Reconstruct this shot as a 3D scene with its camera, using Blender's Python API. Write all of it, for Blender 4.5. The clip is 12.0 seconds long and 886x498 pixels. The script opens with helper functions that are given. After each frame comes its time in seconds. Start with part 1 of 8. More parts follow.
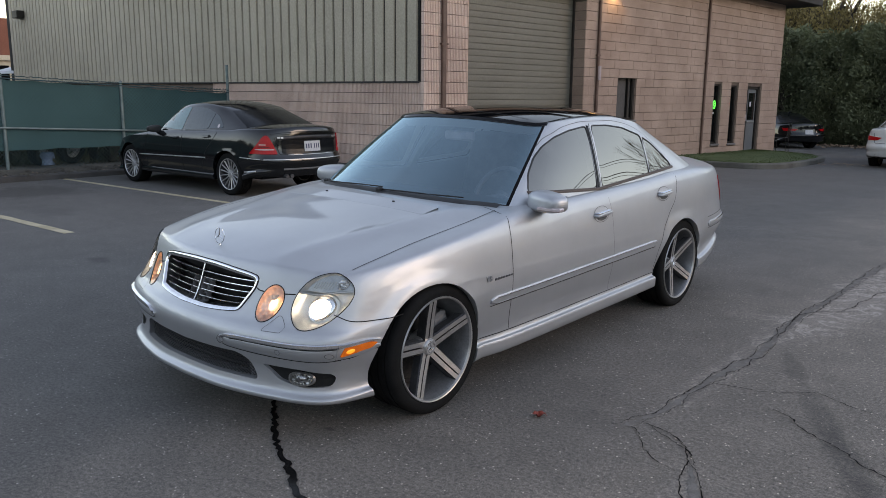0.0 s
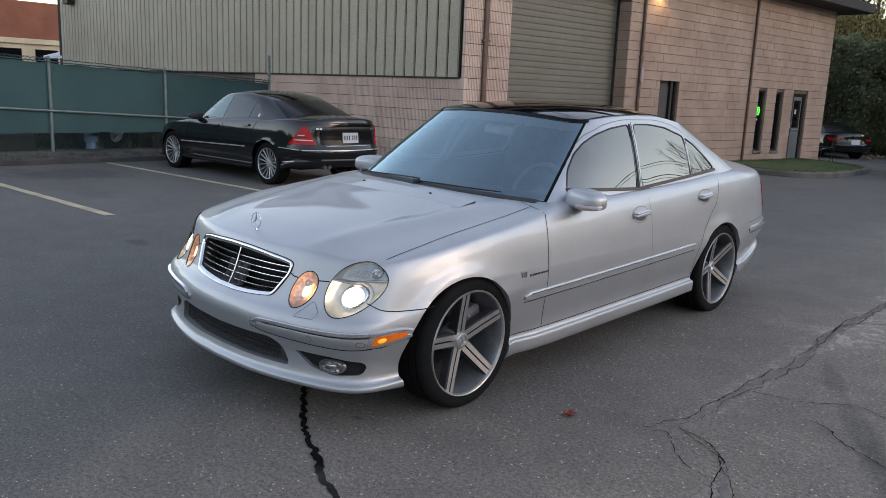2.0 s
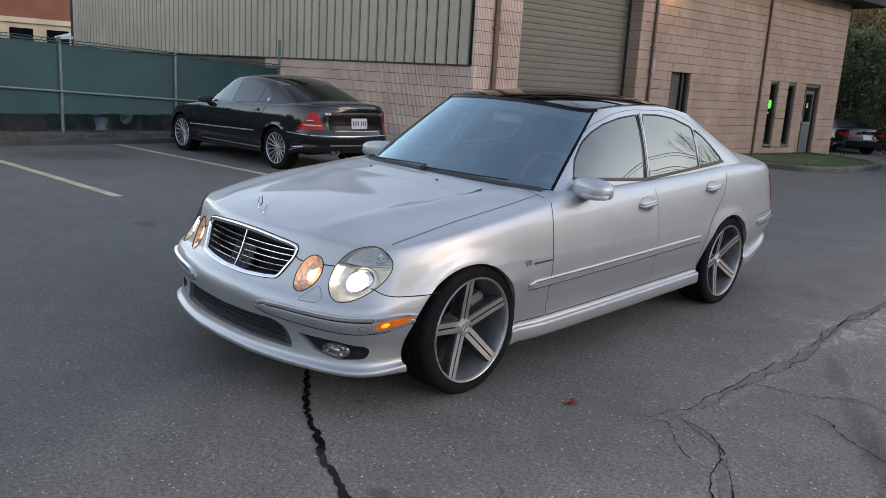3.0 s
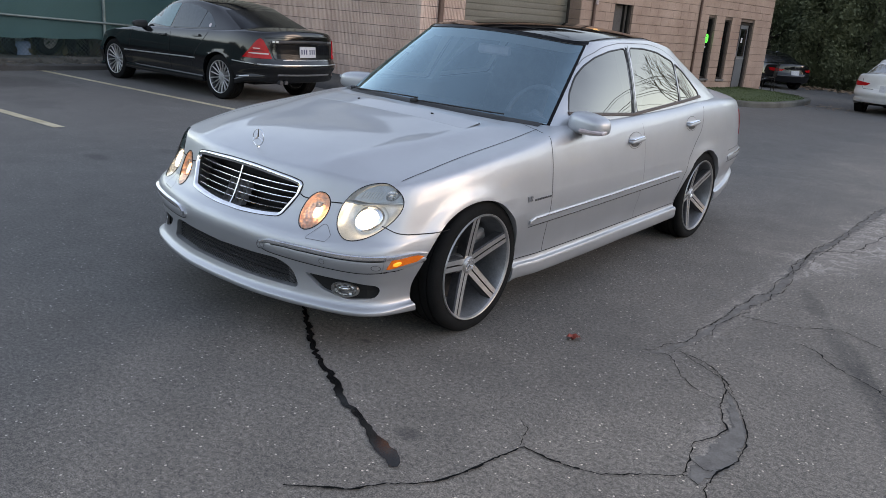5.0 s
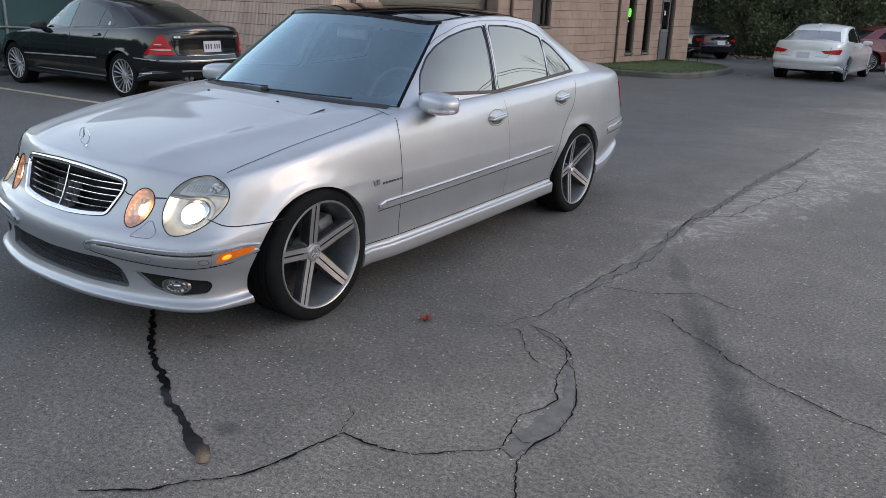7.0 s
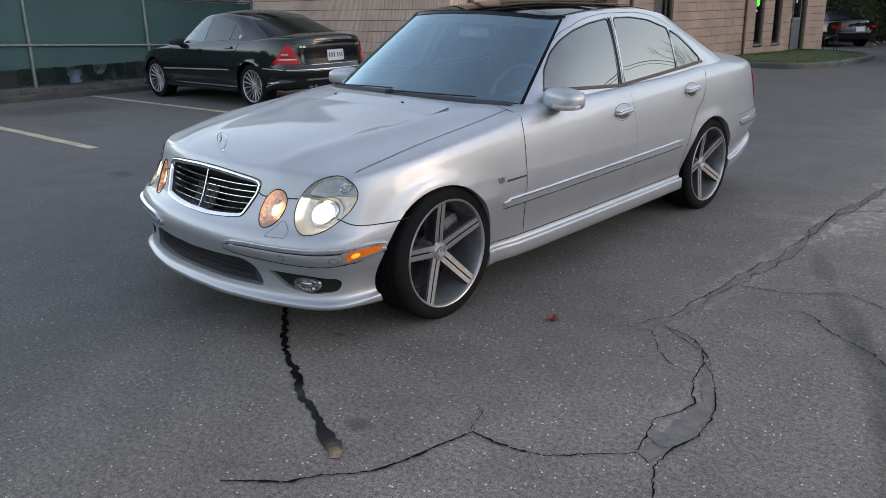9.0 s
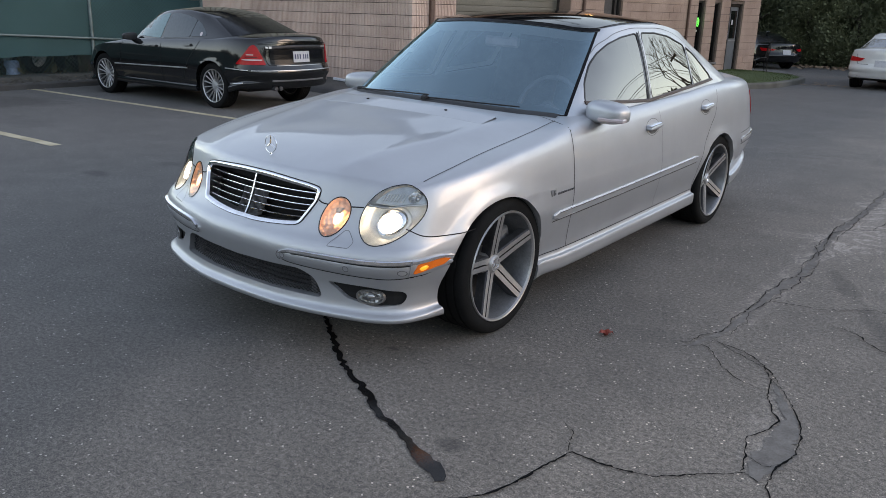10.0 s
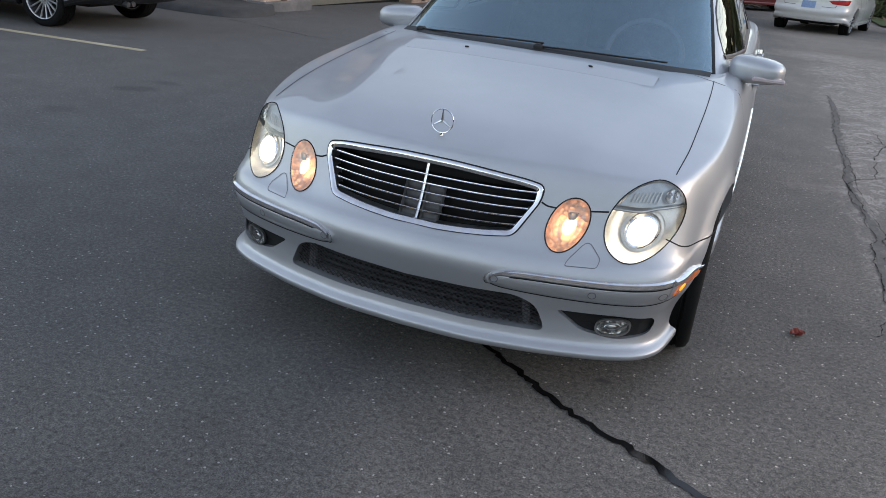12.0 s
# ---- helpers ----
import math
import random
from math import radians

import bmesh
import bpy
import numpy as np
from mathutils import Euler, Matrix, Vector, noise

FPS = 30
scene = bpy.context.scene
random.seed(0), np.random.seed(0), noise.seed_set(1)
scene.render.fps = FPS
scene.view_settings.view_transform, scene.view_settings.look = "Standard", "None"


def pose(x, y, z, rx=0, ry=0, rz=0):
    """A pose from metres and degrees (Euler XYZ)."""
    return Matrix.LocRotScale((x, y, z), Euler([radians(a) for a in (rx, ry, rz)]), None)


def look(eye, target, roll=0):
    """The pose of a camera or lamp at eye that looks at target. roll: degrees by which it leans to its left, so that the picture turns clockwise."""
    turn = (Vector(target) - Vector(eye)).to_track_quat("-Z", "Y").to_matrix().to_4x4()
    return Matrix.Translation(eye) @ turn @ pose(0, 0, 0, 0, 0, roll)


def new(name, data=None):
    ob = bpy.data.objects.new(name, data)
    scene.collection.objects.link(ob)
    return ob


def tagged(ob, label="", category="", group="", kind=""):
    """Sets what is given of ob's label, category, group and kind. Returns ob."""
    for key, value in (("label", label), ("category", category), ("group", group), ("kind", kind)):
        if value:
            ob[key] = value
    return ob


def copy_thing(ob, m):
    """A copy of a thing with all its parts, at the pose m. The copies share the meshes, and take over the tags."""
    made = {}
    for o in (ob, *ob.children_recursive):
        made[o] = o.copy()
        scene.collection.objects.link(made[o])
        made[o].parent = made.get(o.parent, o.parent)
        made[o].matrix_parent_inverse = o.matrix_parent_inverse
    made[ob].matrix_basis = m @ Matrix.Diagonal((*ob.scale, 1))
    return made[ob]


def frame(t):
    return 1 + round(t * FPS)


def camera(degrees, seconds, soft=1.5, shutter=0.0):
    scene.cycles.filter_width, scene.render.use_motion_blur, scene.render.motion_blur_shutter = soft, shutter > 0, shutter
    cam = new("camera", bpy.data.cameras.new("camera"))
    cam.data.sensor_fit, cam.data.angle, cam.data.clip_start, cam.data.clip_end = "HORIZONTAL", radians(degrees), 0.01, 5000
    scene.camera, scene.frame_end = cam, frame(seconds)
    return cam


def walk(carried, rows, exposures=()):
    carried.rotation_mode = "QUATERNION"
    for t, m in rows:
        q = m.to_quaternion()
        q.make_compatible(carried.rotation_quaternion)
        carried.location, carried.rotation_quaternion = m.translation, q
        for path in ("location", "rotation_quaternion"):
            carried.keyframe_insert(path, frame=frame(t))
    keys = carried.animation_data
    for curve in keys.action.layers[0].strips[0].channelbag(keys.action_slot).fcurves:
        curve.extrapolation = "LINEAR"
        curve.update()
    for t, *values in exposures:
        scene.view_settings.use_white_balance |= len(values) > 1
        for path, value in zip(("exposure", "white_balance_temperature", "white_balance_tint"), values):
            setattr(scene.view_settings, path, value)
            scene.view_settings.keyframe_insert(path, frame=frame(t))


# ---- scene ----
cam = camera(58.3, 12.0, soft=0.35)
PATH = [
    (0, (3.255, -2.767, 1.519), (1.982, -1.273, 1.136), 0.6),
    (0.5, (3.254, -2.769, 1.513), (1.962, -1.29, 1.138), 0.6),
    (1, (3.239, -2.767, 1.494), (1.929, -1.303, 1.12), 1.4),
    (1.5, (3.23, -2.761, 1.485), (1.912, -1.307, 1.1), 2.1),
    (2, (3.231, -2.756, 1.488), (1.897, -1.318, 1.098), 2.4),
    (2.5, (3.237, -2.755, 1.48), (1.896, -1.328, 1.074), 3.0),
    (3, (3.244, -2.754, 1.482), (1.902, -1.332, 1.062), 3.4),
    (4.8, (2.935, -2.929, 1.462), (1.754, -1.417, 0.896), 4.8),
    (5, (2.93, -2.941, 1.462), (1.759, -1.424, 0.89), 4.6),
    (5.5, (2.943, -2.93, 1.46), (1.812, -1.388, 0.874), 4.1),
    (6, (2.999, -2.865, 1.456), (1.941, -1.28, 0.85), 2.7),
    (6.5, (3.252, -2.699, 1.46), (2.195, -1.112, 0.858), 1.3),
    (6.7, (3.327, -2.652, 1.475), (2.269, -1.065, 0.876), 1.7),
    (8.3, (3.357, -2.52, 1.443), (2.112, -1.071, 0.852), -0.3),
    (8.5, (3.361, -2.545, 1.454), (2.095, -1.113, 0.864), -0.6),
    (9, (3.285, -2.597, 1.438), (1.975, -1.206, 0.845), -1.1),
    (9.5, (3.049, -2.835, 1.437), (1.849, -1.345, 0.856), 0.8),
    (10, (2.757, -2.922, 1.432), (1.593, -1.401, 0.856), 1.6),
    (10.5, (2.319, -2.899, 1.452), (1.237, -1.316, 0.881), 2.3),
    (11, (1.885, -3.036, 1.46), (0.868, -1.41, 0.892), 3.2),
    (11.5, (1.43, -3.018, 1.387), (0.573, -1.329, 0.743), 3.9),
    (12, (0.91, -2.968, 1.412), (0.271, -1.225, 0.668), 5.0),
]
walk(cam, [(t, look(eye, target, roll)) for t, eye, target, roll in PATH], [(0, 1.70, 8500, 24), (2.5, 1.84, 8500, 24), (5.5, 1.98, 8500, 24), (9.5, 1.88, 8500, 23), (11, 1.97, 8500, 23), (12, 1.90, 8500, 23)])

# ---- world and light ----
world = bpy.data.worlds.new("dusk_sky")
scene.world = world
world.use_nodes = True
wn, wl = world.node_tree.nodes, world.node_tree.links
sky = wn.new("ShaderNodeTexSky")
sky.sky_type = "NISHITA"
sky.sun_disc = False
sky.sun_elevation, sky.sun_rotation = radians(12.0), radians(66.0)
sky.air_density, sky.dust_density, sky.ozone_density = 1.0, 0.05, 1.0
wn["Background"].inputs["Strength"].default_value = 0.15
# a thin even veil of high cloud over the whole sky
veil = wn.new("ShaderNodeMix")
veil.data_type, veil.blend_type = "RGBA", "MIX"
veil.inputs["Factor"].default_value = 0.04
veil.inputs[7].default_value = (2.6, 2.65, 2.75, 1)
wl.new(sky.outputs[0], veil.inputs[6])
wl.new(veil.outputs[2], wn["Background"].inputs["Color"])
sun_data = bpy.data.lights.new("sun", "SUN")
sun_data.energy, sun_data.angle, sun_data.color = 0.25, radians(25), (1.0, 0.86, 0.72)
sun = new("sun", sun_data)
sun.matrix_world = look((18.3, 8.1, 4.3), (0, 0, 0))

# ---- materials ----
def material(name):
    m = bpy.data.materials.new(name)
    m.use_nodes = True
    return m, m.node_tree.nodes, m.node_tree.links, m.node_tree.nodes["Principled BSDF"]


def ramp(nodes, links, source, stops):
    r = nodes.new("ShaderNodeValToRGB")
    els = r.color_ramp.elements
    while len(els) < len(stops):
        els.new(0.5)
    for e, (p, c) in zip(els, stops):
        e.position, e.color = p, (*c, 1) if len(c) == 3 else c
    links.new(source, r.inputs["Fac"])
    return r.outputs["Color"]


def noise_tex(nodes, links, coords, scale, detail=4.0, rough=0.6, kind="ShaderNodeTexNoise"):
    n = nodes.new(kind)
    n.inputs["Scale"].default_value = scale
    if kind == "ShaderNodeTexNoise":
        n.inputs["Detail"].default_value, n.inputs["Roughness"].default_value = detail, rough
    links.new(coords, n.inputs["Vector"])
    return n


def mixed(nodes, links, kind, fac, a, b):
    n = nodes.new("ShaderNodeMix")
    n.data_type, n.blend_type = "RGBA", kind
    for sock, v in ((n.inputs[0], fac), (n.inputs[6], a), (n.inputs[7], b)):
        if hasattr(v, "is_output"):
            links.new(v, sock)
        elif isinstance(v, (int, float)):
            sock.default_value = v
        else:
            sock.default_value = (*v, 1)
    return n.outputs[2]


def bumped(nodes, links, bsdf, height, strength, distance):
    b = nodes.new("ShaderNodeBump")
    b.inputs["Strength"].default_value, b.inputs["Distance"].default_value = strength, distance
    links.new(height, b.inputs["Height"])
    links.new(b.outputs[0], bsdf.inputs["Normal"])


def worn(name, a, b, rough, scale=6.0, fine=90.0, bump=0.3, depth=0.004, metal=0.0, coat=0.0, vary=0.0, spec=0.5):
    """Two tones in large stains, a fine grain with relief, and a change from object to object."""
    m, n, l, p = material(name)
    co = n.new("ShaderNodeTexCoord").outputs["Object"]
    if vary:
        co = n.new("ShaderNodeNewGeometry").outputs["Position"]
    big = noise_tex(n, l, co, scale, 5)
    small = noise_tex(n, l, co, fine, 3, 0.7)
    col = ramp(n, l, big.outputs["Fac"], [(0.35, a), (0.68, b)])
    col = mixed(n, l, "OVERLAY", 0.35, col, ramp(n, l, small.outputs["Fac"], [(0.3, (0.3, 0.3, 0.3)), (0.7, (0.7, 0.7, 0.7))]))
    if vary:
        info = n.new("ShaderNodeObjectInfo")
        col = mixed(n, l, "MULTIPLY", vary, col, ramp(n, l, info.outputs["Random"], [(0, (0.72, 0.72, 0.74)), (1, (1.0, 0.98, 0.96))]))
    l.new(col, p.inputs["Base Color"])
    rr = n.new("ShaderNodeMapRange")
    rr.inputs["To Min"].default_value, rr.inputs["To Max"].default_value = rough * 0.85, min(1, rough * 1.15)
    l.new(big.outputs["Fac"], rr.inputs["Value"])
    l.new(rr.outputs[0], p.inputs["Roughness"])
    p.inputs["Metallic"].default_value, p.inputs["Coat Weight"].default_value = metal, coat
    p.inputs["Specular IOR Level"].default_value = spec
    if bump:
        bumped(n, l, p, small.outputs["Fac"], bump, depth)
    return m


def paint(name, colour, metal, rough, flake=0.0, coat=1.0, dirt=0.12):
    """Car paint: a base with fine flakes under a clear coat, thinly dusty."""
    m, n, l, p = material(name)
    co = n.new("ShaderNodeTexCoord").outputs["Object"]
    big = noise_tex(n, l, co, 3.0, 6)
    tone = tuple(c * (1 - dirt) + 0.09 * dirt for c in colour)
    col = ramp(n, l, big.outputs["Fac"], [(0.35, colour), (0.75, tone)])
    l.new(col, p.inputs["Base Color"])
    p.inputs["Metallic"].default_value, p.inputs["Roughness"].default_value = metal, rough
    p.inputs["Coat Weight"].default_value, p.inputs["Coat Roughness"].default_value = coat, 0.05
    if flake:
        f = noise_tex(n, l, co, 900.0, 1)
        bumped(n, l, p, f.outputs["Fac"], flake, 0.0006)
    return m


def plain(name, colour, rough, metal=0.0, emit=None, power=0.0, spec=0.5, coat=0.0):
    m, n, l, p = material(name)
    co = n.new("ShaderNodeTexCoord").outputs["Object"]
    t = noise_tex(n, l, co, 25.0, 4)
    lo = tuple(c * 0.82 for c in colour)
    l.new(ramp(n, l, t.outputs["Fac"], [(0.35, lo), (0.65, colour)]), p.inputs["Base Color"])
    p.inputs["Roughness"].default_value, p.inputs["Metallic"].default_value = rough, metal
    p.inputs["Specular IOR Level"].default_value, p.inputs["Coat Weight"].default_value = spec, coat
    if emit:
        p.inputs["Emission Color"].default_value = (*emit, 1)
        p.inputs["Emission Strength"].default_value = power
    return m


def pane(name, tint, gloss=(1, 1, 1), ior=1.5, boost=0.0):
    """Thin glass: what lies behind, tinted, under a mirror image that grows with the angle."""
    m, n, l, p = material(name)
    n.remove(p)
    tr, gl, mix, fr = n.new("ShaderNodeBsdfTransparent"), n.new("ShaderNodeBsdfGlossy"), n.new("ShaderNodeMixShader"), n.new("ShaderNodeFresnel")
    tr.inputs["Color"].default_value, gl.inputs["Color"].default_value = (*tint, 1), (*gloss, 1)
    gl.inputs["Roughness"].default_value, fr.inputs["IOR"].default_value = 0.01, ior
    add = n.new("ShaderNodeMath")
    add.inputs[1].default_value, add.use_clamp = boost, True
    l.new(fr.outputs[0], add.inputs[0])
    l.new(add.outputs[0], mix.inputs[0])
    l.new(tr.outputs[0], mix.inputs[1])
    l.new(gl.outputs[0], mix.inputs[2])
    l.new(mix.outputs[0], n["Material Output"].inputs["Surface"])
    return m


def asphalt_material():
    m, n, l, p = material("asphalt")
    co = n.new("ShaderNodeNewGeometry").outputs["Position"]
    big = noise_tex(n, l, co, 0.35, 6, 0.65)
    mid = noise_tex(n, l, co, 3.2, 5, 0.7)
    grit = noise_tex(n, l, co, 55.0, 5, 0.85)
    stones = noise_tex(n, l, co, 100.0, kind="ShaderNodeTexVoronoi")
    col = ramp(n, l, big.outputs["Fac"], [(0.3, (0.0645, 0.0622, 0.0600)), (0.7, (0.093, 0.0898, 0.0865))])
    col = mixed(n, l, "OVERLAY", 0.45, col, ramp(n, l, mid.outputs["Fac"], [(0.3, (0.30, 0.30, 0.30)), (0.7, (0.68, 0.68, 0.68))]))
    col = mixed(n, l, "OVERLAY", 0.8, col, ramp(n, l, grit.outputs["Fac"], [(0.35, (0.07, 0.07, 0.07)), (0.65, (0.93, 0.93, 0.93))]))
    fine = noise_tex(n, l, co, 190.0, 3, 0.8)
    col = mixed(n, l, "MULTIPLY", 1.0, col, ramp(n, l, fine.outputs["Fac"], [(0.37, (0.40, 0.40, 0.40)), (0.63, (1.64, 1.62, 1.60))]))
    light = n.new("ShaderNodeSeparateColor")
    l.new(stones.outputs["Color"], light.inputs[0])
    some = n.new("ShaderNodeMath")
    some.operation, some.inputs[1].default_value = "GREATER_THAN", 0.983
    l.new(light.outputs[0], some.inputs[0])
    near = n.new("ShaderNodeMath")
    near.operation, near.inputs[1].default_value = "LESS_THAN", 0.42
    l.new(stones.outputs["Distance"], near.inputs[0])
    both = n.new("ShaderNodeMath")
    both.operation = "MULTIPLY"
    l.new(some.outputs[0], both.inputs[0])
    l.new(near.outputs[0], both.inputs[1])
    col = mixed(n, l, "MIX", both.outputs[0], col, (0.34, 0.325, 0.305))
    # the lane where traffic has worn the surface pale, with the sky glow on it painted in
    lane = n.new("ShaderNodeSeparateXYZ")
    l.new(co, lane.inputs[0])
    drift = n.new("ShaderNodeMath")
    drift.operation = "MULTIPLY_ADD"
    drift.inputs[1].default_value = 2.2
    l.new(big.outputs["Fac"], drift.inputs[0])
    l.new(lane.outputs["X"], drift.inputs[2])
    worn_and_glow = n.new("ShaderNodeMapRange")
    worn_and_glow.inputs["From Min"].default_value, worn_and_glow.inputs["From Max"].default_value = 1.1, 3.0
    worn_and_glow.inputs["To Min"].default_value, worn_and_glow.inputs["To Max"].default_value = 0, 1
    l.new(drift.outputs[0], worn_and_glow.inputs["Value"])
    col = mixed(n, l, "MULTIPLY", worn_and_glow.outputs[0], col, (2.30, 2.00, 1.74))
    # oil marks and damp tyre marks, each an ellipse with a ragged rim
    sep = n.new("ShaderNodeSeparateXYZ")
    l.new(co, sep.inputs[0])
    for cx, cy, rx, ry, turn, deep in STAINS:
        mp = n.new("ShaderNodeMapping")
        mp.vector_type = "TEXTURE"
        mp.inputs["Location"].default_value = (cx, cy, 0)
        mp.inputs["Rotation"].default_value = (0, 0, radians(turn))
        mp.inputs["Scale"].default_value = (rx, ry, 50)
        l.new(co, mp.inputs["Vector"])
        ln = n.new("ShaderNodeVectorMath")
        ln.operation = "LENGTH"
        l.new(mp.outputs[0], ln.inputs[0])
        wob = n.new("ShaderNodeMath")
        wob.operation = "MULTIPLY_ADD"
        wob.inputs[1].default_value = 1.6
        l.new(mid.outputs["Fac"], wob.inputs[0])
        l.new(ln.outputs["Value"], wob.inputs[2])
        fade = n.new("ShaderNodeMapRange")
        fade.inputs["From Min"].default_value, fade.inputs["From Max"].default_value = 1.35, 1.95
        fade.inputs["To Min"].default_value, fade.inputs["To Max"].default_value = deep, 0
        l.new(wob.outputs[0], fade.inputs["Value"])
        col = mixed(n, l, "MIX", fade.outputs[0], col, mixed(n, l, "MULTIPLY", 1.0, col, (0.4, 0.4, 0.41) if deep > 0 else (1, 1, 1)))
    # the eroded surface beside the long crack: pinkish silt with a network of pale ridges
    vein = noise_tex(n, l, co, 3.4, 5, 0.62)
    vein.inputs["Distortion"].default_value = 1.4
    off = n.new("ShaderNodeMath")
    off.operation, off.inputs[1].default_value = "SUBTRACT", 0.5
    l.new(vein.outputs["Fac"], off.inputs[0])
    size = n.new("ShaderNodeMath")
    size.operation = "ABSOLUTE"
    l.new(off.outputs[0], size.inputs[0])
    ridge = n.new("ShaderNodeMapRange")
    ridge.inputs["From Min"].default_value, ridge.inputs["From Max"].default_value = 0.004, 0.034
    ridge.inputs["To Min"].default_value, ridge.inputs["To Max"].default_value = 1.0, 0.20
    l.new(size.outputs[0], ridge.inputs["Value"])
    for cx, cy, rx, ry, turn, deep in ERODED:
        mp = n.new("ShaderNodeMapping")
        mp.vector_type = "TEXTURE"
        mp.inputs["Location"].default_value, mp.inputs["Rotation"].default_value = (cx, cy, 0), (0, 0, radians(turn))
        mp.inputs["Scale"].default_value = (rx, ry, 50)
        l.new(co, mp.inputs["Vector"])
        ln = n.new("ShaderNodeVectorMath")
        ln.operation = "LENGTH"
        l.new(mp.outputs[0], ln.inputs[0])
        wob = n.new("ShaderNodeMath")
        wob.operation = "MULTIPLY_ADD"
        wob.inputs[1].default_value = 2.0
        l.new(mid.outputs["Fac"], wob.inputs[0])
        l.new(ln.outputs["Value"], wob.inputs[2])
        fade = n.new("ShaderNodeMapRange")
        fade.inputs["From Min"].default_value, fade.inputs["From Max"].default_value = 1.65, 2.15
        fade.inputs["To Min"].default_value, fade.inputs["To Max"].default_value = deep, 0
        l.new(wob.outputs[0], fade.inputs["Value"])
        amount = n.new("ShaderNodeMath")
        amount.operation = "MULTIPLY"
        l.new(fade.outputs[0], amount.inputs[0])
        l.new(ridge.outputs[0], amount.inputs[1])
        col = mixed(n, l, "MIX", amount.outputs[0], col, ramp(n, l, grit.outputs["Fac"], [(0.38, (0.32, 0.265, 0.23)), (0.60, (0.56, 0.475, 0.415))]))
    l.new(col, p.inputs["Base Color"])
    p.inputs["Roughness"].default_value = 0.78
    p.inputs["Specular IOR Level"].default_value = 0.45
    # dust that pales the surface at a low angle
    p.inputs["Sheen Weight"].default_value, p.inputs["Sheen Roughness"].default_value = 0.055, 0.6
    p.inputs["Sheen Tint"].default_value = (0.85, 0.82, 0.78, 1)
    bumped(n, l, p, grit.outputs["Fac"], 0.9, 0.004)
    return m


# centre, half axes, turn, depth of the dark marks on the asphalt
STAINS = [(-3.75, 0.6, 0.16, 0.10, 0, 0.8), (-3.75, 2.2, 0.2, 0.12, 20, 0.7), (-3.75, 2.55, 0.16, 0.1, 0, 0.6), (-3.7, 1.3, 0.14, 0.12, 0, 0.4),
          (-9.3, 2.25, 0.95, 0.8, 58, 0.85), (-7.1, 1.6, 0.5, 0.3, 0, 0.35),
          (1.97, 1.86, 0.34, 0.06, -66, 0.5), (2.29, 1.22, 0.40, 0.08, -64, 0.6), (2.55, 0.72, 0.36, 0.08, -64, 0.6), (2.70, 0.38, 0.34, 0.10, -66, 0.6),
          (2.85, 0.04, 0.34, 0.12, -66, 0.65), (2.97, -0.28, 0.26, 0.11, -66, 0.45), (1.32, -0.97, 0.06, 0.05, 0, 0.8), (0.64, -0.49, 0.03, 0.02, 0, 0.9)]
# centre, half axes, turn, strength of the eroded streaks beside the long crack
ERODED = [(1.70, 1.7, 0.09, 1.3, 0, 0.45), (1.84, 3.2, 0.24, 1.0, -8, 0.8), (2.04, 4.7, 0.42, 1.4, -6, 0.9), (2.28, 6.9, 0.66, 1.9, 0, 0.9), (2.40, 9.8, 0.85, 2.2, 0, 0.9), (2.2, 12.2, 1.3, 0.8, 0, 0.7), (2.13, -0.15, 0.07, 0.40, 8, 0.35), (1.72, 2.9, 0.5, 0.12, 18, 0.4)]
ASPHALT = asphalt_material()
TAR = worn("crack_tar", (0.006, 0.006, 0.006), (0.016, 0.015, 0.015), 0.95, 20, 200, 0.5, 0.003, spec=0.05)
WET = worn("wet_asphalt", (0.006, 0.006, 0.006), (0.016, 0.015, 0.015), 0.07, 20, 120, 0.12, 0.002, spec=0.35)
LINE_PAINT = worn("yellow_line_paint", (0.38, 0.315, 0.20), (0.56, 0.485, 0.34), 0.8, 3.0, 70, 0.5, 0.003)
CONCRETE = worn("concrete", (0.13, 0.12, 0.115), (0.24, 0.22, 0.21), 0.92, 2.5, 60, 0.4, 0.004)
KERB_STONE = worn("dull_kerb", (0.085, 0.080, 0.068), (0.15, 0.142, 0.125), 0.95, 2.0, 50, 0.5, 0.005)
KERB_ASPHALT = worn("kerb_asphalt", (0.05, 0.047, 0.045), (0.085, 0.08, 0.076), 0.95, 3.0, 60, 0.6, 0.006)
DIRT = worn("dirt", (0.045, 0.04, 0.033), (0.10, 0.088, 0.07), 1.0, 2.0, 40, 0.8, 0.01)
GRASS = worn("grass", (0.045, 0.075, 0.020), (0.085, 0.115, 0.040), 1.0, 1.5, 30, 0.5, 0.01)
BLOCK = worn("split_block", (0.36, 0.245, 0.192), (0.48, 0.342, 0.272), 0.95, 1.2, 45, 0.9, 0.008, vary=0.4)
# lighter copy of the block colour, raised against the ribs' own shade
BLOCK_RIB_LIT = worn("ribbed_split_block_lit", (0.60, 0.425, 0.35), (0.78, 0.585, 0.49), 0.95, 1.2, 45, 0.9, 0.008, vary=0.4)
MORTAR = worn("mortar", (0.13, 0.097, 0.080), (0.19, 0.142, 0.118), 1.0, 4, 60, 0.4, 0.004)
SIDING = worn("siding_paint", (0.40, 0.345, 0.265), (0.47, 0.41, 0.32), 0.55, 0.8, 25, 0.1, 0.002, vary=0.3)
# near-black that paints the shade in the siding's valleys
GROOVE_SHADE = worn("siding_groove", (0.008, 0.007, 0.006), (0.014, 0.013, 0.012), 0.8, 2, 30, 0.1)
ROLLER = worn("roller_door_paint", (0.142, 0.132, 0.106), (0.172, 0.160, 0.130), 0.5, 0.9, 30, 0.1, 0.002, vary=0.25)
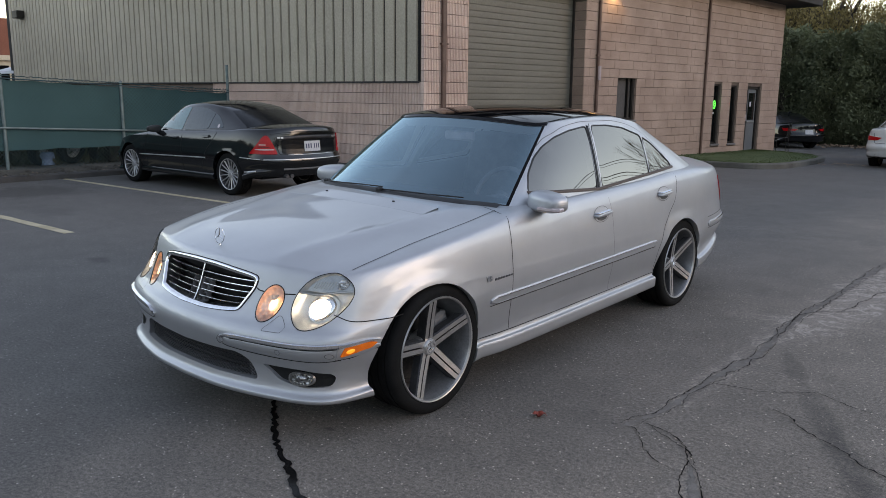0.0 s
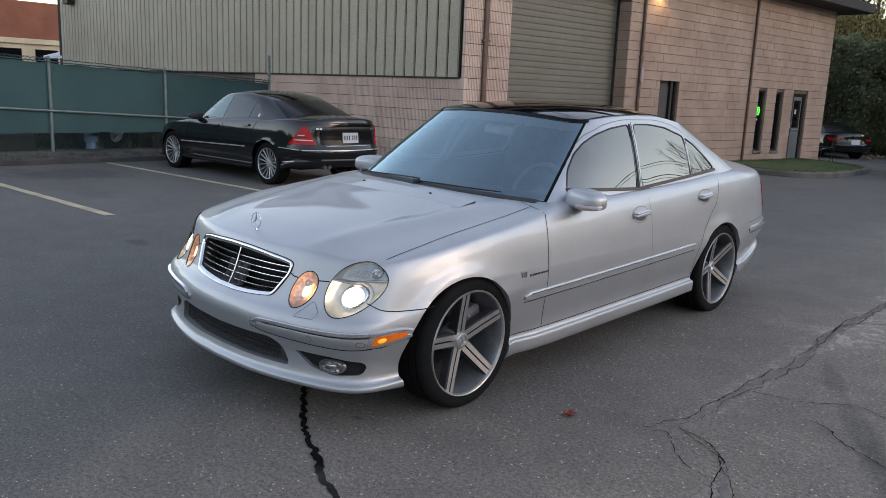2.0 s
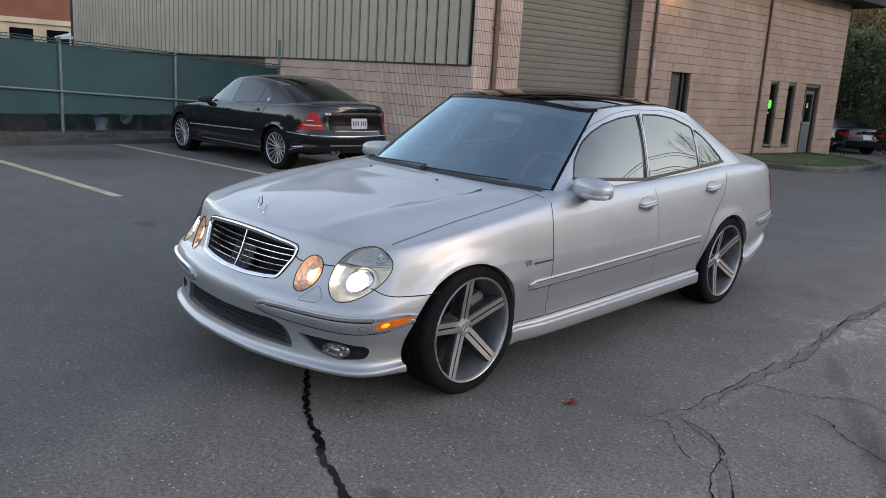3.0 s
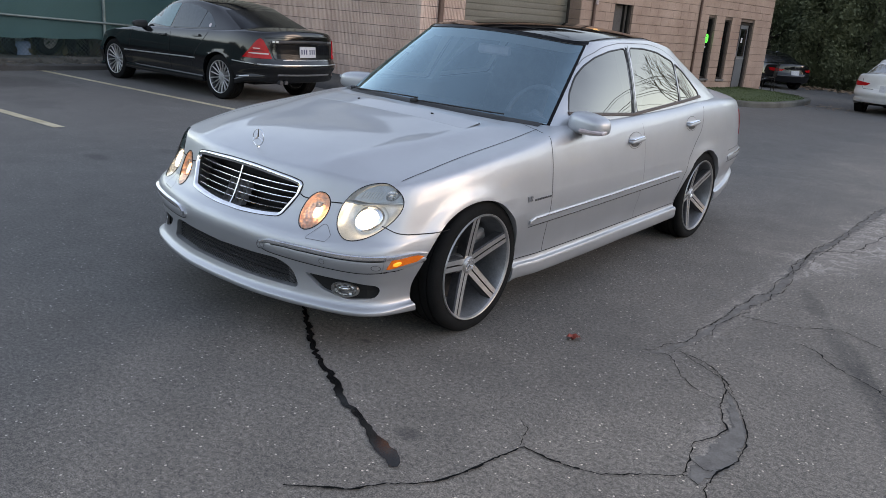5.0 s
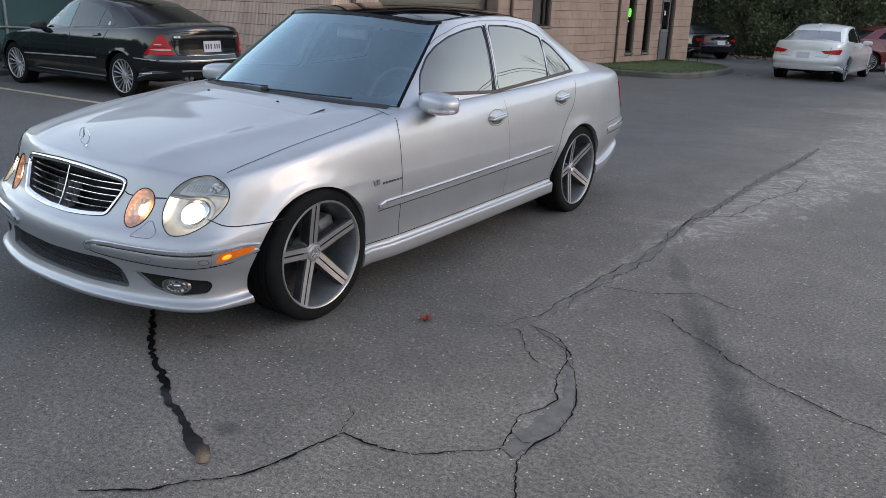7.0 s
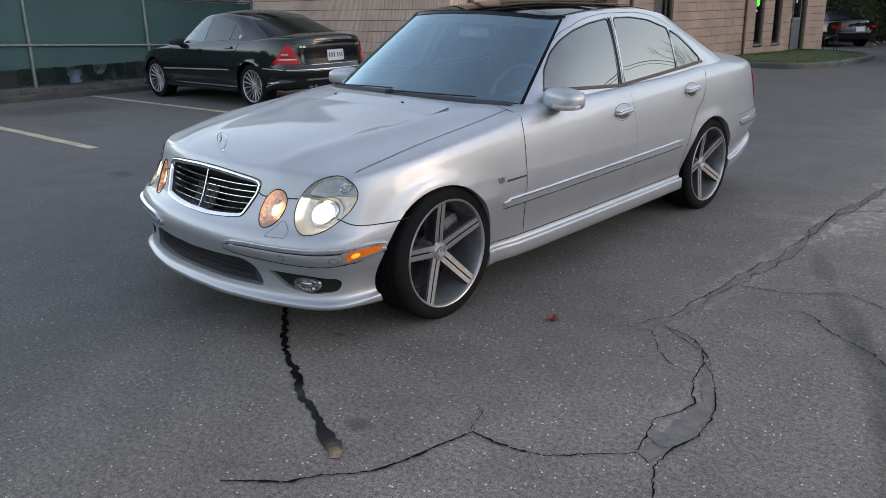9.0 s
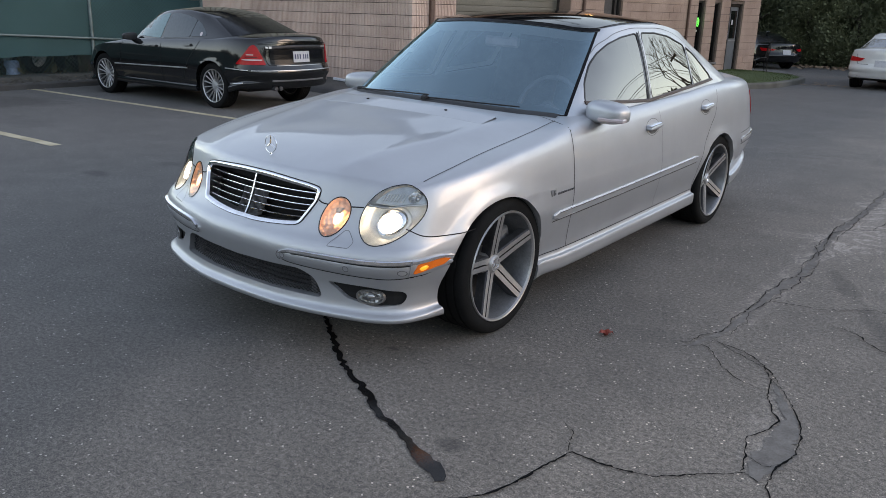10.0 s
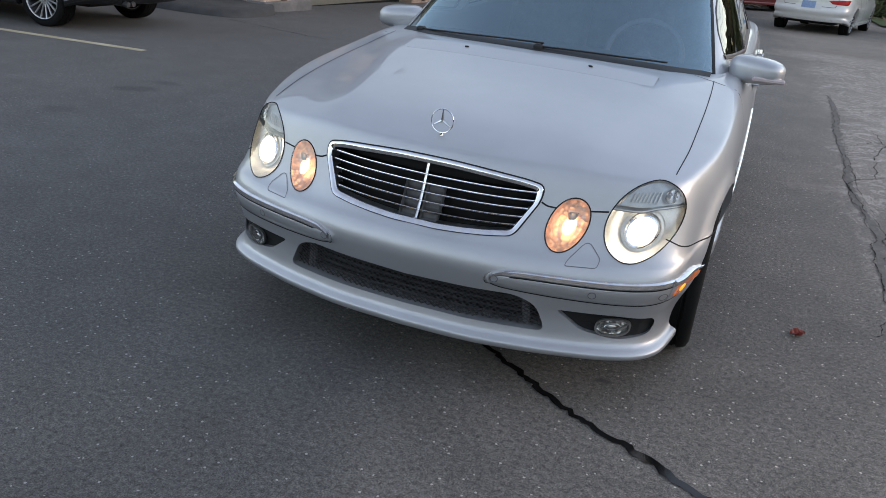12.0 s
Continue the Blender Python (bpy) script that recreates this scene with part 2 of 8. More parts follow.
RUST_AND_SHADE = worn("rust_and_shade_steel", (0.030, 0.024, 0.020), (0.060, 0.045, 0.036), 0.8, 6, 50, 0.3)
BROWN_METAL = worn("brown_pipe_paint", (0.10, 0.055, 0.040), (0.15, 0.085, 0.063), 0.6, 5, 40, 0.15)
ROOF_DARK = worn("dark_eave", (0.02, 0.018, 0.017), (0.04, 0.036, 0.033), 0.8, 2, 30, 0.2)
GALV = worn("galvanised_steel", (0.22, 0.24, 0.24), (0.36, 0.38, 0.38), 0.55, 8, 60, 0.1, 0.001, metal=0.6)
FENCE_STEEL = worn("fence_steel", (0.13, 0.18, 0.18), (0.22, 0.28, 0.28), 0.55, 8, 60, 0.1, 0.001, metal=0.4)
WIRE = worn("fence_wire", (0.028, 0.066, 0.072), (0.05, 0.10, 0.108), 0.6, 8, 60, 0, metal=0.4)
SCREEN = worn("green_screen_cloth", (0.034, 0.104, 0.108), (0.060, 0.152, 0.158), 0.9, 0.7, 140, 0.25, 0.003)
BRICK_FAR = worn("red_brick_far", (0.20, 0.07, 0.045), (0.27, 0.10, 0.065), 0.9, 1.0, 20, 0.2)
CREAM = worn("cream_trim", (0.45, 0.38, 0.28), (0.58, 0.5, 0.38), 0.8, 1.0, 20, 0.1)
WHITE_CLOTH = worn("white_sheet", (0.6, 0.62, 0.66), (0.75, 0.76, 0.8), 0.8, 1.0, 20, 0.1)
BARK = worn("bark", (0.03, 0.024, 0.018), (0.075, 0.06, 0.045), 1.0, 6, 40, 0.8, 0.02)
# gold in the leaf colour stands in for evening glow in the tree tops
LEAF_GOLD_LIT = worn("gold_lit_leaf", (0.14, 0.105, 0.035), (0.30, 0.23, 0.09), 0.8, 0.4, 6, 0, vary=0.3)
# a paler base colour stands in for the reflection in the office pane
REFLECTION_GLASS = plain("window_pale_reflection", (0.13, 0.12, 0.115), 0.08, spec=0.6)
LEAF_DARK = worn("evergreen_leaf", (0.10, 0.125, 0.07), (0.22, 0.24, 0.13), 0.75, 0.5, 8, 0, vary=0.4)
LEAF_FAR = worn("far_foliage", (0.03, 0.035, 0.016), (0.075, 0.07, 0.035), 0.85, 0.4, 6, 0, vary=0.3)
RED_LEAF = plain("fallen_leaf_red", (0.30, 0.045, 0.025), 0.6)
TAN_LEAF = plain("fallen_leaf_tan", (0.30, 0.20, 0.13), 0.8)
SILVER = paint("silver_paint", (0.478, 0.491, 0.510), 0.70, 0.47, 0.06, 0.64)
BLACK_PAINT = paint("black_paint", (0.008, 0.0085, 0.0095), 0.0, 0.09, 0, 0.0, 0.04)
BLACK_PAINT.node_tree.nodes["Principled BSDF"].inputs["Specular IOR Level"].default_value = 0.62
MESH_GREY = worn("dark_mesh_plastic", (0.022, 0.022, 0.024), (0.036, 0.036, 0.038), 0.5, 12, 100, 0.05, 0.0005)
WHITE_PAINT = paint("white_paint", (0.72, 0.72, 0.70), 0.0, 0.4)
RED_PAINT = paint("maroon_paint", (0.16, 0.012, 0.014), 0.2, 0.35)
CHROME = plain("chrome", (0.85, 0.85, 0.86), 0.08, 1.0)
SATIN = plain("satin_trim", (0.5, 0.5, 0.5), 0.3, 0.9)
RIM_FACE = worn("machined_alloy", (0.46, 0.45, 0.44), (0.52, 0.51, 0.50), 0.34, 20, 200, 0.05, 0.0005, metal=0.75)
RIM_DARK = worn("dark_alloy", (0.03, 0.03, 0.033), (0.055, 0.055, 0.058), 0.45, 12, 100, 0.05, 0.0005, metal=0.7)
RIM_SIDE = worn("rim_side_grey", (0.075, 0.075, 0.08), (0.12, 0.12, 0.125), 0.4, 12, 100, 0.05, 0.0005, metal=0.6)
RIM_BARREL = worn("rim_barrel_grey", (0.20, 0.205, 0.215), (0.28, 0.285, 0.295), 0.38, 12, 100, 0.05, 0.0005, metal=0.6)
RIM_SILVER = worn("silver_alloy", (0.5, 0.5, 0.5), (0.62, 0.62, 0.62), 0.35, 12, 100, 0.05, 0.0005, metal=0.7)
RUBBER = worn("tyre_rubber", (0.005, 0.005, 0.005), (0.011, 0.011, 0.011), 0.85, 8, 120, 0.3, 0.002, spec=0.2)
DISC = worn("brake_disc", (0.04, 0.038, 0.036), (0.08, 0.076, 0.07), 0.4, 20, 120, 0.1, metal=0.9)
CALIPER = plain("grey_caliper", (0.32, 0.32, 0.33), 0.4, 0.3)
BLACK_PLASTIC = worn("black_plastic", (0.010, 0.010, 0.011), (0.02, 0.02, 0.021), 0.55, 10, 150, 0.2, 0.001)
GAP = plain("shut_line", (0.004, 0.004, 0.004), 0.8)
BLACK_GLASS = plain("black_roof_glass", (0.004, 0.004, 0.005), 0.04, 0.0, spec=0.12)
SEAT = worn("dark_leather", (0.10, 0.105, 0.115), (0.15, 0.155, 0.165), 0.5, 10, 90, 0.2, 0.001)
TRIM_IN = worn("dash_plastic", (0.014, 0.014, 0.016), (0.026, 0.026, 0.028), 0.6, 10, 90, 0.2, 0.001)
WINDSHIELD = pane("windshield_glass", (0.80, 0.90, 0.95), (0.60, 0.88, 1.0), 1.6, 0.22)
TINTED = pane("tinted_side_glass", (0.05, 0.05, 0.05), (1.0, 0.95, 0.86), 1.5, 0.17)
BELT_TRIM = plain("brown_belt_trim", (0.075, 0.042, 0.03), 0.5, 0.0)
SILT = worn("crack_silt", (0.165, 0.146, 0.132), (0.235, 0.212, 0.190), 1.0, 14.0, 120, 0.9, 0.003, spec=0.1)
DARK_PANE = plain("dark_window_glass", (0.006, 0.007, 0.008), 0.03, spec=0.8)
# opaque panes: reflection and view through the glass are put into the base colour
BLUE_VIEW_PANE = plain("blue_painted_view", (0.105, 0.215, 0.235), 0.03, spec=0.4)
GREY_VIEW_PANE = plain("grey_painted_view", (0.045, 0.060, 0.070), 0.03, spec=0.5)
SKY_PANE = plain("pale_rear_glass", (0.04, 0.043, 0.048), 0.16, spec=1.0, coat=1.0)
BLACK_REAR = plain("black_rear_glass", (0.006, 0.007, 0.009), 0.2, spec=0.16)
CLEAR = pane("lamp_glass", (0.93, 0.94, 0.94), (1, 1, 1), 1.45, 0.02)
REFLECTOR = plain("lamp_reflector", (0.72, 0.73, 0.71), 0.30, 0.45)
LAMP_ON = plain("headlight_bulb", (1, 0.97, 0.86), 0.3, emit=(1.0, 0.97, 0.82), power=1.7)
LAMP_WARM = plain("turn_signal_bulb", (1, 0.6, 0.3), 0.3, emit=(1.0, 0.64, 0.38), power=1.05)
AMBER_HOT = plain("amber_bulb", (0.9, 0.3, 0.02), 0.3, emit=(1.0, 0.40, 0.04), power=0.3)
PALE_CHAMBER = plain("pale_lamp_chamber", (0.62, 0.66, 0.68), 0.3, 0.2)
SENSOR_GREY = worn("grey_sensor_plastic", (0.13, 0.13, 0.135), (0.17, 0.17, 0.175), 0.5, 12, 100, 0.05, 0.0005)
SEAM_SOFT = worn("soft_seam", (0.12, 0.12, 0.125), (0.16, 0.16, 0.165), 0.6, 12, 100, 0.05, 0.0005)


def faceted(name, colour, rough, metal, relief=0.012):
    """Moulded reflector with crystal facets."""
    m, n, l, p = material(name)
    co = n.new("ShaderNodeTexCoord").outputs["Object"]
    cells = noise_tex(n, l, co, 46.0, kind="ShaderNodeTexVoronoi")
    l.new(ramp(n, l, cells.outputs["Distance"], [(0.1, colour), (0.8, tuple(c * 0.72 for c in colour))]), p.inputs["Base Color"])
    p.inputs["Roughness"].default_value, p.inputs["Metallic"].default_value = rough, metal
    bumped(n, l, p, cells.outputs["Distance"], 1.0, relief)
    return m


FACETS = faceted("clear_facets", (0.75, 0.75, 0.74), 0.15, 0.8)
AMBER_FACETS = faceted("amber_facets", (0.92, 0.76, 0.66), 0.34, 0.6, 0.004)
AMBER = plain("amber_lens", (0.75, 0.15, 0.01), 0.15, emit=(1.0, 0.2, 0.01), power=0.045, coat=1.0)
RED_LENS = plain("red_lens", (0.40, 0.008, 0.012), 0.12, spec=0.25, emit=(1.0, 0.02, 0.02), power=0.012)
PALE_LENS = plain("pale_lens", (0.55, 0.45, 0.45), 0.15, coat=1.0)
DARK_RED = plain("dark_red_lens", (0.10, 0.004, 0.005), 0.15)
PLATE = plain("plate_white", (0.55, 0.55, 0.57), 0.5)
PLATE_BLUE = plain("plate_blue", (0.25, 0.38, 0.6), 0.5)
INK = plain("plate_ink", (0.05, 0.06, 0.12), 0.6)
NEON_GREEN = plain("neon_green", (0.02, 0.4, 0.05), 0.4, emit=(0.02, 1.0, 0.12), power=0.4)
NEON_RED = plain("neon_red", (0.4, 0.02, 0.02), 0.4, emit=(1.0, 0.05, 0.04), power=0.3)
WALL_LAMP = plain("wall_lamp_glow", (1, 0.8, 0.4), 0.4, emit=(1.0, 0.72, 0.28), power=1.6)
DOOR_PAINT = worn("grey_door_paint", (0.10, 0.115, 0.125), (0.14, 0.155, 0.165), 0.5, 2, 40, 0.1)
DARK_FRAME = plain("dark_bronze_frame", (0.02, 0.016, 0.013), 0.5, 0.3)


# ---- shapes ----
def part(name, bm, mat, parent=None, label="", smooth=False, angle=None):
    mesh = bpy.data.meshes.new(name)
    bm.to_mesh(mesh)
    bm.free()
    return part_mesh(name, mesh, mat, parent, label, smooth, angle)


def part_mesh(name, mesh, mat, parent=None, label="", smooth=False, angle=None):
    if mat and not mesh.materials:
        mesh.materials.append(mat)
    if smooth:
        mesh.polygons.foreach_set("use_smooth", [True] * len(mesh.polygons))
        if angle:
            mesh.set_sharp_from_angle(angle=radians(angle))
    ob = new(name, mesh)
    ob.parent = parent
    if label:
        tagged(ob, label)
    return ob


def sheet(name, verts, faces, mat, parent=None, label="", smooth=False, angle=None):
    mesh = bpy.data.meshes.new(name)
    mesh.from_pydata([tuple(v) for v in verts], [], faces)
    mesh.update()
    return part_mesh(name, mesh, mat, parent, label, smooth, angle)


def thing(name, label, category, group="", kind="", at=(0, 0, 0)):
    ob = new(name)
    ob.location = at
    return tagged(ob, label, category, group, kind)


def spl(x, pts):
    """A smooth curve through (x, value) pairs that does not overshoot."""
    xs, ys = [p[0] for p in pts], [p[1] for p in pts]
    if x <= xs[0]:
        return ys[0]
    if x >= xs[-1]:
        return ys[-1]
    k = max(i for i in range(len(xs) - 1) if xs[i] <= x)
    d = [(ys[i + 1] - ys[i]) / (xs[i + 1] - xs[i]) for i in range(len(xs) - 1)]

    def slope(i):
        if i == 0:
            return d[0]
        if i == len(xs) - 1:
            return d[-1]
        return 0 if d[i - 1] * d[i] <= 0 else 2 * d[i - 1] * d[i] / (d[i - 1] + d[i])

    h = xs[k + 1] - xs[k]
    t = (x - xs[k]) / h
    return (ys[k] * (1 + 2 * t) * (1 - t) ** 2 + h * slope(k) * t * (1 - t) ** 2
            + ys[k + 1] * t * t * (3 - 2 * t) + h * slope(k + 1) * t * t * (t - 1))


def along(pts, n):
    """n + 1 points evenly by index on a smooth curve through plane points."""
    a, b = [(i, p[0]) for i, p in enumerate(pts)], [(i, p[1]) for i, p in enumerate(pts)]
    return [(spl(i * (len(pts) - 1) / n, a), spl(i * (len(pts) - 1) / n, b)) for i in range(n + 1)]


def fade(x, a, b):
    t = min(1, max(0, (x - a) / (b - a)))
    return t * t * (3 - 2 * t)


def box(bm, x0, x1, y0, y1, z0, z1, bevel=0.0, m=None, seg=1):
    made = bmesh.ops.create_cube(bm, size=1)["verts"]
    for v in made:
        v.co = Vector(((x0 + x1) / 2 + v.co.x * (x1 - x0), (y0 + y1) / 2 + v.co.y * (y1 - y0), (z0 + z1) / 2 + v.co.z * (z1 - z0)))
    if bevel:
        edges = list({e for v in made for e in v.link_edges})
        out = bmesh.ops.bevel(bm, geom=edges, offset=bevel, segments=seg, affect="EDGES", profile=0.5)
        made = list({v for f in out["faces"] for v in f.verts} | {v for v in made if v.is_valid})
    if m is not None:
        bmesh.ops.transform(bm, matrix=m, verts=made)
    return made


def boxed(x0, x1, y0, y1, z0, z1, bevel=0.0, m=None, seg=1):
    bm = bmesh.new()
    box(bm, x0, x1, y0, y1, z0, z1, bevel, m, seg)
    return bm


def tube(bm, pts, r, n=6, closed=False):
    """A round bar along points."""
    pts = [Vector(p) for p in pts]
    rings, count = [], len(pts)
    side = None
    for i, p in enumerate(pts):
        a = pts[(i - 1) % count] if closed or i else p
        b = pts[(i + 1) % count] if closed or i < count - 1 else p
        way = (b - a).normalized()
        if side is None:
            side = way.orthogonal().normalized()
        side = (side - way * side.dot(way)).normalized()
        up = way.cross(side)
        rr = r[i] if isinstance(r, (list, tuple)) else r
        rings.append([bm.verts.new(p + rr * (math.cos(k * math.tau / n) * side + math.sin(k * math.tau / n) * up)) for k in range(n)])
    for i in range(count if closed else count - 1):
        a, b = rings[i], rings[(i + 1) % count]
        for k in range(n):
            bm.faces.new((a[k], a[(k + 1) % n], b[(k + 1) % n], b[k]))
    if not closed:
        bm.faces.new(rings[0][::-1])
        bm.faces.new(rings[-1])
    return bm


def tubed(pts, r, n=6, closed=False):
    return tube(bmesh.new(), pts, r, n, closed)


def lathe(bm, profile, n=48, closed=False):
    """A profile of (radius, x) turned about the x axis."""
    rings = [[bm.verts.new((a, r * math.cos(k * math.tau / n), r * math.sin(k * math.tau / n))) for k in range(n)] for r, a in profile]
    for i in range(len(rings) if closed else len(rings) - 1):
        a, b = rings[i], rings[(i + 1) % len(rings)]
        for k in range(n):
            bm.faces.new((a[k], b[k], b[(k + 1) % n], a[(k + 1) % n]))
    return bm


def grid_mesh(rows, closed_u=False):
    """Verts and faces of a grid given as rows of points."""
    w = len(rows[0])
    verts = [p for row in rows for p in row]
    faces = []
    for j in range(len(rows) - 1):
        for i in range(w if closed_u else w - 1):
            k = (i + 1) % w
            faces.append((j * w + i, j * w + k, (j + 1) * w + k, (j + 1) * w + i))
    return verts, faces


def thick_grid(rows, out, into):
    """A closed slab about a grid of points, from out metres above it to into metres below."""
    h, w = len(rows), len(rows[0])
    p = np.array([[tuple(q) for q in row] for row in rows], float)
    du, dv = np.gradient(p, axis=1), np.gradient(p, axis=0)
    nn = np.cross(du, dv)
    nn /= np.linalg.norm(nn, axis=2, keepdims=True) + 1e-12
    top, low = (p + nn * out).reshape(-1, 3), (p - nn * into).reshape(-1, 3)
    verts = [tuple(v) for v in np.concatenate([top, low])]
    n = h * w
    faces = []
    for j in range(h - 1):
        for i in range(w - 1):
            a, b, c, d = j * w + i, j * w + i + 1, (j + 1) * w + i + 1, (j + 1) * w + i
            faces += [(a, b, c, d), (n + d, n + c, n + b, n + a)]
    rim = [i for i in range(w)] + [j * w + w - 1 for j in range(1, h)] + [(h - 1) * w + i for i in range(w - 2, -1, -1)] + [j * w for j in range(h - 2, 0, -1)]
    for a, b in zip(rim, rim[1:] + rim[:1]):
        faces.append((b, a, n + a, n + b))
    return verts, faces


def cut(ob, cutters, solver="EXACT"):
    """Takes the cutters' volumes out of a mesh object for good."""
    for c in cutters:
        mod = ob.modifiers.new("cut", "BOOLEAN")
        mod.operation, mod.solver, mod.object = "DIFFERENCE", solver, c
    deps = bpy.context.evaluated_depsgraph_get()
    mesh = bpy.data.meshes.new_from_object(ob.evaluated_get(deps))
    ob.modifiers.clear()
    ob.data = mesh
    for c in cutters:
        bpy.data.objects.remove(c)
    return ob


def prism(pts, lo, hi, axis="x"):
    """A closed prism over a plane outline: (y, z) along x, (x, z) along y, or (x, y) along z."""
    place = {"x": lambda a, b, c: (c, a, b), "y": lambda a, b, c: (a, c, b), "z": lambda a, b, c: (a, b, c)}[axis]
    n = len(pts)
    verts = [place(a, b, lo) for a, b in pts] + [place(a, b, hi) for a, b in pts]
    faces = [tuple(range(n)), tuple(range(2 * n - 1, n - 1, -1))] + [(i, i + n, (i + 1) % n + n, (i + 1) % n) for i in range(n)]
    mesh = bpy.data.meshes.new("cutter")
    mesh.from_pydata(verts, [], faces)
    bm = bmesh.new()
    bm.from_mesh(mesh)
    bmesh.ops.recalc_face_normals(bm, faces=bm.faces)
    bm.to_mesh(mesh)
    bm.free()
    return new("cutter", mesh)


def rounded(pts, r, n=4):
    """A plane outline with its corners rounded off."""
    out = []
    for i, p in enumerate(pts):
        a, p, b = Vector(pts[i - 1]), Vector(p), Vector(pts[(i + 1) % len(pts)])
        k = min(r, (a - p).length * 0.45, (b - p).length * 0.45)
        s, e = p + (a - p).normalized() * k, p + (b - p).normalized() * k
        for j in range(n + 1):
            t = j / n
            q = s * (1 - t) ** 2 + p * 2 * t * (1 - t) + e * t * t
            out.append((q.x, q.y))
    return out


def oval(cx, cy, rx, ry, turn=0.0, n=40, power=2.0):
    c, s, out = math.cos(radians(turn)), math.sin(radians(turn)), []
    for i in range(n):
        a = i * math.tau / n
        x, y = math.copysign(abs(math.cos(a)) ** (2 / power), math.cos(a)) * rx, math.copysign(abs(math.sin(a)) ** (2 / power), math.sin(a)) * ry
        out.append((cx + c * x - s * y, cy + s * x + c * y))
    return out


def fill(pts, step):
    """A flat mesh inside a convex outline, cut by a grid so that it can be bent: points and faces in the plane."""
    bm = bmesh.new()
    xs, ys = [p[0] for p in pts], [p[1] for p in pts]
    nx, ny = max(1, int((max(xs) - min(xs)) / step)), max(1, int((max(ys) - min(ys)) / step))
    bm.faces.new([bm.verts.new((x, y, 0)) for x, y in pts])
    for i in range(1, nx):
        co = Vector((min(xs) + (max(xs) - min(xs)) * i / nx, 0, 0))
        bmesh.ops.bisect_plane(bm, geom=bm.verts[:] + bm.edges[:] + bm.faces[:], plane_co=co, plane_no=(1, 0, 0))
    for i in range(1, ny):
        co = Vector((0, min(ys) + (max(ys) - min(ys)) * i / ny, 0))
        bmesh.ops.bisect_plane(bm, geom=bm.verts[:] + bm.edges[:] + bm.faces[:], plane_co=co, plane_no=(0, 1, 0))
    return bm


def laid(pts, step, onto, up, thick=0.0):
    """The filled outline bent by onto(a, b) into space; up(a, b) gives the raised copy's place, closed at the rim."""
    bm = fill(pts, step)
    base = [(v, v.co.x, v.co.y) for v in bm.verts]
    if thick:
        low = {v: bm.verts.new(onto(a, b, -thick)) for v, a, b in base}
        rim = [e for e in bm.edges if len(e.link_faces) == 1]
        for e in rim:
            a, b = e.verts
            bm.faces.new((a, b, low[b], low[a]))
        for v in [v for v in low.values() if not v.link_faces]:
            bm.verts.remove(v)
    for v, a, b in base:
        v.co = onto(a, b, up)
    bmesh.ops.recalc_face_normals(bm, faces=bm.faces)
    return bm


def jagged(pts, steps, amount, seed=0):
    """A polyline with its stretches broken into small uneven steps."""
    rnd = random.Random(seed)
    out = []
    for (x0, y0), (x1, y1) in zip(pts, pts[1:]):
        n = max(1, int(math.hypot(x1 - x0, y1 - y0) / steps))
        for i in range(n):
            t = i / n
            k = amount if i else amount * 0.4
            out.append((x0 + (x1 - x0) * t + rnd.uniform(-k, k), y0 + (y1 - y0) * t + rnd.uniform(-k, k)))
    return out + [pts[-1]]


def ground_z(x, y):
    return -0.012 * (min(max(y, 6.0), 40.0) - 6.0)


def ribbon(name, pts, widths, mat, parent=None, lift=0.004, seed=0, ragged=0.0, label=""):
    """A thin strip on the ground along a plane line."""
    rnd = random.Random(seed)
    rows = []
    for i, (x, y) in enumerate(pts):
        a, b = pts[max(0, i - 1)], pts[min(len(pts) - 1, i + 1)]
        d = Vector((b[0] - a[0], b[1] - a[1])).normalized()
        t = i / (len(pts) - 1)
        w = spl(t, widths) / 2
        p, q = w * (1 + rnd.uniform(-ragged, ragged)), w * (1 + rnd.uniform(-ragged, ragged))
        z = ground_z(x, y) + lift
        rows.append([(x - d.y * p, y + d.x * p, z), (x + d.y * q, y - d.x * q, z)])
    v, f = grid_mesh(rows)
    return sheet(name, v, [g[::-1] for g in f], mat, parent, label)


# ---- ground ----
def ground_sheet():
    xs = [-600, -60, -20, -5, 5, 20, 60, 600]
    ys = [-600, -60, -10, 6, 12, 20, 30, 40, 90, 600]
    rows = [[(x, y, ground_z(x, y)) for x in xs] for y in ys]
    v, f = grid_mesh(rows)
    ob = sheet("ground", v, f, ASPHALT)
    return tagged(ob, "dark grey weathered asphalt car park with light grit", "ground", kind="structure")


ground_sheet()

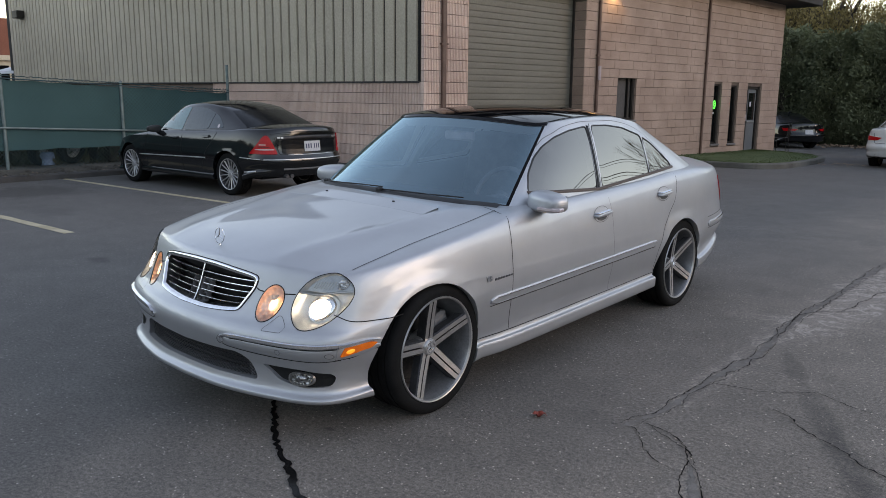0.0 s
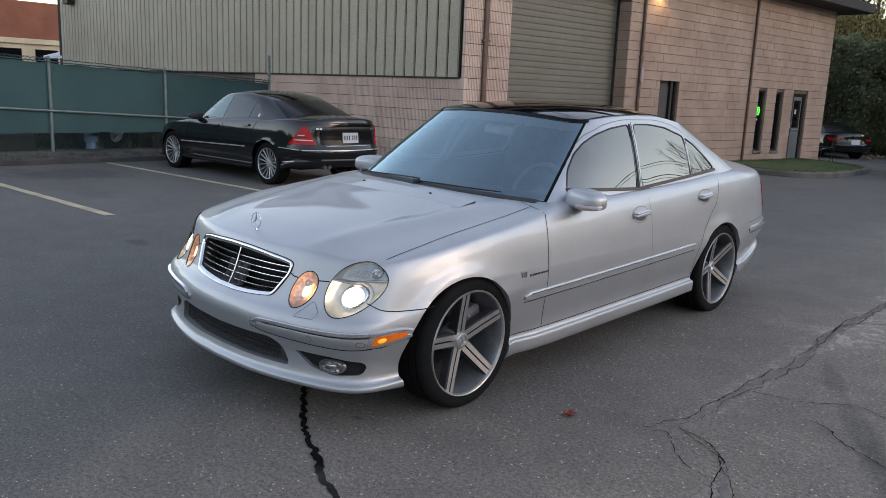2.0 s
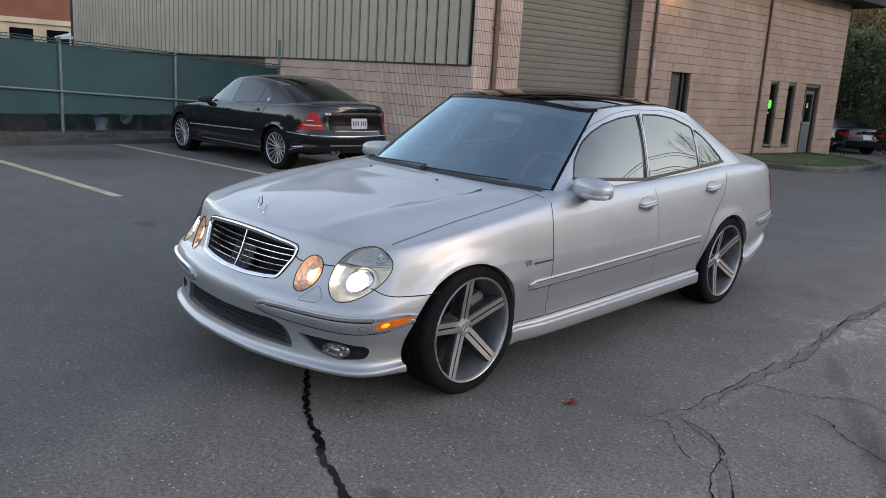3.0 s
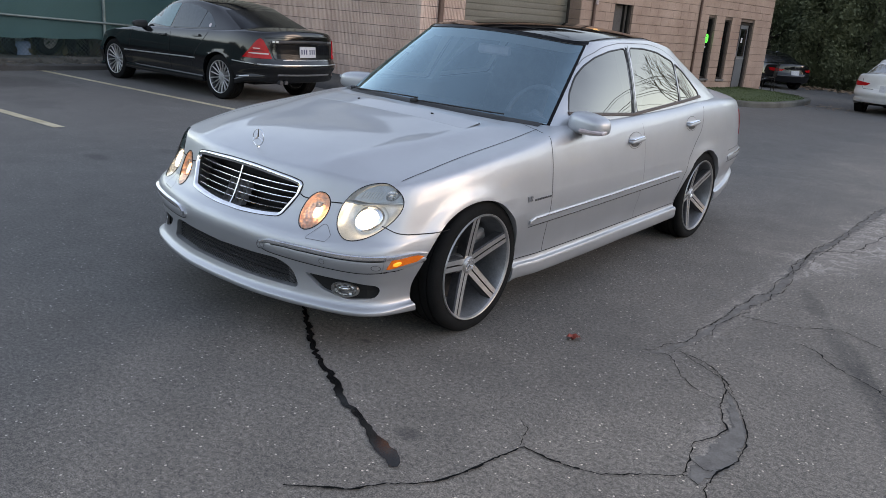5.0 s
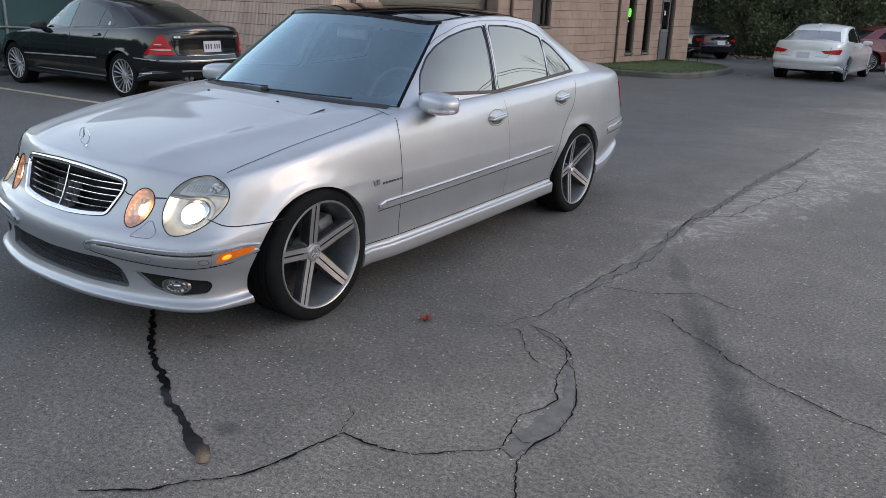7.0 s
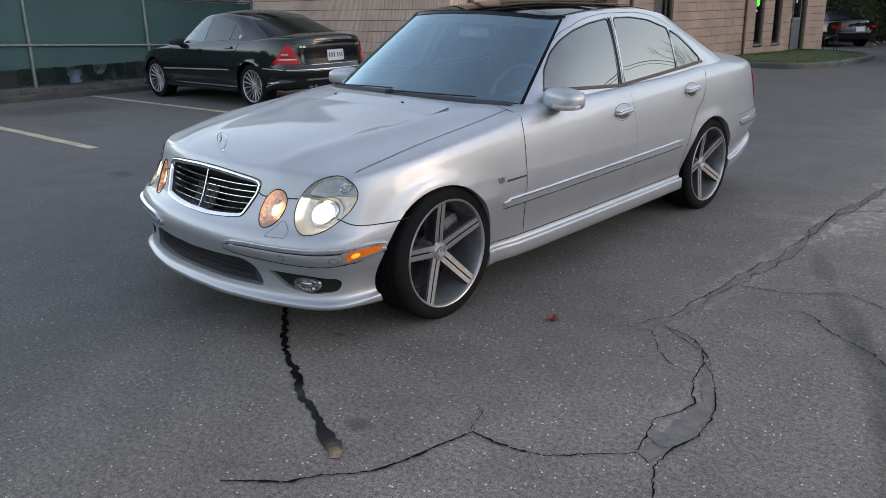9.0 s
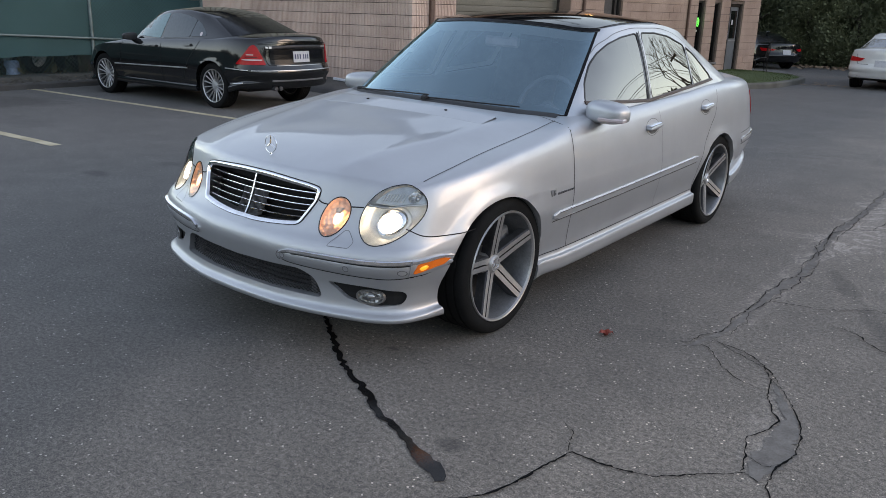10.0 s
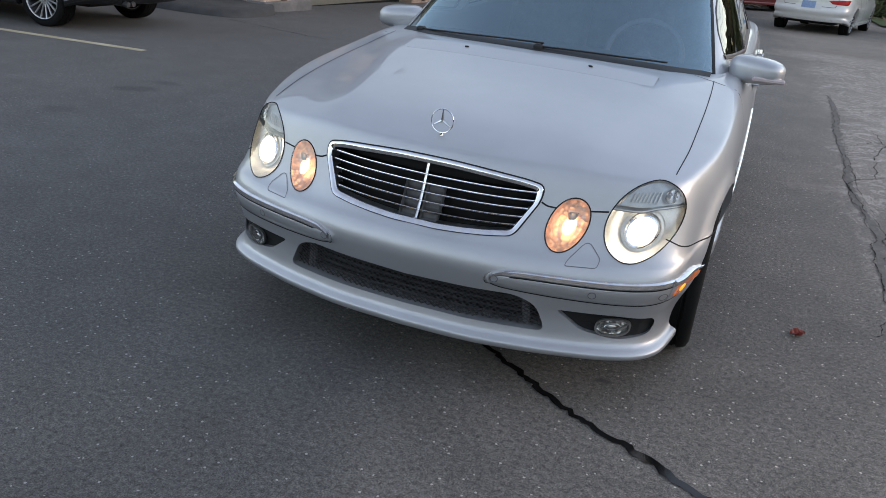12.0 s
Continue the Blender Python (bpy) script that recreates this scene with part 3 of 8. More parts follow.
CRACKS = thing("pavement_cracks", "thin branching dark cracks in the worn asphalt", "crack", kind="stuff")
for k, (line, wide) in enumerate([
        ([(1.26, -1.49), (1.42, -1.36), (1.53, -1.2), (1.58, -1.14), (1.63, -0.89), (1.66, -0.74), (1.87, -0.72), (1.95, -0.69), (2.06, -0.59), (2.17, -0.485)], 0.015),
        ([(1.66, -0.74), (1.62, -0.68), (1.6, -0.63), (1.54, -0.58)], 0.006),
        ([(2.16, -0.5), (2.12, -0.34), (2.09, -0.25), (2.13, -0.16), (2.15, -0.05), (2.1, 0.01), (2.05, 0.14), (2.03, 0.29), (1.96, 0.4), (1.81, 0.48), (1.7, 0.56)], 0.010),
        ([(2.37, -0.77), (2.25, -0.53), (2.24, -0.38), (2.27, -0.25), (2.23, -0.05), (2.17, 0.06), (2.08, 0.22), (2.03, 0.29)], 0.010),
        ([(1.56, 0.4), (1.62, 0.47), (1.68, 0.78), (1.68, 1.13), (1.68, 1.62), (1.72, 1.9), (1.65, 2.64), (1.64, 3.03), (1.66, 3.62), (1.66, 5.07), (1.71, 6.06), (1.7, 7.34)], 0.016),
        ([(1.66, 0.46), (1.70, 0.44), (1.82, 0.29), (2.02, 0.17)], 0.007),
        ([(1.71, 0.53), (1.74, 0.54), (1.92, 0.46), (2.03, 0.33), (2.06, 0.27)], 0.011),
        ([(2.17, -0.49), (2.22, -0.52), (2.26, -0.50)], 0.007),
        ([(2.26, -0.36), (2.20, -0.40), (2.14, -0.38)], 0.005),
        ([(1.72, 2.35), (1.64, 3.03), (1.75, 3.23), (2.0, 3.5)], 0.011),
        ([(1.72, 1.27), (1.96, 1.32), (2.21, 1.5), (2.38, 1.41), (2.65, 1.40)], 0.010),
        ([(2.1, 1.12), (2.32, 0.94), (2.51, 0.82), (2.79, 0.62), (3.0, 0.54), (3.5, 0.35)], 0.013),
        ([(1.86, 3.3), (1.92, 4.1), (2.05, 4.6), (2.0, 5.3)], 0.012),
        ([(1.75, 4.4), (1.95, 4.7), (2.25, 4.75)], 0.010),
        ([(-6.14, 6.7), (-5.3, 6.42), (-4.18, 6.06)], 0.03)]):
    wide *= 0.62 if len(line) < 12 else 0.34
    ribbon("crack", jagged(jagged(line, 0.09, 0.020, k + 90), 0.016, 0.006, k), [(0, wide * 0.5), (0.12, wide * 0.85), (0.25, wide * 0.5), (0.4, wide), (0.5, wide * 0.55), (0.68, wide * 0.95), (0.8, wide * 0.6), (1, wide * 0.4)], TAR, CRACKS, 0.0045 + 0.0002 * k, k, 0.9)
    if len(line) > 11:
        # silt that fills the broken strip, and the thinner crack along its other rim
        ribbon("crack_silt", jagged([(x + 0.025, y) for x, y in line], 0.03, 0.014, k + 50), [(0, 0.02), (0.2, 0.05), (0.45, 0.035), (0.7, 0.055), (1, 0.03)], SILT, CRACKS, 0.0018, k, 0.5)
        ribbon("crack", jagged(jagged([(x + 0.055 + 0.02 * math.sin(5 * y), y) for x, y in line], 0.08, 0.022, k + 70), 0.018, 0.006, k + 20), [(0, 0.001), (0.2, 0.004), (0.3, 0.0012), (0.45, 0.005), (0.6, 0.001), (0.8, 0.004), (1, 0.001)], TAR, CRACKS, 0.0062 + 0.0001 * k, k, 0.9)

ribbon("crack_silt", jagged([(2.05, 0.27), (2.11, 0.12), (2.18, 0.0), (2.19, -0.10), (2.20, -0.22), (2.20, -0.36), (2.20, -0.50)], 0.02, 0.008, 3), [(0, 0.01), (0.2, 0.03), (0.4, 0.05), (0.62, 0.10), (0.8, 0.115), (1, 0.03)], SILT, CRACKS, 0.0022, 4, 0.4)
streak = ribbon("fluid_streak", jagged([(-0.3, -0.1), (0.14, -0.42), (0.48, -0.68), (0.69, -0.81), (0.83, -0.87), (0.98, -0.97), (1.1, -1.01), (1.23, -1.07), (1.35, -1.12), (1.43, -1.17)], 0.022, 0.008, 5),
             [(0, 0.012), (0.3, 0.020), (0.5, 0.027), (0.6, 0.022), (0.72, 0.036), (0.8, 0.026), (0.88, 0.032), (0.96, 0.06), (1, 0.03)], WET, None, 0.004, 9, 0.32)
tagged(streak, "wet dark streak of fluid running out over the asphalt", "puddle", kind="stuff")


def painted_line(a, b, wide=0.1):
    d = (Vector(b) - Vector(a)).normalized()
    s = Vector((-d.y, d.x)) * wide / 2
    n = 40
    rnd = random.Random(int(a[1] * 100))
    rows = []
    for i in range(n + 1):
        p = Vector(a).lerp(Vector(b), i / n)
        k, q = 1 + rnd.uniform(-0.12, 0.05), 1 + rnd.uniform(-0.12, 0.05)
        rows.append([(p.x + s.x * k, p.y + s.y * k, 0.004), (p.x - s.x * q, p.y - s.y * q, 0.004)])
    v, f = grid_mesh(rows)
    ob = sheet("parking_line", v, [g[::-1] for g in f], LINE_PAINT)
    tagged(ob, "faded yellow parking bay line painted on the asphalt", "road marking", "parking bay lines", "structure")


painted_line((-10.7, 3.44), (-5.0, 3.69), 0.11)
painted_line((-10.7, 0.90), (-5.3, 1.05), 0.12)


def kerb_run(name, pts, wide, high, mat, label, back=0.0):
    """A kerb with a rounded nose along a plane line; the road lies to the right of the line."""
    prof = [(0, -0.05), (0, high * 0.75), (0.012, high * 0.92), (0.035, high), (wide - 0.03, high), (wide, high - 0.01), (wide, -0.05)]
    rows = []
    for i, (x, y) in enumerate(pts):
        a, b = Vector(pts[max(0, i - 1)]), Vector(pts[min(len(pts) - 1, i + 1)])
        d = (b - a).normalized()
        s = Vector((-d.y, d.x))
        rows.append([(x + s.x * o, y + s.y * o, ground_z(x, y) + h) for o, h in prof])
    v, f = grid_mesh(rows)
    n = len(prof)
    f += [tuple(range(n)), tuple(range(len(v) - 1, len(v) - n - 1, -1))]
    ob = sheet(name, v, f, mat)
    return tagged(ob, label, "kerb", kind="structure")


# kerb and dirt bed along the fence
fence_kerb = [(-10.75 + 0.03 * math.sin(i * 1.7), 8.2 - i * 0.9) for i in range(30)]
kerb_run("kerb_fence", [(x, y) for x, y in fence_kerb[::-1]], 0.24, 0.10, KERB_ASPHALT, "low dark asphalt kerb in front of the fence")


def dirt_bed():
    rnd = random.Random(3)
    xs, ys = [-10.98, -11.3, -11.6, -12.2, -13.5, -17.0], [8.15 - 0.6 * i for i in range(46)]
    rows = [[(x, y, 0.09 + 0.04 * noise.noise(Vector((x * 1.5, y * 1.5, 0))) + (0.03 if x < -11.1 else 0)) for x in xs] for y in ys]
    v, f = grid_mesh(rows)
    tagged(sheet("dirt_bed", v, f, DIRT, smooth=True), "bare brown dirt bed under the fence", "ground", kind="structure")


dirt_bed()

# raised asphalt berm at the building's corner
berm_edge = [(-10.7, 7.35), (-9.2, 7.15), (-8.0, 6.95), (-7.0, 6.8), (-6.35, 6.85), (-6.12, 7.1), (-6.1, 7.5), (-6.2, 7.95)]


def berm():
    edge = along(berm_edge, 40)
    rows = []
    for x, y in edge:
        t = (edge.index((x, y))) / 40
        bx, by = -10.7 + 4.35 * t, 8.12 + 0.28 * (1 - t)
        row = []
        for k, h in ((0, -0.02), (0.04, 0.06), (0.12, 0.10), (0.4, 0.12), (1, 0.13)):
            row.append((x + (bx - x) * k, y + (by - y) * k, ground_z(x, y) + h))
        rows.append(row)
    v, f = grid_mesh(rows)
    tagged(sheet("berm", v, f, KERB_ASPHALT, smooth=True), "low asphalt berm at the foot of the block wall", "kerb", kind="structure")


berm()

# grass island beside the building
ISLAND = along([(-5.4, 15.55), (-4.3, 15.75), (-3.4, 15.85), (-2.95, 16.3), (-2.75, 17.3), (-2.75, 18.8), (-2.9, 20.3), (-3.4, 21.4), (-4.3, 22.0), (-5.0, 22.2)], 60)


def grass_island():
    inner = []
    kerb_run("kerb_island", ISLAND, 0.16, 0.13, KERB_STONE, "dull worn concrete kerb round a grass island")
    for i, (x, y) in enumerate(ISLAND):
        a, b = Vector(ISLAND[max(0, i - 1)]), Vector(ISLAND[min(60, i + 1)])
        d = (b - a).normalized()
        inner.append((x - d.y * 0.15, y + d.x * 0.15))
    rows = []
    for x, y in inner:
        wx = -5.95 + 0.07 * (y - 15.5)
        rows.append([(x + (wx - x) * k, y + (min(max(y, 15.2), 23.5) - y) * k, ground_z(x, y) + 0.12 + 0.03 * math.sin(k * 3) * 0.5) for k in (0, 0.2, 0.4, 0.6, 0.8, 1.0)])
    v, f = grid_mesh(rows)
    tagged(sheet("lawn", v, f, GRASS, smooth=True), "short green lawn on the kerbed island", "lawn", kind="structure")
    rnd = random.Random(8)
    verts, faces = [], []
    for k in range(9000):
        i = rnd.randrange(60)
        row = rows[i]
        t = rnd.random() ** 0.8
        p = Vector(row[0]).lerp(Vector(row[-1]), t) + Vector((rnd.uniform(-0.05, 0.05), rnd.uniform(-0.12, 0.12), 0))
        h, w, a = rnd.uniform(0.012, 0.035), rnd.uniform(0.008, 0.016), rnd.uniform(0, math.tau)
        c, s = math.cos(a) * w, math.sin(a) * w
        lean = Vector((rnd.uniform(-0.03, 0.03), rnd.uniform(-0.03, 0.03), h))
        n = len(verts)
        verts += [p + Vector((c, s, 0)), p - Vector((c, s, 0)), p + lean]
        faces.append((n, n + 1, n + 2))
    tagged(sheet("grass", verts, faces, GRASS), "short green grass blades on the island", "grass", kind="stuff")


grass_island()


# ---- building ----
CORNER, AX, AY = Vector((-6.5, 8.1)), Vector((0.07, 1.0)).normalized(), Vector((-1.0, 0.07)).normalized()
HIGH = 4.35
HIGH_SOUTH = 5.6
COURSE, LONG = 0.2032, 0.4064


def frame_of(axis, out):
    """A pose whose x runs along a wall, y out of it and z up, at the building's corner."""
    return Matrix(((axis.x, out.x, 0, CORNER.x), (axis.y, out.y, 0, CORNER.y), (0, 0, 1, 0), (0, 0, 0, 1)))


EAST, SOUTH = frame_of(AX, Vector((AX.y, -AX.x))), frame_of(AY, Vector((-AX.x, -AX.y)))
building = thing("commercial_building", "tan split-block commercial building with olive ribbed metal siding", "building", kind="structure")


def block_mesh(long, ribs):
    """One split-face block, its face at y = 0, with upright ribs."""
    verts, faces = [], []
    prof = [(0.0005, -0.020)]
    if ribs:
        step = (long - 0.002) / ribs
        for i in range(ribs):
            x = 0.001 + i * step
            prof += [(x + step * 0.10, 0.0), (x + step * 0.58, 0.002), (x + step * 0.66, -0.011), (x + step * 0.97, -0.011)]
        prof += [(long - 0.0005, -0.020)]
    else:
        prof = [(0.001, -0.004), (0.003, 0.0), (long - 0.003, 0.0), (long - 0.001, -0.004)]
    prof = [(0.0005, -0.07)] + prof + [(long - 0.0005, -0.07)]
    n = len(prof)
    for z in (0.005, COURSE - 0.005):
        verts += [(x, y, z) for x, y in prof]
    faces = [(i + 1, i, n + i, n + i + 1) for i in range(n - 1)]
    faces += [tuple(range(n)), tuple(range(2 * n - 1, n - 1, -1))]
    mesh = bpy.data.meshes.new("block")
    mesh.from_pydata(verts, [], faces)
    mesh.materials.append(BLOCK_RIB_LIT if ribs else BLOCK)
    return mesh


def wall_blocks(m, x0, x1, z0, z1, holes, ribs, parent, single):
    """Courses of blocks over a stretch of wall, cut short at openings. The first ones become parts, the rest one mesh."""
    meshes, rest_v, rest_f, made = {}, [], [], 0
    rows = int(round((z1 - z0) / COURSE))
    for r in range(rows):
        z = z0 + r * COURSE
        spans = [(x0, x1)]
        for hx0, hx1, hz0, hz1 in holes:
            if hz0 < z + COURSE * 0.6 and hz1 > z + COURSE * 0.4:
                spans = [s for a, b in spans for s in (((a, min(b, hx0)), (max(a, hx1), b)) if hx0 < b and hx1 > a else ((a, b),)) if s[1] - s[0] > 0.03]
        for a, b in spans:
            x = a
            first = LONG / 2 if r % 2 else LONG
            while x < b - 0.02:
                wide = min(first, b - x)
                first = LONG
                key = round(wide, 3)
                if key not in meshes:
                    meshes[key] = block_mesh(key, max(0, round(ribs * key / LONG)))
                place = m @ Matrix.Translation((x, random.uniform(-0.002, 0.002), z))
                if made < single:
                    ob = new("block", meshes[key])
                    ob.parent, ob.matrix_basis = parent, place
                    made += 1
                else:
                    k = len(rest_v)
                    rest_v += [place @ v.co for v in meshes[key].vertices]
                    rest_f += [tuple(i + k for i in f.vertices) for f in meshes[key].polygons]
                x += wide
    if rest_v:
        tagged(sheet("block_field", rest_v, rest_f, BLOCK_RIB_LIT if ribs else BLOCK, parent), kind="stuff")


# openings in the east wall: along, along, low, high
GARAGE = (1.17, 4.98, -0.1, 3.66)
SIDE_WINDOW = (6.36, 7.2, 0.95, 2.0)
SLOTS = [(11.3, 11.78, 0.2, 1.87), (12.36, 12.84, 0.18, 1.85)]
OFFICE_DOOR = (13.46, 14.45, -0.14, 1.84)
END = 15.75


def wall_core(name, m, x0, x1, z0, z1, holes, deep=0.25):
    """The wall behind the blocks, with its openings cut through."""
    bm = boxed(x0, x1, -deep, -0.05, z0, z1)
    ob = part(name, bm, MORTAR, building)
    ob.matrix_basis = m
    cutters = []
    for a, b, c, d in holes:
        k = new("cutter", bpy.data.meshes.new("cutter"))
        kb = boxed(a, b, -deep - 0.2, 0.2, c, d)
        kb.to_mesh(k.data)
        kb.free()
        k.matrix_basis = m
        cutters.append(k)
    bpy.context.view_layer.update()
    if cutters:
        cut(ob, cutters)
    return ob


HOLES = [GARAGE, SIDE_WINDOW, *SLOTS, OFFICE_DOOR]
wall_core("wall_east", EAST, 0.06, END, -0.5, HIGH, HOLES)
wall_core("wall_south", SOUTH, 0.09, 22.0, -0.5, 1.70, [])
core = part("wall_upper", boxed(0.5, 22.0, -0.25, -0.08, 1.70, HIGH_SOUTH, 0), GROOVE_SHADE, building)
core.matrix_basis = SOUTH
core = part("wall_north", boxed(END - 0.25, END, -14, -0.25, -0.5, HIGH), MORTAR, building)
core.matrix_basis = EAST

# siding sheets, one rib each
def siding():
    w, low, high = 0.3048, 1.74, HIGH_SOUTH
    prof = [(0, -0.035), (0.022, -0.035), (0.034, 0.0), (0.15, 0.002), (w - 0.034, 0.0), (w - 0.022, -0.035), (w, -0.035)]
    v = [(x, y, z) for z in (low, high) for x, y in prof]
    n = len(prof)
    mesh = bpy.data.meshes.new("siding_panel")
    mesh.from_pydata(v, [], [(i + 1, i, n + i, n + i + 1) for i in range(n - 1)])
    mesh.materials.append(SIDING)
    for i in range(70):
        ob = new("siding_panel", mesh)
        ob.parent, ob.matrix_basis = building, SOUTH @ Matrix.Translation((0.17 + i * w, -0.005, 0))
    # a dark sheet just before the valley floors paints their shade
    ob = part("siding_groove", boxed(0.15, 21.6, -0.06, -0.036, 1.72, HIGH_SOUTH), GROOVE_SHADE, building)
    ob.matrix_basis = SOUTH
    ob = part("flashing", boxed(0.12, 21.6, -0.03, 0.02, 1.712, 1.745, 0.004), ROOF_DARK, building)
    ob.matrix_basis = SOUTH


siding()


def roller_door():
    x0, x1, z0, z1 = GARAGE
    door = part("roller_door", boxed(x0, x1, -0.40, -0.37, z0, z1), ROLLER, building, "closed olive-green roller shutter")
    door.matrix_basis = EAST
    step = 0.122
    prof = [(-0.366, 0.002), (-0.358, 0.008), (-0.356, 0.05), (-0.356, 0.08), (-0.358, step - 0.008), (-0.366, step - 0.001)]
    mesh = bpy.data.meshes.new("slat")
    n = len(prof)
    mesh.from_pydata([(x, y, z) for x in (x0, x1) for y, z in prof], [], [(i, i + 1, n + i + 1, n + i) for i in range(n - 1)])
    mesh.materials.append(ROLLER)
    for i in range(int((z1 - z0) / step)):
        ob = new("slat", mesh)
        ob.parent, ob.location = door, (0, 0, z0 + 0.05 + i * step)
    for a, b in ((x0, x0 + 0.035), (x1 - 0.035, x1)):
        # the right rail's dark colour paints the shadow line beside the door
        part("guide_rail", boxed(a, b, -0.36, -0.30, z0, z1, 0.005), RUST_AND_SHADE if a > x0 else ROLLER, door)
    part("bottom_seal", boxed(x0 + 0.035, x1 - 0.035, -0.38, -0.33, z0 + 0.0, z0 + 0.06, 0.01), RUBBER, door)
    # the reveals of the opening, in block
    for a, b in ((x0 - 0.03, x0 + 0.003), (x1 - 0.003, x1 + 0.03)):
        r = part("door_reveal", boxed(a, b, -0.4, -0.010, z0, z1), MORTAR, building)
        r.matrix_basis = EAST
        block = bpy.data.meshes.new("block")
        bm = boxed(a - 0.006, b + 0.006, -0.40, -0.008, 0.005, COURSE - 0.005, 0.003)
        bm.to_mesh(block)
        bm.free()
        block.materials.append(BLOCK)
        for k in range(int((z1 + 0.1) / COURSE)):
            ob = new("block", block)
            ob.parent, ob.location = r, (0, 0, -0.1016 + k * COURSE)


roller_door()


def framed_window(name, x0, x1, z0, z1, label, mullion=None, pane_mat=DARK_PANE, bar=0.05):
    win = part(name, boxed(x0, x1, -0.16, -0.145, z0, z1), pane_mat, building, label)
    win.matrix_basis = EAST
    for a, b, c, d in ((x0, x0 + bar, z0, z1), (x1 - bar, x1, z0, z1), (x0 + bar, x1 - bar, z0, z0 + bar), (x0 + bar, x1 - bar, z1 - bar, z1)):
        part("window_frame", boxed(a, b, -0.15, -0.09, c, d, 0.006), DARK_FRAME, win)
    if mullion:
        part("mullion", boxed(x0 + mullion - 0.03, x0 + mullion + 0.03, -0.15, -0.08, z0 + bar, z1 - bar, 0.005), DARK_FRAME, win)
    part("window_sill", boxed(x0 - 0.03, x1 + 0.03, -0.14, 0.03, z0 - 0.05, z0, 0.008), CONCRETE, win)
    return win


framed_window("window_side", *SIDE_WINDOW, "dark bronze-framed office window with a pale blind", mullion=0.62, pane_mat=REFLECTION_GLASS)
slot = framed_window("window_slot", *SLOTS[0], "narrow dark office window with a green neon sign")
ring = bmesh.new()
tube(ring, [(0.0, 0.07 * math.cos(a) * 1.0, 0.11 * math.sin(a)) for a in [i * math.tau / 20 for i in range(20)]], 0.014, 6, True)
tube(ring, [(0.0, -0.03, 0.05), (0.0, 0.03, 0.0), (0, -0.03, -0.05)], 0.012, 6)
neon = part("neon_tube", ring, NEON_GREEN, slot, "lit green neon sign ring")
neon.matrix_basis = Matrix.Translation((11.57, -0.10, 1.30)) @ pose(0, 0, 0, 0, 0, 90)
part("sign_plate", boxed(11.42, 11.64, -0.14, -0.13, 1.04, 1.09), PLATE, slot, "white bar under the neon sign")
slot2 = framed_window("window_slot", *SLOTS[1], "narrow dark office window with a small red lamp")
part("red_lamp", boxed(12.5, 12.6, -0.14, -0.125, 1.3, 1.34, 0.005), NEON_RED, slot2, "small red light")


def office_door():
    x0, x1, z0, z1 = OFFICE_DOOR
    back = part("door_office", boxed(x0, x1, -0.2, -0.18, z0, z1), DARK_FRAME, building, "grey office door in a dark frame, glazed above")
    back.matrix_basis = EAST
    for a, b, c, d in ((x0, x0 + 0.3, z0, z1), (x1 - 0.06, x1, z0, z1), (x0 + 0.3, x1 - 0.06, z1 - 0.08, z1)):
        part("door_frame", boxed(a, b, -0.18, -0.1, c, d, 0.006), DARK_FRAME, back)
    part("door_leaf", boxed(x0 + 0.31, x1 - 0.07, -0.17, -0.13, z0 + 0.02, z1 - 0.09, 0.006), DOOR_PAINT, back)
    part("door_pane", boxed(x0 + 0.4, x1 - 0.16, -0.128, -0.124, z0 + 0.98, z1 - 0.2), DARK_PANE, back)
    part("push_bar", boxed(x0 + 0.36, x1 - 0.12, -0.12, -0.10, z0 + 0.90, z0 + 0.94, 0.005), GALV, back)
    part("door_notice", boxed(x0 + 0.48, x0 + 0.58, -0.122, -0.119, z0 + 1.38, z0 + 1.52), PLATE, back)
    part("letter_box", boxed(x0 + 0.1, x0 + 0.2, -0.1, -0.07, z0 + 0.95, z0 + 1.15, 0.01), PALE_LENS, back)


office_door()


def downpipe(at, label, wide=0.085, low=-0.05, proud=0.06):
    bm = boxed(at - wide / 2, at + wide / 2, 0.005, proud, low, HIGH - 0.1, 0.012)
    pipe = part("downpipe", bm, BROWN_METAL, building, label)
    pipe.matrix_basis = EAST
    for z in (0.9, 2.4, 3.8):
        part("pipe_strap", boxed(at - wide / 2 - 0.03, at + wide / 2 + 0.03, 0.002, proud + 0.004, z, z + 0.03), BROWN_METAL, pipe)


downpipe(0.48, "brown square downpipe on the block pier", 0.11)
downpipe(5.46, "brown downpipe beside the roller door", 0.07)
downpipe(10.68, "brown downpipe on the long block wall", 0.07)
box_small = part("junction_box", boxed(5.42, 5.5, 0.06, 0.11, 1.86, 2.18, 0.01), PALE_LENS, building, "pale weathered junction box on the pipe")
box_small.matrix_basis = EAST

footing = part("footing", boxed(-0.08, 1.2, -0.3, 0.09, -0.3, 0.13, 0.02), CONCRETE, building, "concrete footing under the block pier")
footing.matrix_basis = EAST
eave = part("roof", boxed(-0.4, END + 1.0, -12.0, 0.75, HIGH, HIGH + 0.28, 0.02), ROOF_DARK, building, "dark overhanging flat roof edge")
eave.matrix_basis = EAST
fascia = part("roof_rear", boxed(0.0, 21.8, -6.0, 0.12, HIGH_SOUTH, HIGH_SOUTH + 0.28, 0.02), ROOF_DARK, building)
fascia.matrix_basis = SOUTH
lamp = part("wall_lamp", boxed(5.9, 6.15, 0.0, 0.16, 3.9, 4.08, 0.02), DARK_FRAME, building, "lit wall lamp over the block wall")
lamp.matrix_basis = EAST
part("lamp_glow", boxed(5.93, 6.12, 0.02, 0.15, 3.88, 3.899), WALL_LAMP, lamp)
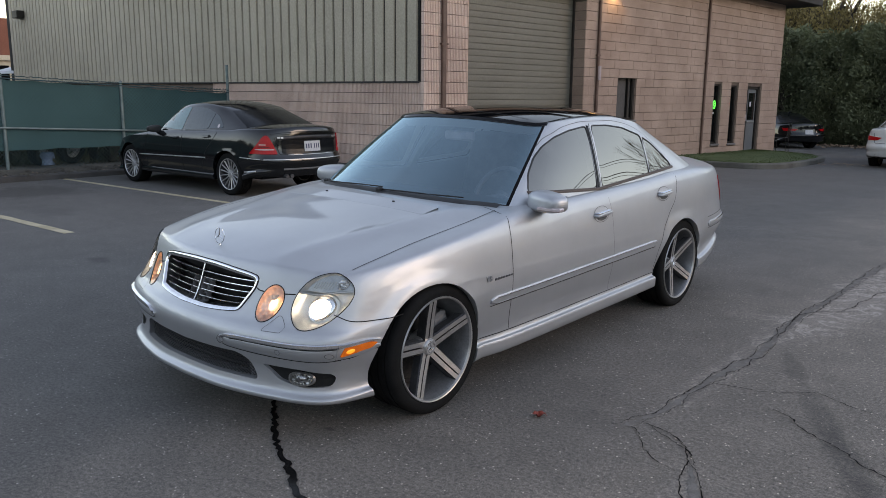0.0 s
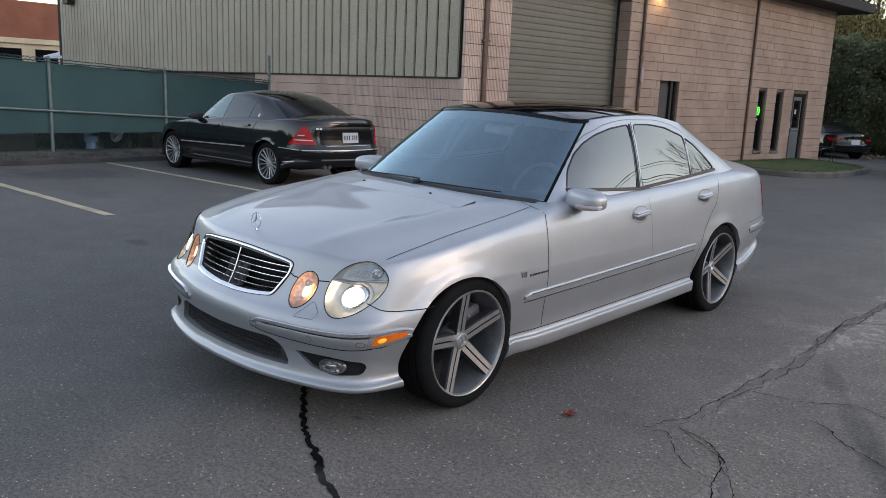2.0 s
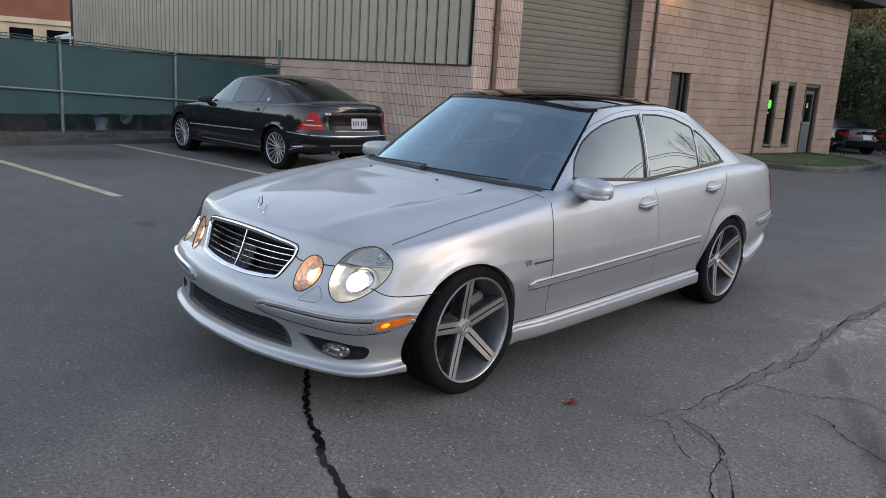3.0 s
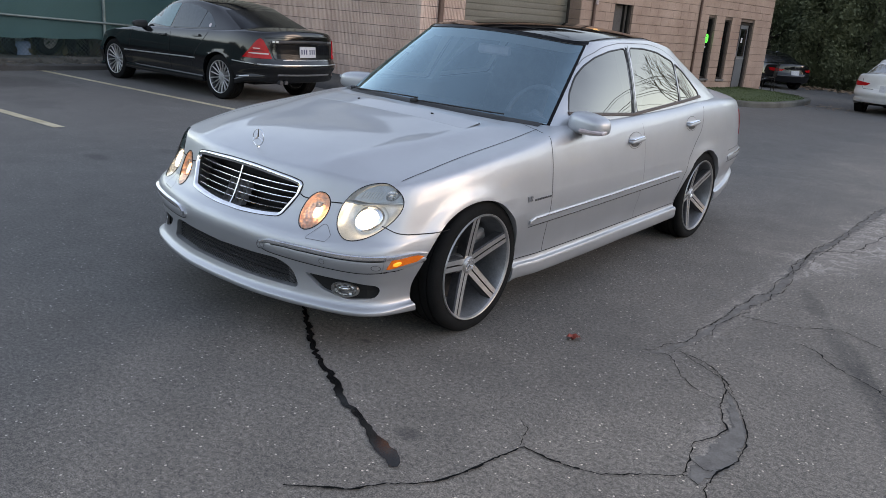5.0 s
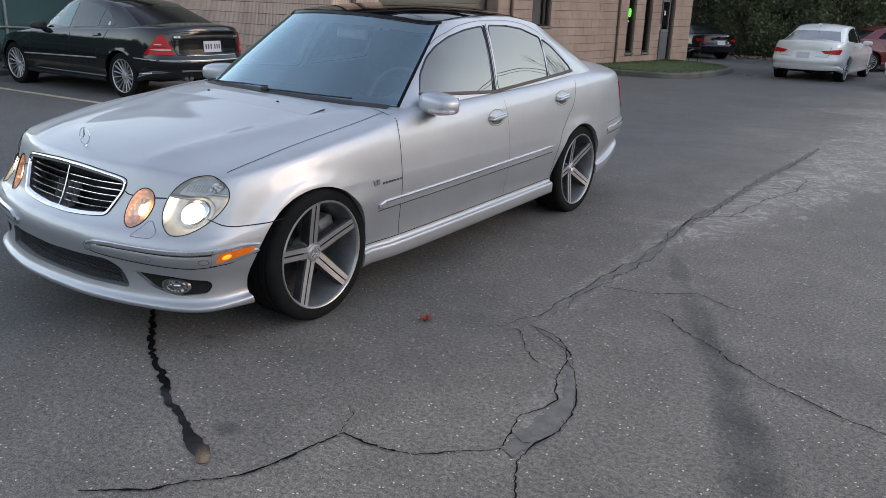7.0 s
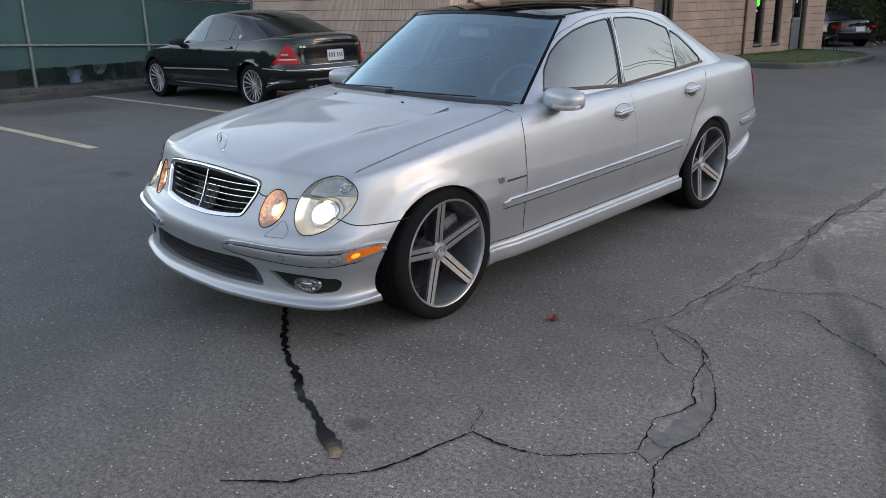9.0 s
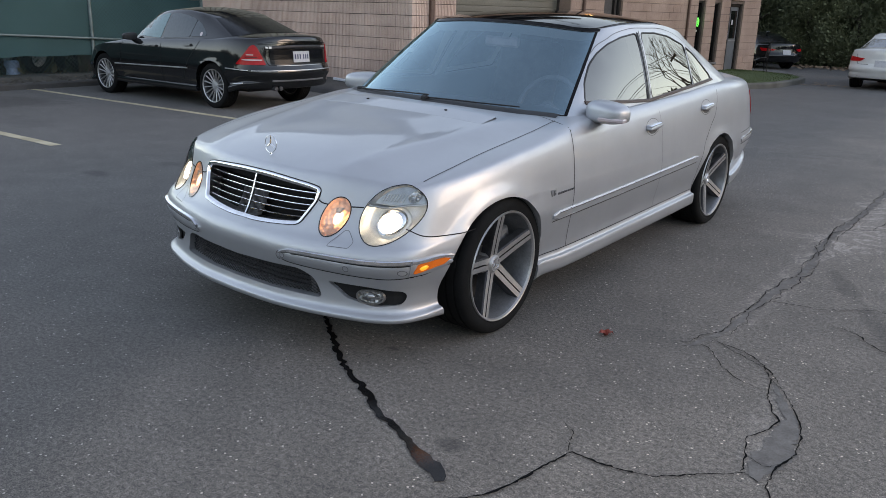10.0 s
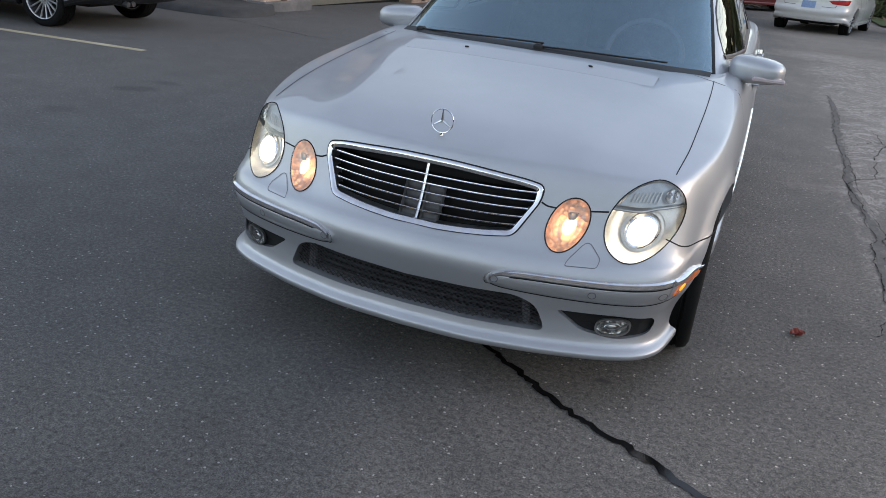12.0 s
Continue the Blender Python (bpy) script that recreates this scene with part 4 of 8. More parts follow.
spot_data = bpy.data.lights.new("wall_lamp_light", "SPOT")
spot_data.energy, spot_data.color, spot_data.spot_size, spot_data.shadow_soft_size = 4, (1.0, 0.76, 0.4), radians(120), 0.06
spot = new("wall_lamp_light", spot_data)
spot.matrix_world = EAST @ look((6.02, 0.2, 3.86), (6.0, 0.05, 2.8))
unit = part("wall_unit", boxed(19.9, 20.4, 0.0, 0.25, 3.95, 4.2, 0.02), DARK_FRAME, building)
unit.matrix_basis = SOUTH

# ---- fence ----
fence = thing("chain_link_fence", "chain-link fence with green privacy screen and galvanised posts", "fence")


def fence_top(y):
    return 1.74 - 0.045 * (y - 2.9)


def fence_parts():
    X = -11.65
    y_end = 7.5
    ys = [y_end, 5.08, 2.9, 0.55, -1.8, -4.2, -6.6, -9.0, -11.4]
    for y in ys:
        top = fence_top(y) + (0.55 if y == y_end else 0.02)
        part("post", tubed([(X, y, 0.0), (X, y, top)], 0.030, 10), FENCE_STEEL, fence)
        if y != y_end:
            part("post_cap", tubed([(X, y, top), (X, y, top + 0.03), (X, y, top + 0.05)], [0.036, 0.030, 0.008], 10), FENCE_STEEL, fence)
    for a, b in zip(ys, ys[1:]):
        for dz in (-0.03, -0.88):
            part("rail", tubed([(X + 0.04, a, fence_top(a) + dz), (X + 0.04, b, fence_top(b) + dz)], 0.020 if dz < -0.5 else 0.010, 8), FENCE_STEEL if dz < -0.5 else WIRE, fence)
        rows = []
        rnd = random.Random(int(a * 10))
        n = 24
        for j in range(8):
            row = []
            for i in range(n + 1):
                y = a + (b - a) * i / n
                t = j / 7
                sag = 0.035 * math.sin(math.pi * ((i * 4 / n) % 1)) * (0.6 + 0.5 * noise.noise(Vector((y * 1.3, 4, 0)))) if j == 7 else 0
                z = 0.46 + (fence_top(y) - 0.04 - sag - 0.46) * t
                row.append((X - 0.03 + 0.012 * noise.noise(Vector((y * 2, z * 2, 1))), y, z + (0.03 * noise.noise(Vector((y * 3, 0, 0))) if j == 0 else 0)))
            rows.append(row)
        v, f = grid_mesh(rows)
        sheet("privacy_screen", v, f, SCREEN, fence, "dark green woven screen cloth, sagging at its top", smooth=True)
        # woven wire, two slanting sets
        v, f = [], []
        step, w = 0.075, 0.0035
        lo = 0.12

        def strand(y0, z0, y1, z1):
            k = len(v)
            d = Vector((y1 - y0, z1 - z0)).normalized() * w
            v.extend([(X, y0 - d.y, z0 + d.x), (X, y0 + d.y, z0 - d.x), (X, y1 + d.y, z1 - d.x), (X, y1 - d.y, z1 + d.x)])
            f.append((k, k + 1, k + 2, k + 3))
        hi = fence_top((a + b) / 2)
        span, lo_y, hi_y = hi - lo, min(a, b), max(a, b)
        c = lo_y - span
        while c < hi_y:
            s0, s1 = max(c, lo_y), min(c + span, hi_y)
            if s1 > s0:
                strand(s0, lo + (s0 - c), s1, lo + (s1 - c))
                strand(s0, hi - (s0 - c), s1, hi - (s1 - c))
            c += step
        tagged(sheet("chain_link", v, f, WIRE, fence), "woven galvanised wire mesh", kind="stuff")
        ties = bmesh.new()
        tube(ties, [(X + 0.03, a + (b - a) * i / 30, fence_top(a + (b - a) * i / 30) + 0.012 + 0.012 * (i % 2)) for i in range(31)], 0.008, 5)
        part("top_wire", ties, WIRE, fence, "twisted wire along the top edge")


fence_parts()


# ---- cars ----
# A car stands with its front axle over its origin and looks along -y; x is its left side.
OUTLINE = [(0, -0.83), (0.2, -0.822), (0.4, -0.787), (0.55, -0.743), (0.68, -0.692), (0.762, -0.636), (0.806, -0.568), (0.838, -0.44), (0.866, -0.26), (0.888, 0),
           (0.902, 0.5), (0.908, 1.1), (0.908, 1.8), (0.903, 2.5), (0.897, 2.95), (0.88, 3.25), (0.842, 3.48), (0.775, 3.65), (0.65, 3.775), (0.45, 3.86), (0.22, 3.905), (0, 3.92)]
# inset at the front, the side and the rear, then the height at the front, the side and the rear
LOW = [(0.14, 0.16, 0.17, 0.20, 0.245, 0.34), (0.020, 0.045, 0.085, 0.186, 0.225, 0.325), (0.003, 0.012, 0.062, 0.191, 0.233, 0.345), (0.001, 0.006, 0.046, 0.206, 0.280, 0.38), (0.009, 0.010, 0.034, 0.215, 0.302, 0.41),
       (0.024, 0.033, 0.024, 0.236, 0.314, 0.44), (0.030, 0.03, 0.014, 0.31, 0.37, 0.47), (0.016, 0.012, 0.0, 0.375, 0.45, 0.50), (0.002, 0.0, -0.012, 0.445, 0.54, 0.54), (0.020, 0.0, -0.006, 0.492, 0.62, 0.59)]
# insets and the share of the way up to the top
UPPER = [(0.052, 0.003, 0.02, 0.10), (0.080, 0.008, 0.04, 0.25), (0.106, 0.017, 0.05, 0.46), (0.127, 0.033, 0.055, 0.68), (0.143, 0.052, 0.062, 0.85), (0.160, 0.072, 0.075, 0.955), (0.184, 0.098, 0.10, 1.0)]
MID = [(-0.86, 0.66), (-0.72, 0.725), (-0.62, 0.775), (-0.45, 0.822), (-0.2, 0.858), (0.0, 0.882), (0.45, 0.948), (0.9, 0.96), (2.6, 1.05), (3.0, 1.062), (3.35, 1.05), (3.75, 1.025), (3.95, 0.985)]
EDGE = [(-0.8, 0.61), (-0.66, 0.662), (-0.52, 0.708), (-0.42, 0.740), (-0.2, 0.792), (0.0, 0.828), (0.3, 0.868), (0.7, 0.915), (1.5, 0.95), (2.2, 0.975), (2.6, 0.995), (3.0, 0.995), (3.4, 0.972), (3.75, 0.925), (3.95, 0.88)]
GLASS_LOW = [(0, 0.47), (0.3, 0.495), (0.55, 0.575), (0.69, 0.665), (0.755, 0.755), (0.79, 0.95), (0.812, 1.5), (0.806, 2.2), (0.785, 2.76), (0.725, 3.12), (0.53, 3.29), (0, 3.36)]
GLASS_TOP = [(0, 1.14), (0.25, 1.155), (0.45, 1.195), (0.545, 1.25), (0.585, 1.345), (0.607, 1.5), (0.618, 1.8), (0.612, 2.2), (0.592, 2.45), (0.548, 2.60), (0.4, 2.69), (0, 2.73)]
ROOF_MID = [(1.1, 1.368), (1.3, 1.398), (1.6, 1.425), (1.95, 1.434), (2.3, 1.400), (2.55, 1.340), (2.75, 1.272)]


def bvh_of(ob):
    from mathutils.bvhtree import BVHTree
    return BVHTree.FromPolygons([v.co for v in ob.data.vertices], [tuple(p.vertices) for p in ob.data.polygons])


class Shape:
    """The surfaces of one kind of car: the silver saloon's, stretched along y (front, wheelbase, rear) and in x and z."""

    def __init__(self, nose=1.0, base=1.0, tail=1.0, wide=1.0, high=1.0, cabin=1.0, back=0.0, arch=((0.0, 0.322, 0.352), (2.854, 0.322, 0.352)), skirt=0.0, deck=0.0):
        self.back, self.arch, self.skirt, self.deck = back, arch, skirt, deck
        self.k = nose, base, tail, wide, high, cabin

    def out(self, x, y, z):
        nose, base, tail, wide, high, cabin = self.k
        y = y * nose if y < 0 else y * base if y < 2.854 else 2.854 * base + (y - 2.854) * tail
        z = z * high if z < 0.95 else 0.95 * high + (z - 0.95) * cabin * high
        return (x * wide, y, z)

    def top(self, x, y):
        a, b = spl(y, MID), spl(y, EDGE)
        z = a - (a - b) * (abs(x) / 0.79) ** 2.5
        ridge = 0.40 + 0.20 * (y + 0.6)
        z += self.deck * fade(y, 2.7, 3.45)
        z += (0.008 * math.exp(-((abs(x) - ridge) / 0.045) ** 2) - 0.005 * math.exp(-((abs(x) - ridge - 0.14) / 0.07) ** 2)) * fade(y, -0.70, -0.42) * (1 - fade(y, 0.4, 0.62))
        return z

    def rings(self, n, fine):
        """The body's rings from the sill up to its top edge, half a car each, front to rear."""
        edge = along(OUTLINE, n)

        def front(y):
            return 1 - fade(y, -0.62, 0.05)

        def rear(y):
            return fade(y, 3.0, 3.62)
        rings = []
        for k in range(len(LOW) + len(UPPER)):
            row = []
            for x, y in edge:
                f, r = front(y), rear(y)
                df, ds, dr = (LOW[k] if k < len(LOW) else UPPER[k - len(LOW)])[:3]
                wing = 1 - 0.42 * (1 - fade(y, 0.1, 0.8))
                px, py = x * (1 - ds / 0.9 * (wing if k >= len(LOW) else 1)), y + df * f - dr * r
                if k < 6:
                    px -= 0.008 * math.exp(-((y + 0.33) / 0.15) ** 2) * (x > 0.5)
                if k < 6:
                    px -= 0.022 * math.exp(-((y - 0.38) / 0.09) ** 2) * (x > 0.5)
                lowz = LOW[min(k, len(LOW) - 1)]
                s = max(0.0, 1 - f - r)
                z = (lowz[3] * f + lowz[4] * s + lowz[5] * r) / (f + s + r)
                if k < 7:
                    z += self.skirt * s * (0.0215 * (y - 0.3) - 0.045) * (1 if k < 6 else 0.5)
                if k >= len(LOW):
                    t = UPPER[k - len(LOW)][3]
                    dfl, dsl, drl, _ = UPPER[-1]
                    tx, ty = x * (1 - dsl / 0.9 * wing), y + dfl * f - drl * r
                    z = z + t * (self.top(tx, ty) - z)
                row.append([px, py, z])
            rings.append(row)
        a = np.array(rings)
        # flares over the wheels
        m = a.shape[0]
        rows = []
        for i in range((m - 1) * fine + 1):
            t = i / fine
            j = min(int(t), m - 2)
            u = t - j
            p0, p1, p2, p3 = a[max(j - 1, 0)], a[j], a[j + 1], a[min(j + 2, m - 1)]
            rows.append(0.5 * (2 * p1 + (p2 - p0) * u + (2 * p0 - 5 * p1 + 4 * p2 - p3) * u * u + (3 * p1 - p0 - 3 * p2 + p3) * u ** 3))
        a = np.array(rows)
        for cy, cz, r in self.arch:
            d = np.hypot(a[:, :, 1] - cy, a[:, :, 2] - cz)
            a[:, :, 0] += 0.014 * np.exp(-(np.maximum(d - r - 0.010, 0) / 0.034) ** 2) * (a[:, :, 0] > 0.6) * np.clip((a[:, :, 2] - 0.30) / 0.10, 0, 1)
        return a

    def body(self, n=84, fine=3):
        """The closed lower body."""
        a = self.rings(n, fine)
        rows = []
        for r in a:
            half = [tuple(p) for p in r]
            rows.append(half + [(-x, y, z) for x, y, z in half[-2:0:-1]])
        last = a[-1]
        for t in (0.04, 0.08, 0.12, 0.16, 0.2, 0.24, 0.28, 0.32, 0.36, 0.41, 0.46, 0.52, 0.58, 0.64, 0.71, 0.78, 0.9, 1.0):
            half = []
            for x, y, z in last:
                sy = min(max(y, -0.5), 3.6)
                px, py = x * (1 - t), y + (sy - y) * t
                half.append((px, py, self.top(px, py)))
            rows.append(half + [(-x, y, z) for x, y, z in half[-2:0:-1]])
        w = len(rows[0])
        verts, faces = grid_mesh([[self.out(*p) for p in row] for row in rows], True)
        faces.append(tuple(range(w))[::-1])
        bm = bmesh.new()
        vs = [bm.verts.new(v) for v in verts]
        for f in faces:
            bm.faces.new([vs[i] for i in f])
        bmesh.ops.remove_doubles(bm, verts=bm.verts, dist=0.0004)
        bmesh.ops.dissolve_degenerate(bm, edges=bm.edges, dist=0.0001)
        bmesh.ops.recalc_face_normals(bm, faces=bm.faces)
        return bm

    def roof(self, x, y):
        return spl(y, ROOF_MID) - 0.052 * (abs(x) / 0.6) ** 2.2 - 0.28 * self.back * (1 - fade(y, 1.05, 1.8))

    def pillar(self, s, v, grow=0.0):
        """A point of the cabin's skin: s from the windscreen's middle (0) round to the rear window's (1), v from the belt (0) to the roof (1)."""
        k = s * (len(GLASS_LOW) - 1)
        a = [spl(k, [(i, p[j]) for i, p in enumerate(GLASS_LOW)]) for j in (0, 1)]
        b = [spl(k, [(i, p[j]) for i, p in enumerate(GLASS_TOP)]) for j in (0, 1)]
        b[1] -= self.back * fade(k, 6.5, 10)
        a[1] += 0.3 * self.back * fade(k, 8, 10)
        za, zb = self.top(*a) - 0.015, self.roof(*b)
        bow = math.sin(math.pi * v) * 0.010 + grow
        x, y = a[0] + (b[0] - a[0]) * v, a[1] + (b[1] - a[1]) * v
        side = fade(k, 3.0, 5.0) * (1 - fade(k, 8, 10))
        x += bow * (0.25 + 0.75 * side) * (1 if x > 0.01 else 0)
        y += bow * ((1 - side) * (-1 if k < 6 else 1))
        return [x, y, za + (zb - za) * v]

    def cabin(self, n=66, rows=12, grow=0.0, low=0.0, drop=0.0):
        """The closed cabin volume, grown or shrunk, its foot let down by low."""
        out = []
        if low:
            half = [self.pillar(i / n, 0, grow) for i in range(n + 1)]
            out.append([(x, y, z - low) for x, y, z in half])
        for j in range(rows + 1):
            out.append([tuple(self.pillar(i / n, j / rows, grow)) for i in range(n + 1)])
        edge = out[-1]
        for t in (0.08, 0.2, 0.4, 0.6, 0.8, 1.0):
            row = []
            for x, y, z in edge:
                sy = min(max(y, 1.45), 2.45 - self.back)
                px, py = x * (1 - t), y + (sy - y) * t
                row.append((px, py, self.roof(px, py)))
            out.append(row)
        if drop:
            out = [[(x, y, z - drop * fade(z, 1.0, 1.3)) for x, y, z in row] for row in out]
        full = [[self.out(*p) for p in row] + [self.out(-x, y, z) for x, y, z in row[-2:0:-1]] for row in out]
        w = len(full[0])
        verts, faces = grid_mesh(full, True)
        faces.append(tuple(range(w))[::-1])
        bm = bmesh.new()
        vs = [bm.verts.new(v) for v in verts]
        for f in faces:
            bm.faces.new([vs[i] for i in f])
        bmesh.ops.remove_doubles(bm, verts=bm.verts, dist=0.0004)
        bmesh.ops.dissolve_degenerate(bm, edges=bm.edges, dist=0.0001)
        bmesh.ops.recalc_face_normals(bm, faces=bm.faces)
        return bm

    def glass(self, s0, s1, v0, v1, n, rows, grow=0.0, mirror=True):
        """Rows of points over part of the skin; with mirror, across the middle."""
        out = []
        for j in range(rows + 1):
            half = [self.pillar(s0 + (s1 - s0) * i / n, v0 + (v1 - v0) * j / rows, grow) for i in range(n + 1)]
            if mirror:
                half = [(-x, y, z) for x, y, z in half[:0:-1]] + [tuple(p) for p in half] if s0 == 0 else [tuple(p) for p in half] + [(-x, y, z) for x, y, z in half[-2::-1]]
            out.append([self.out(*p) for p in half])
        return out


def arches(shape, trim=0.0):
    """Cutters for the four wheel wells: left, right, front, rear."""
    cutters = []
    nose, base, tail, wide, high, _ = shape.k
    for cy, z, r in shape.arch:
        cy, r = cy * base, r - trim
        for lo, hi in ((0.625 * wide, 1.21), (-1.21, -0.625 * wide)):
            cutters.append(prism(oval(cy, z, r, r, 0, 56), lo, hi))
    return cutters


def from_mesh(name, bm, mat):
    return part(name, bm, mat, None, "", True)


def onto_side(tree, sign=1):
    """A map from (y, z) to the skin seen from the side; h lifts it off."""
    def place(y, z, h):
        hit, normal, _, _ = tree.ray_cast(Vector((sign * 2, y, z)), Vector((-sign, 0, 0)))
        if hit is None:
            hit, normal = Vector((sign * 0.8, y, z)), Vector((sign, 0, 0))
        return hit + Vector((sign, 0, 0)) * h
    return place


def onto_front(tree, way=1):
    """A map from (x, z) to the skin seen from the front (or the rear, way = -1)."""
    def place(x, z, h):
        hit, normal, _, _ = tree.ray_cast(Vector((x, -6 * way if way > 0 else 9, z)), Vector((0, way, 0)))
        if hit is None:
            hit = Vector((x, -0.4 if way > 0 else 3.6, z))
        return hit - Vector((0, way, 0)) * h
    return place


def onto_corner(tree, cx, cy):
    """A map from (u, z) to the skin round a rear corner, u running from the side round to the rear."""
    out, run = Vector((math.copysign(1, cx), 1, 0)).normalized(), Vector((-math.copysign(1, cx), 1, 0)).normalized()

    def place(u, z, h):
        at = Vector((cx, cy, z)) + run * u
        hit, normal, _, _ = tree.ray_cast(at + out * 2, -out)
        return (hit if hit is not None else at) + out * h
    return place


def onto_top(tree):
    def place(x, y, h):
        hit, normal, _, _ = tree.ray_cast(Vector((x, y, 4)), Vector((0, 0, -1)))
        if hit is None:
            hit = Vector((x, y, 0.9))
        return hit + Vector((0, 0, 1)) * h
    return place


def bead(place, pts, wide, high, sink=0.004):
    """A raised strip with a bevelled section along a line on the skin."""
    bm = bmesh.new()
    rings = []
    n = len(pts)
    for i, (a, b) in enumerate(pts):
        p, q = pts[max(0, i - 1)], pts[min(n - 1, i + 1)]
        d = Vector((q[0] - p[0], q[1] - p[1])).normalized()
        s = Vector((-d.y, d.x))
        w = (spl(i / (n - 1), wide) if isinstance(wide, list) else wide) / 2
        ring = []
        for o, h in ((-1, -sink), (-1, high * 0.4), (-0.6, high), (0.6, high), (1, high * 0.4), (1, -sink)):
            ring.append(bm.verts.new(place(a + s.x * w * o, b + s.y * w * o, h)))
        rings.append(ring)
    for r0, r1 in zip(rings, rings[1:]):
        for k in range(5):
            bm.faces.new((r0[k], r0[k + 1], r1[k + 1], r1[k]))
    bm.faces.new(rings[0])
    bm.faces.new(rings[-1][::-1])
    bmesh.ops.recalc_face_normals(bm, faces=bm.faces)
    return bm


def seam(place, pts, wide=0.006, lift=0.0012):
    """A dark shut line on the skin."""
    bm = bmesh.new()
    n = len(pts)
    rows = []
    for i, (a, b) in enumerate(pts):
        p, q = pts[max(0, i - 1)], pts[min(n - 1, i + 1)]
        d = Vector((q[0] - p[0], q[1] - p[1])).normalized()
        rows.append([bm.verts.new(place(a - d.y * wide / 2 * o, b + d.x * wide / 2 * o, lift)) for o in (-1, 1)])
    for r0, r1 in zip(rows, rows[1:]):
        bm.faces.new((r0[0], r0[1], r1[1], r1[0]))
    return bm


def ring_tube(pts, r):
    bm = bmesh.new()
    tube(bm, pts, r, 6, True)
    return bm


def line(a, b, n=24):
    return [(a[0] + (b[0] - a[0]) * i / n, a[1] + (b[1] - a[1]) * i / n) for i in range(n + 1)]


def tyre_bm(R, rim, half):
    bm = bmesh.new()
    side = [(rim - 0.012, 0.80), (rim, 0.97), (rim + 0.012, 1.0), (rim + 0.5 * (R - rim), 1.04), (R - 0.012, 0.97), (R - 0.003, 0.88)]
    prof = [(r, x * half) for r, x in side]
    for g in (0.62, 0.22, -0.22, -0.62):
        prof += [(R, (g + 0.16) * half), (R, (g + 0.05) * half), (R - 0.008, (g + 0.04) * half), (R - 0.008, (g - 0.04) * half), (R, (g - 0.05) * half)]
    prof += [(r, -x * half) for r, x in side[::-1]]
    lathe(bm, prof, 64)
    return bm


def spoke_bm(r0, r1, w0, w1, x0, x1, deep, groove):
    """A tapering spoke along +z with a groove down its middle; its face lies towards +x."""
    bm = bmesh.new()
    rings = []
    for r, w, x in ((r0, w0, x0), ((r0 + r1) / 2, (w0 + w1) / 2, (x0 + x1) / 2 - 0.002), (r1, w1, x1)):
        g = w * groove
        row = [(x - deep, -w), (x - 0.006, -w), (x, -w + 0.006), (x, -g), (x - 0.02, -g * 0.7), (x - 0.02, g * 0.7), (x, g), (x, w - 0.006), (x - 0.006, w), (x - deep, w)]
        rings.append([bm.verts.new((a, b, r)) for a, b in row])
    for p, q in zip(rings, rings[1:]):
        for k in range(len(p)):
            j = (k + 1) % len(p)
            bm.faces.new((p[k], p[j], q[j], q[k]))
    bm.faces.new(rings[0][::-1])
    bm.faces.new(rings[-1])
    bmesh.ops.recalc_face_normals(bm, faces=bm.faces)
    return bm


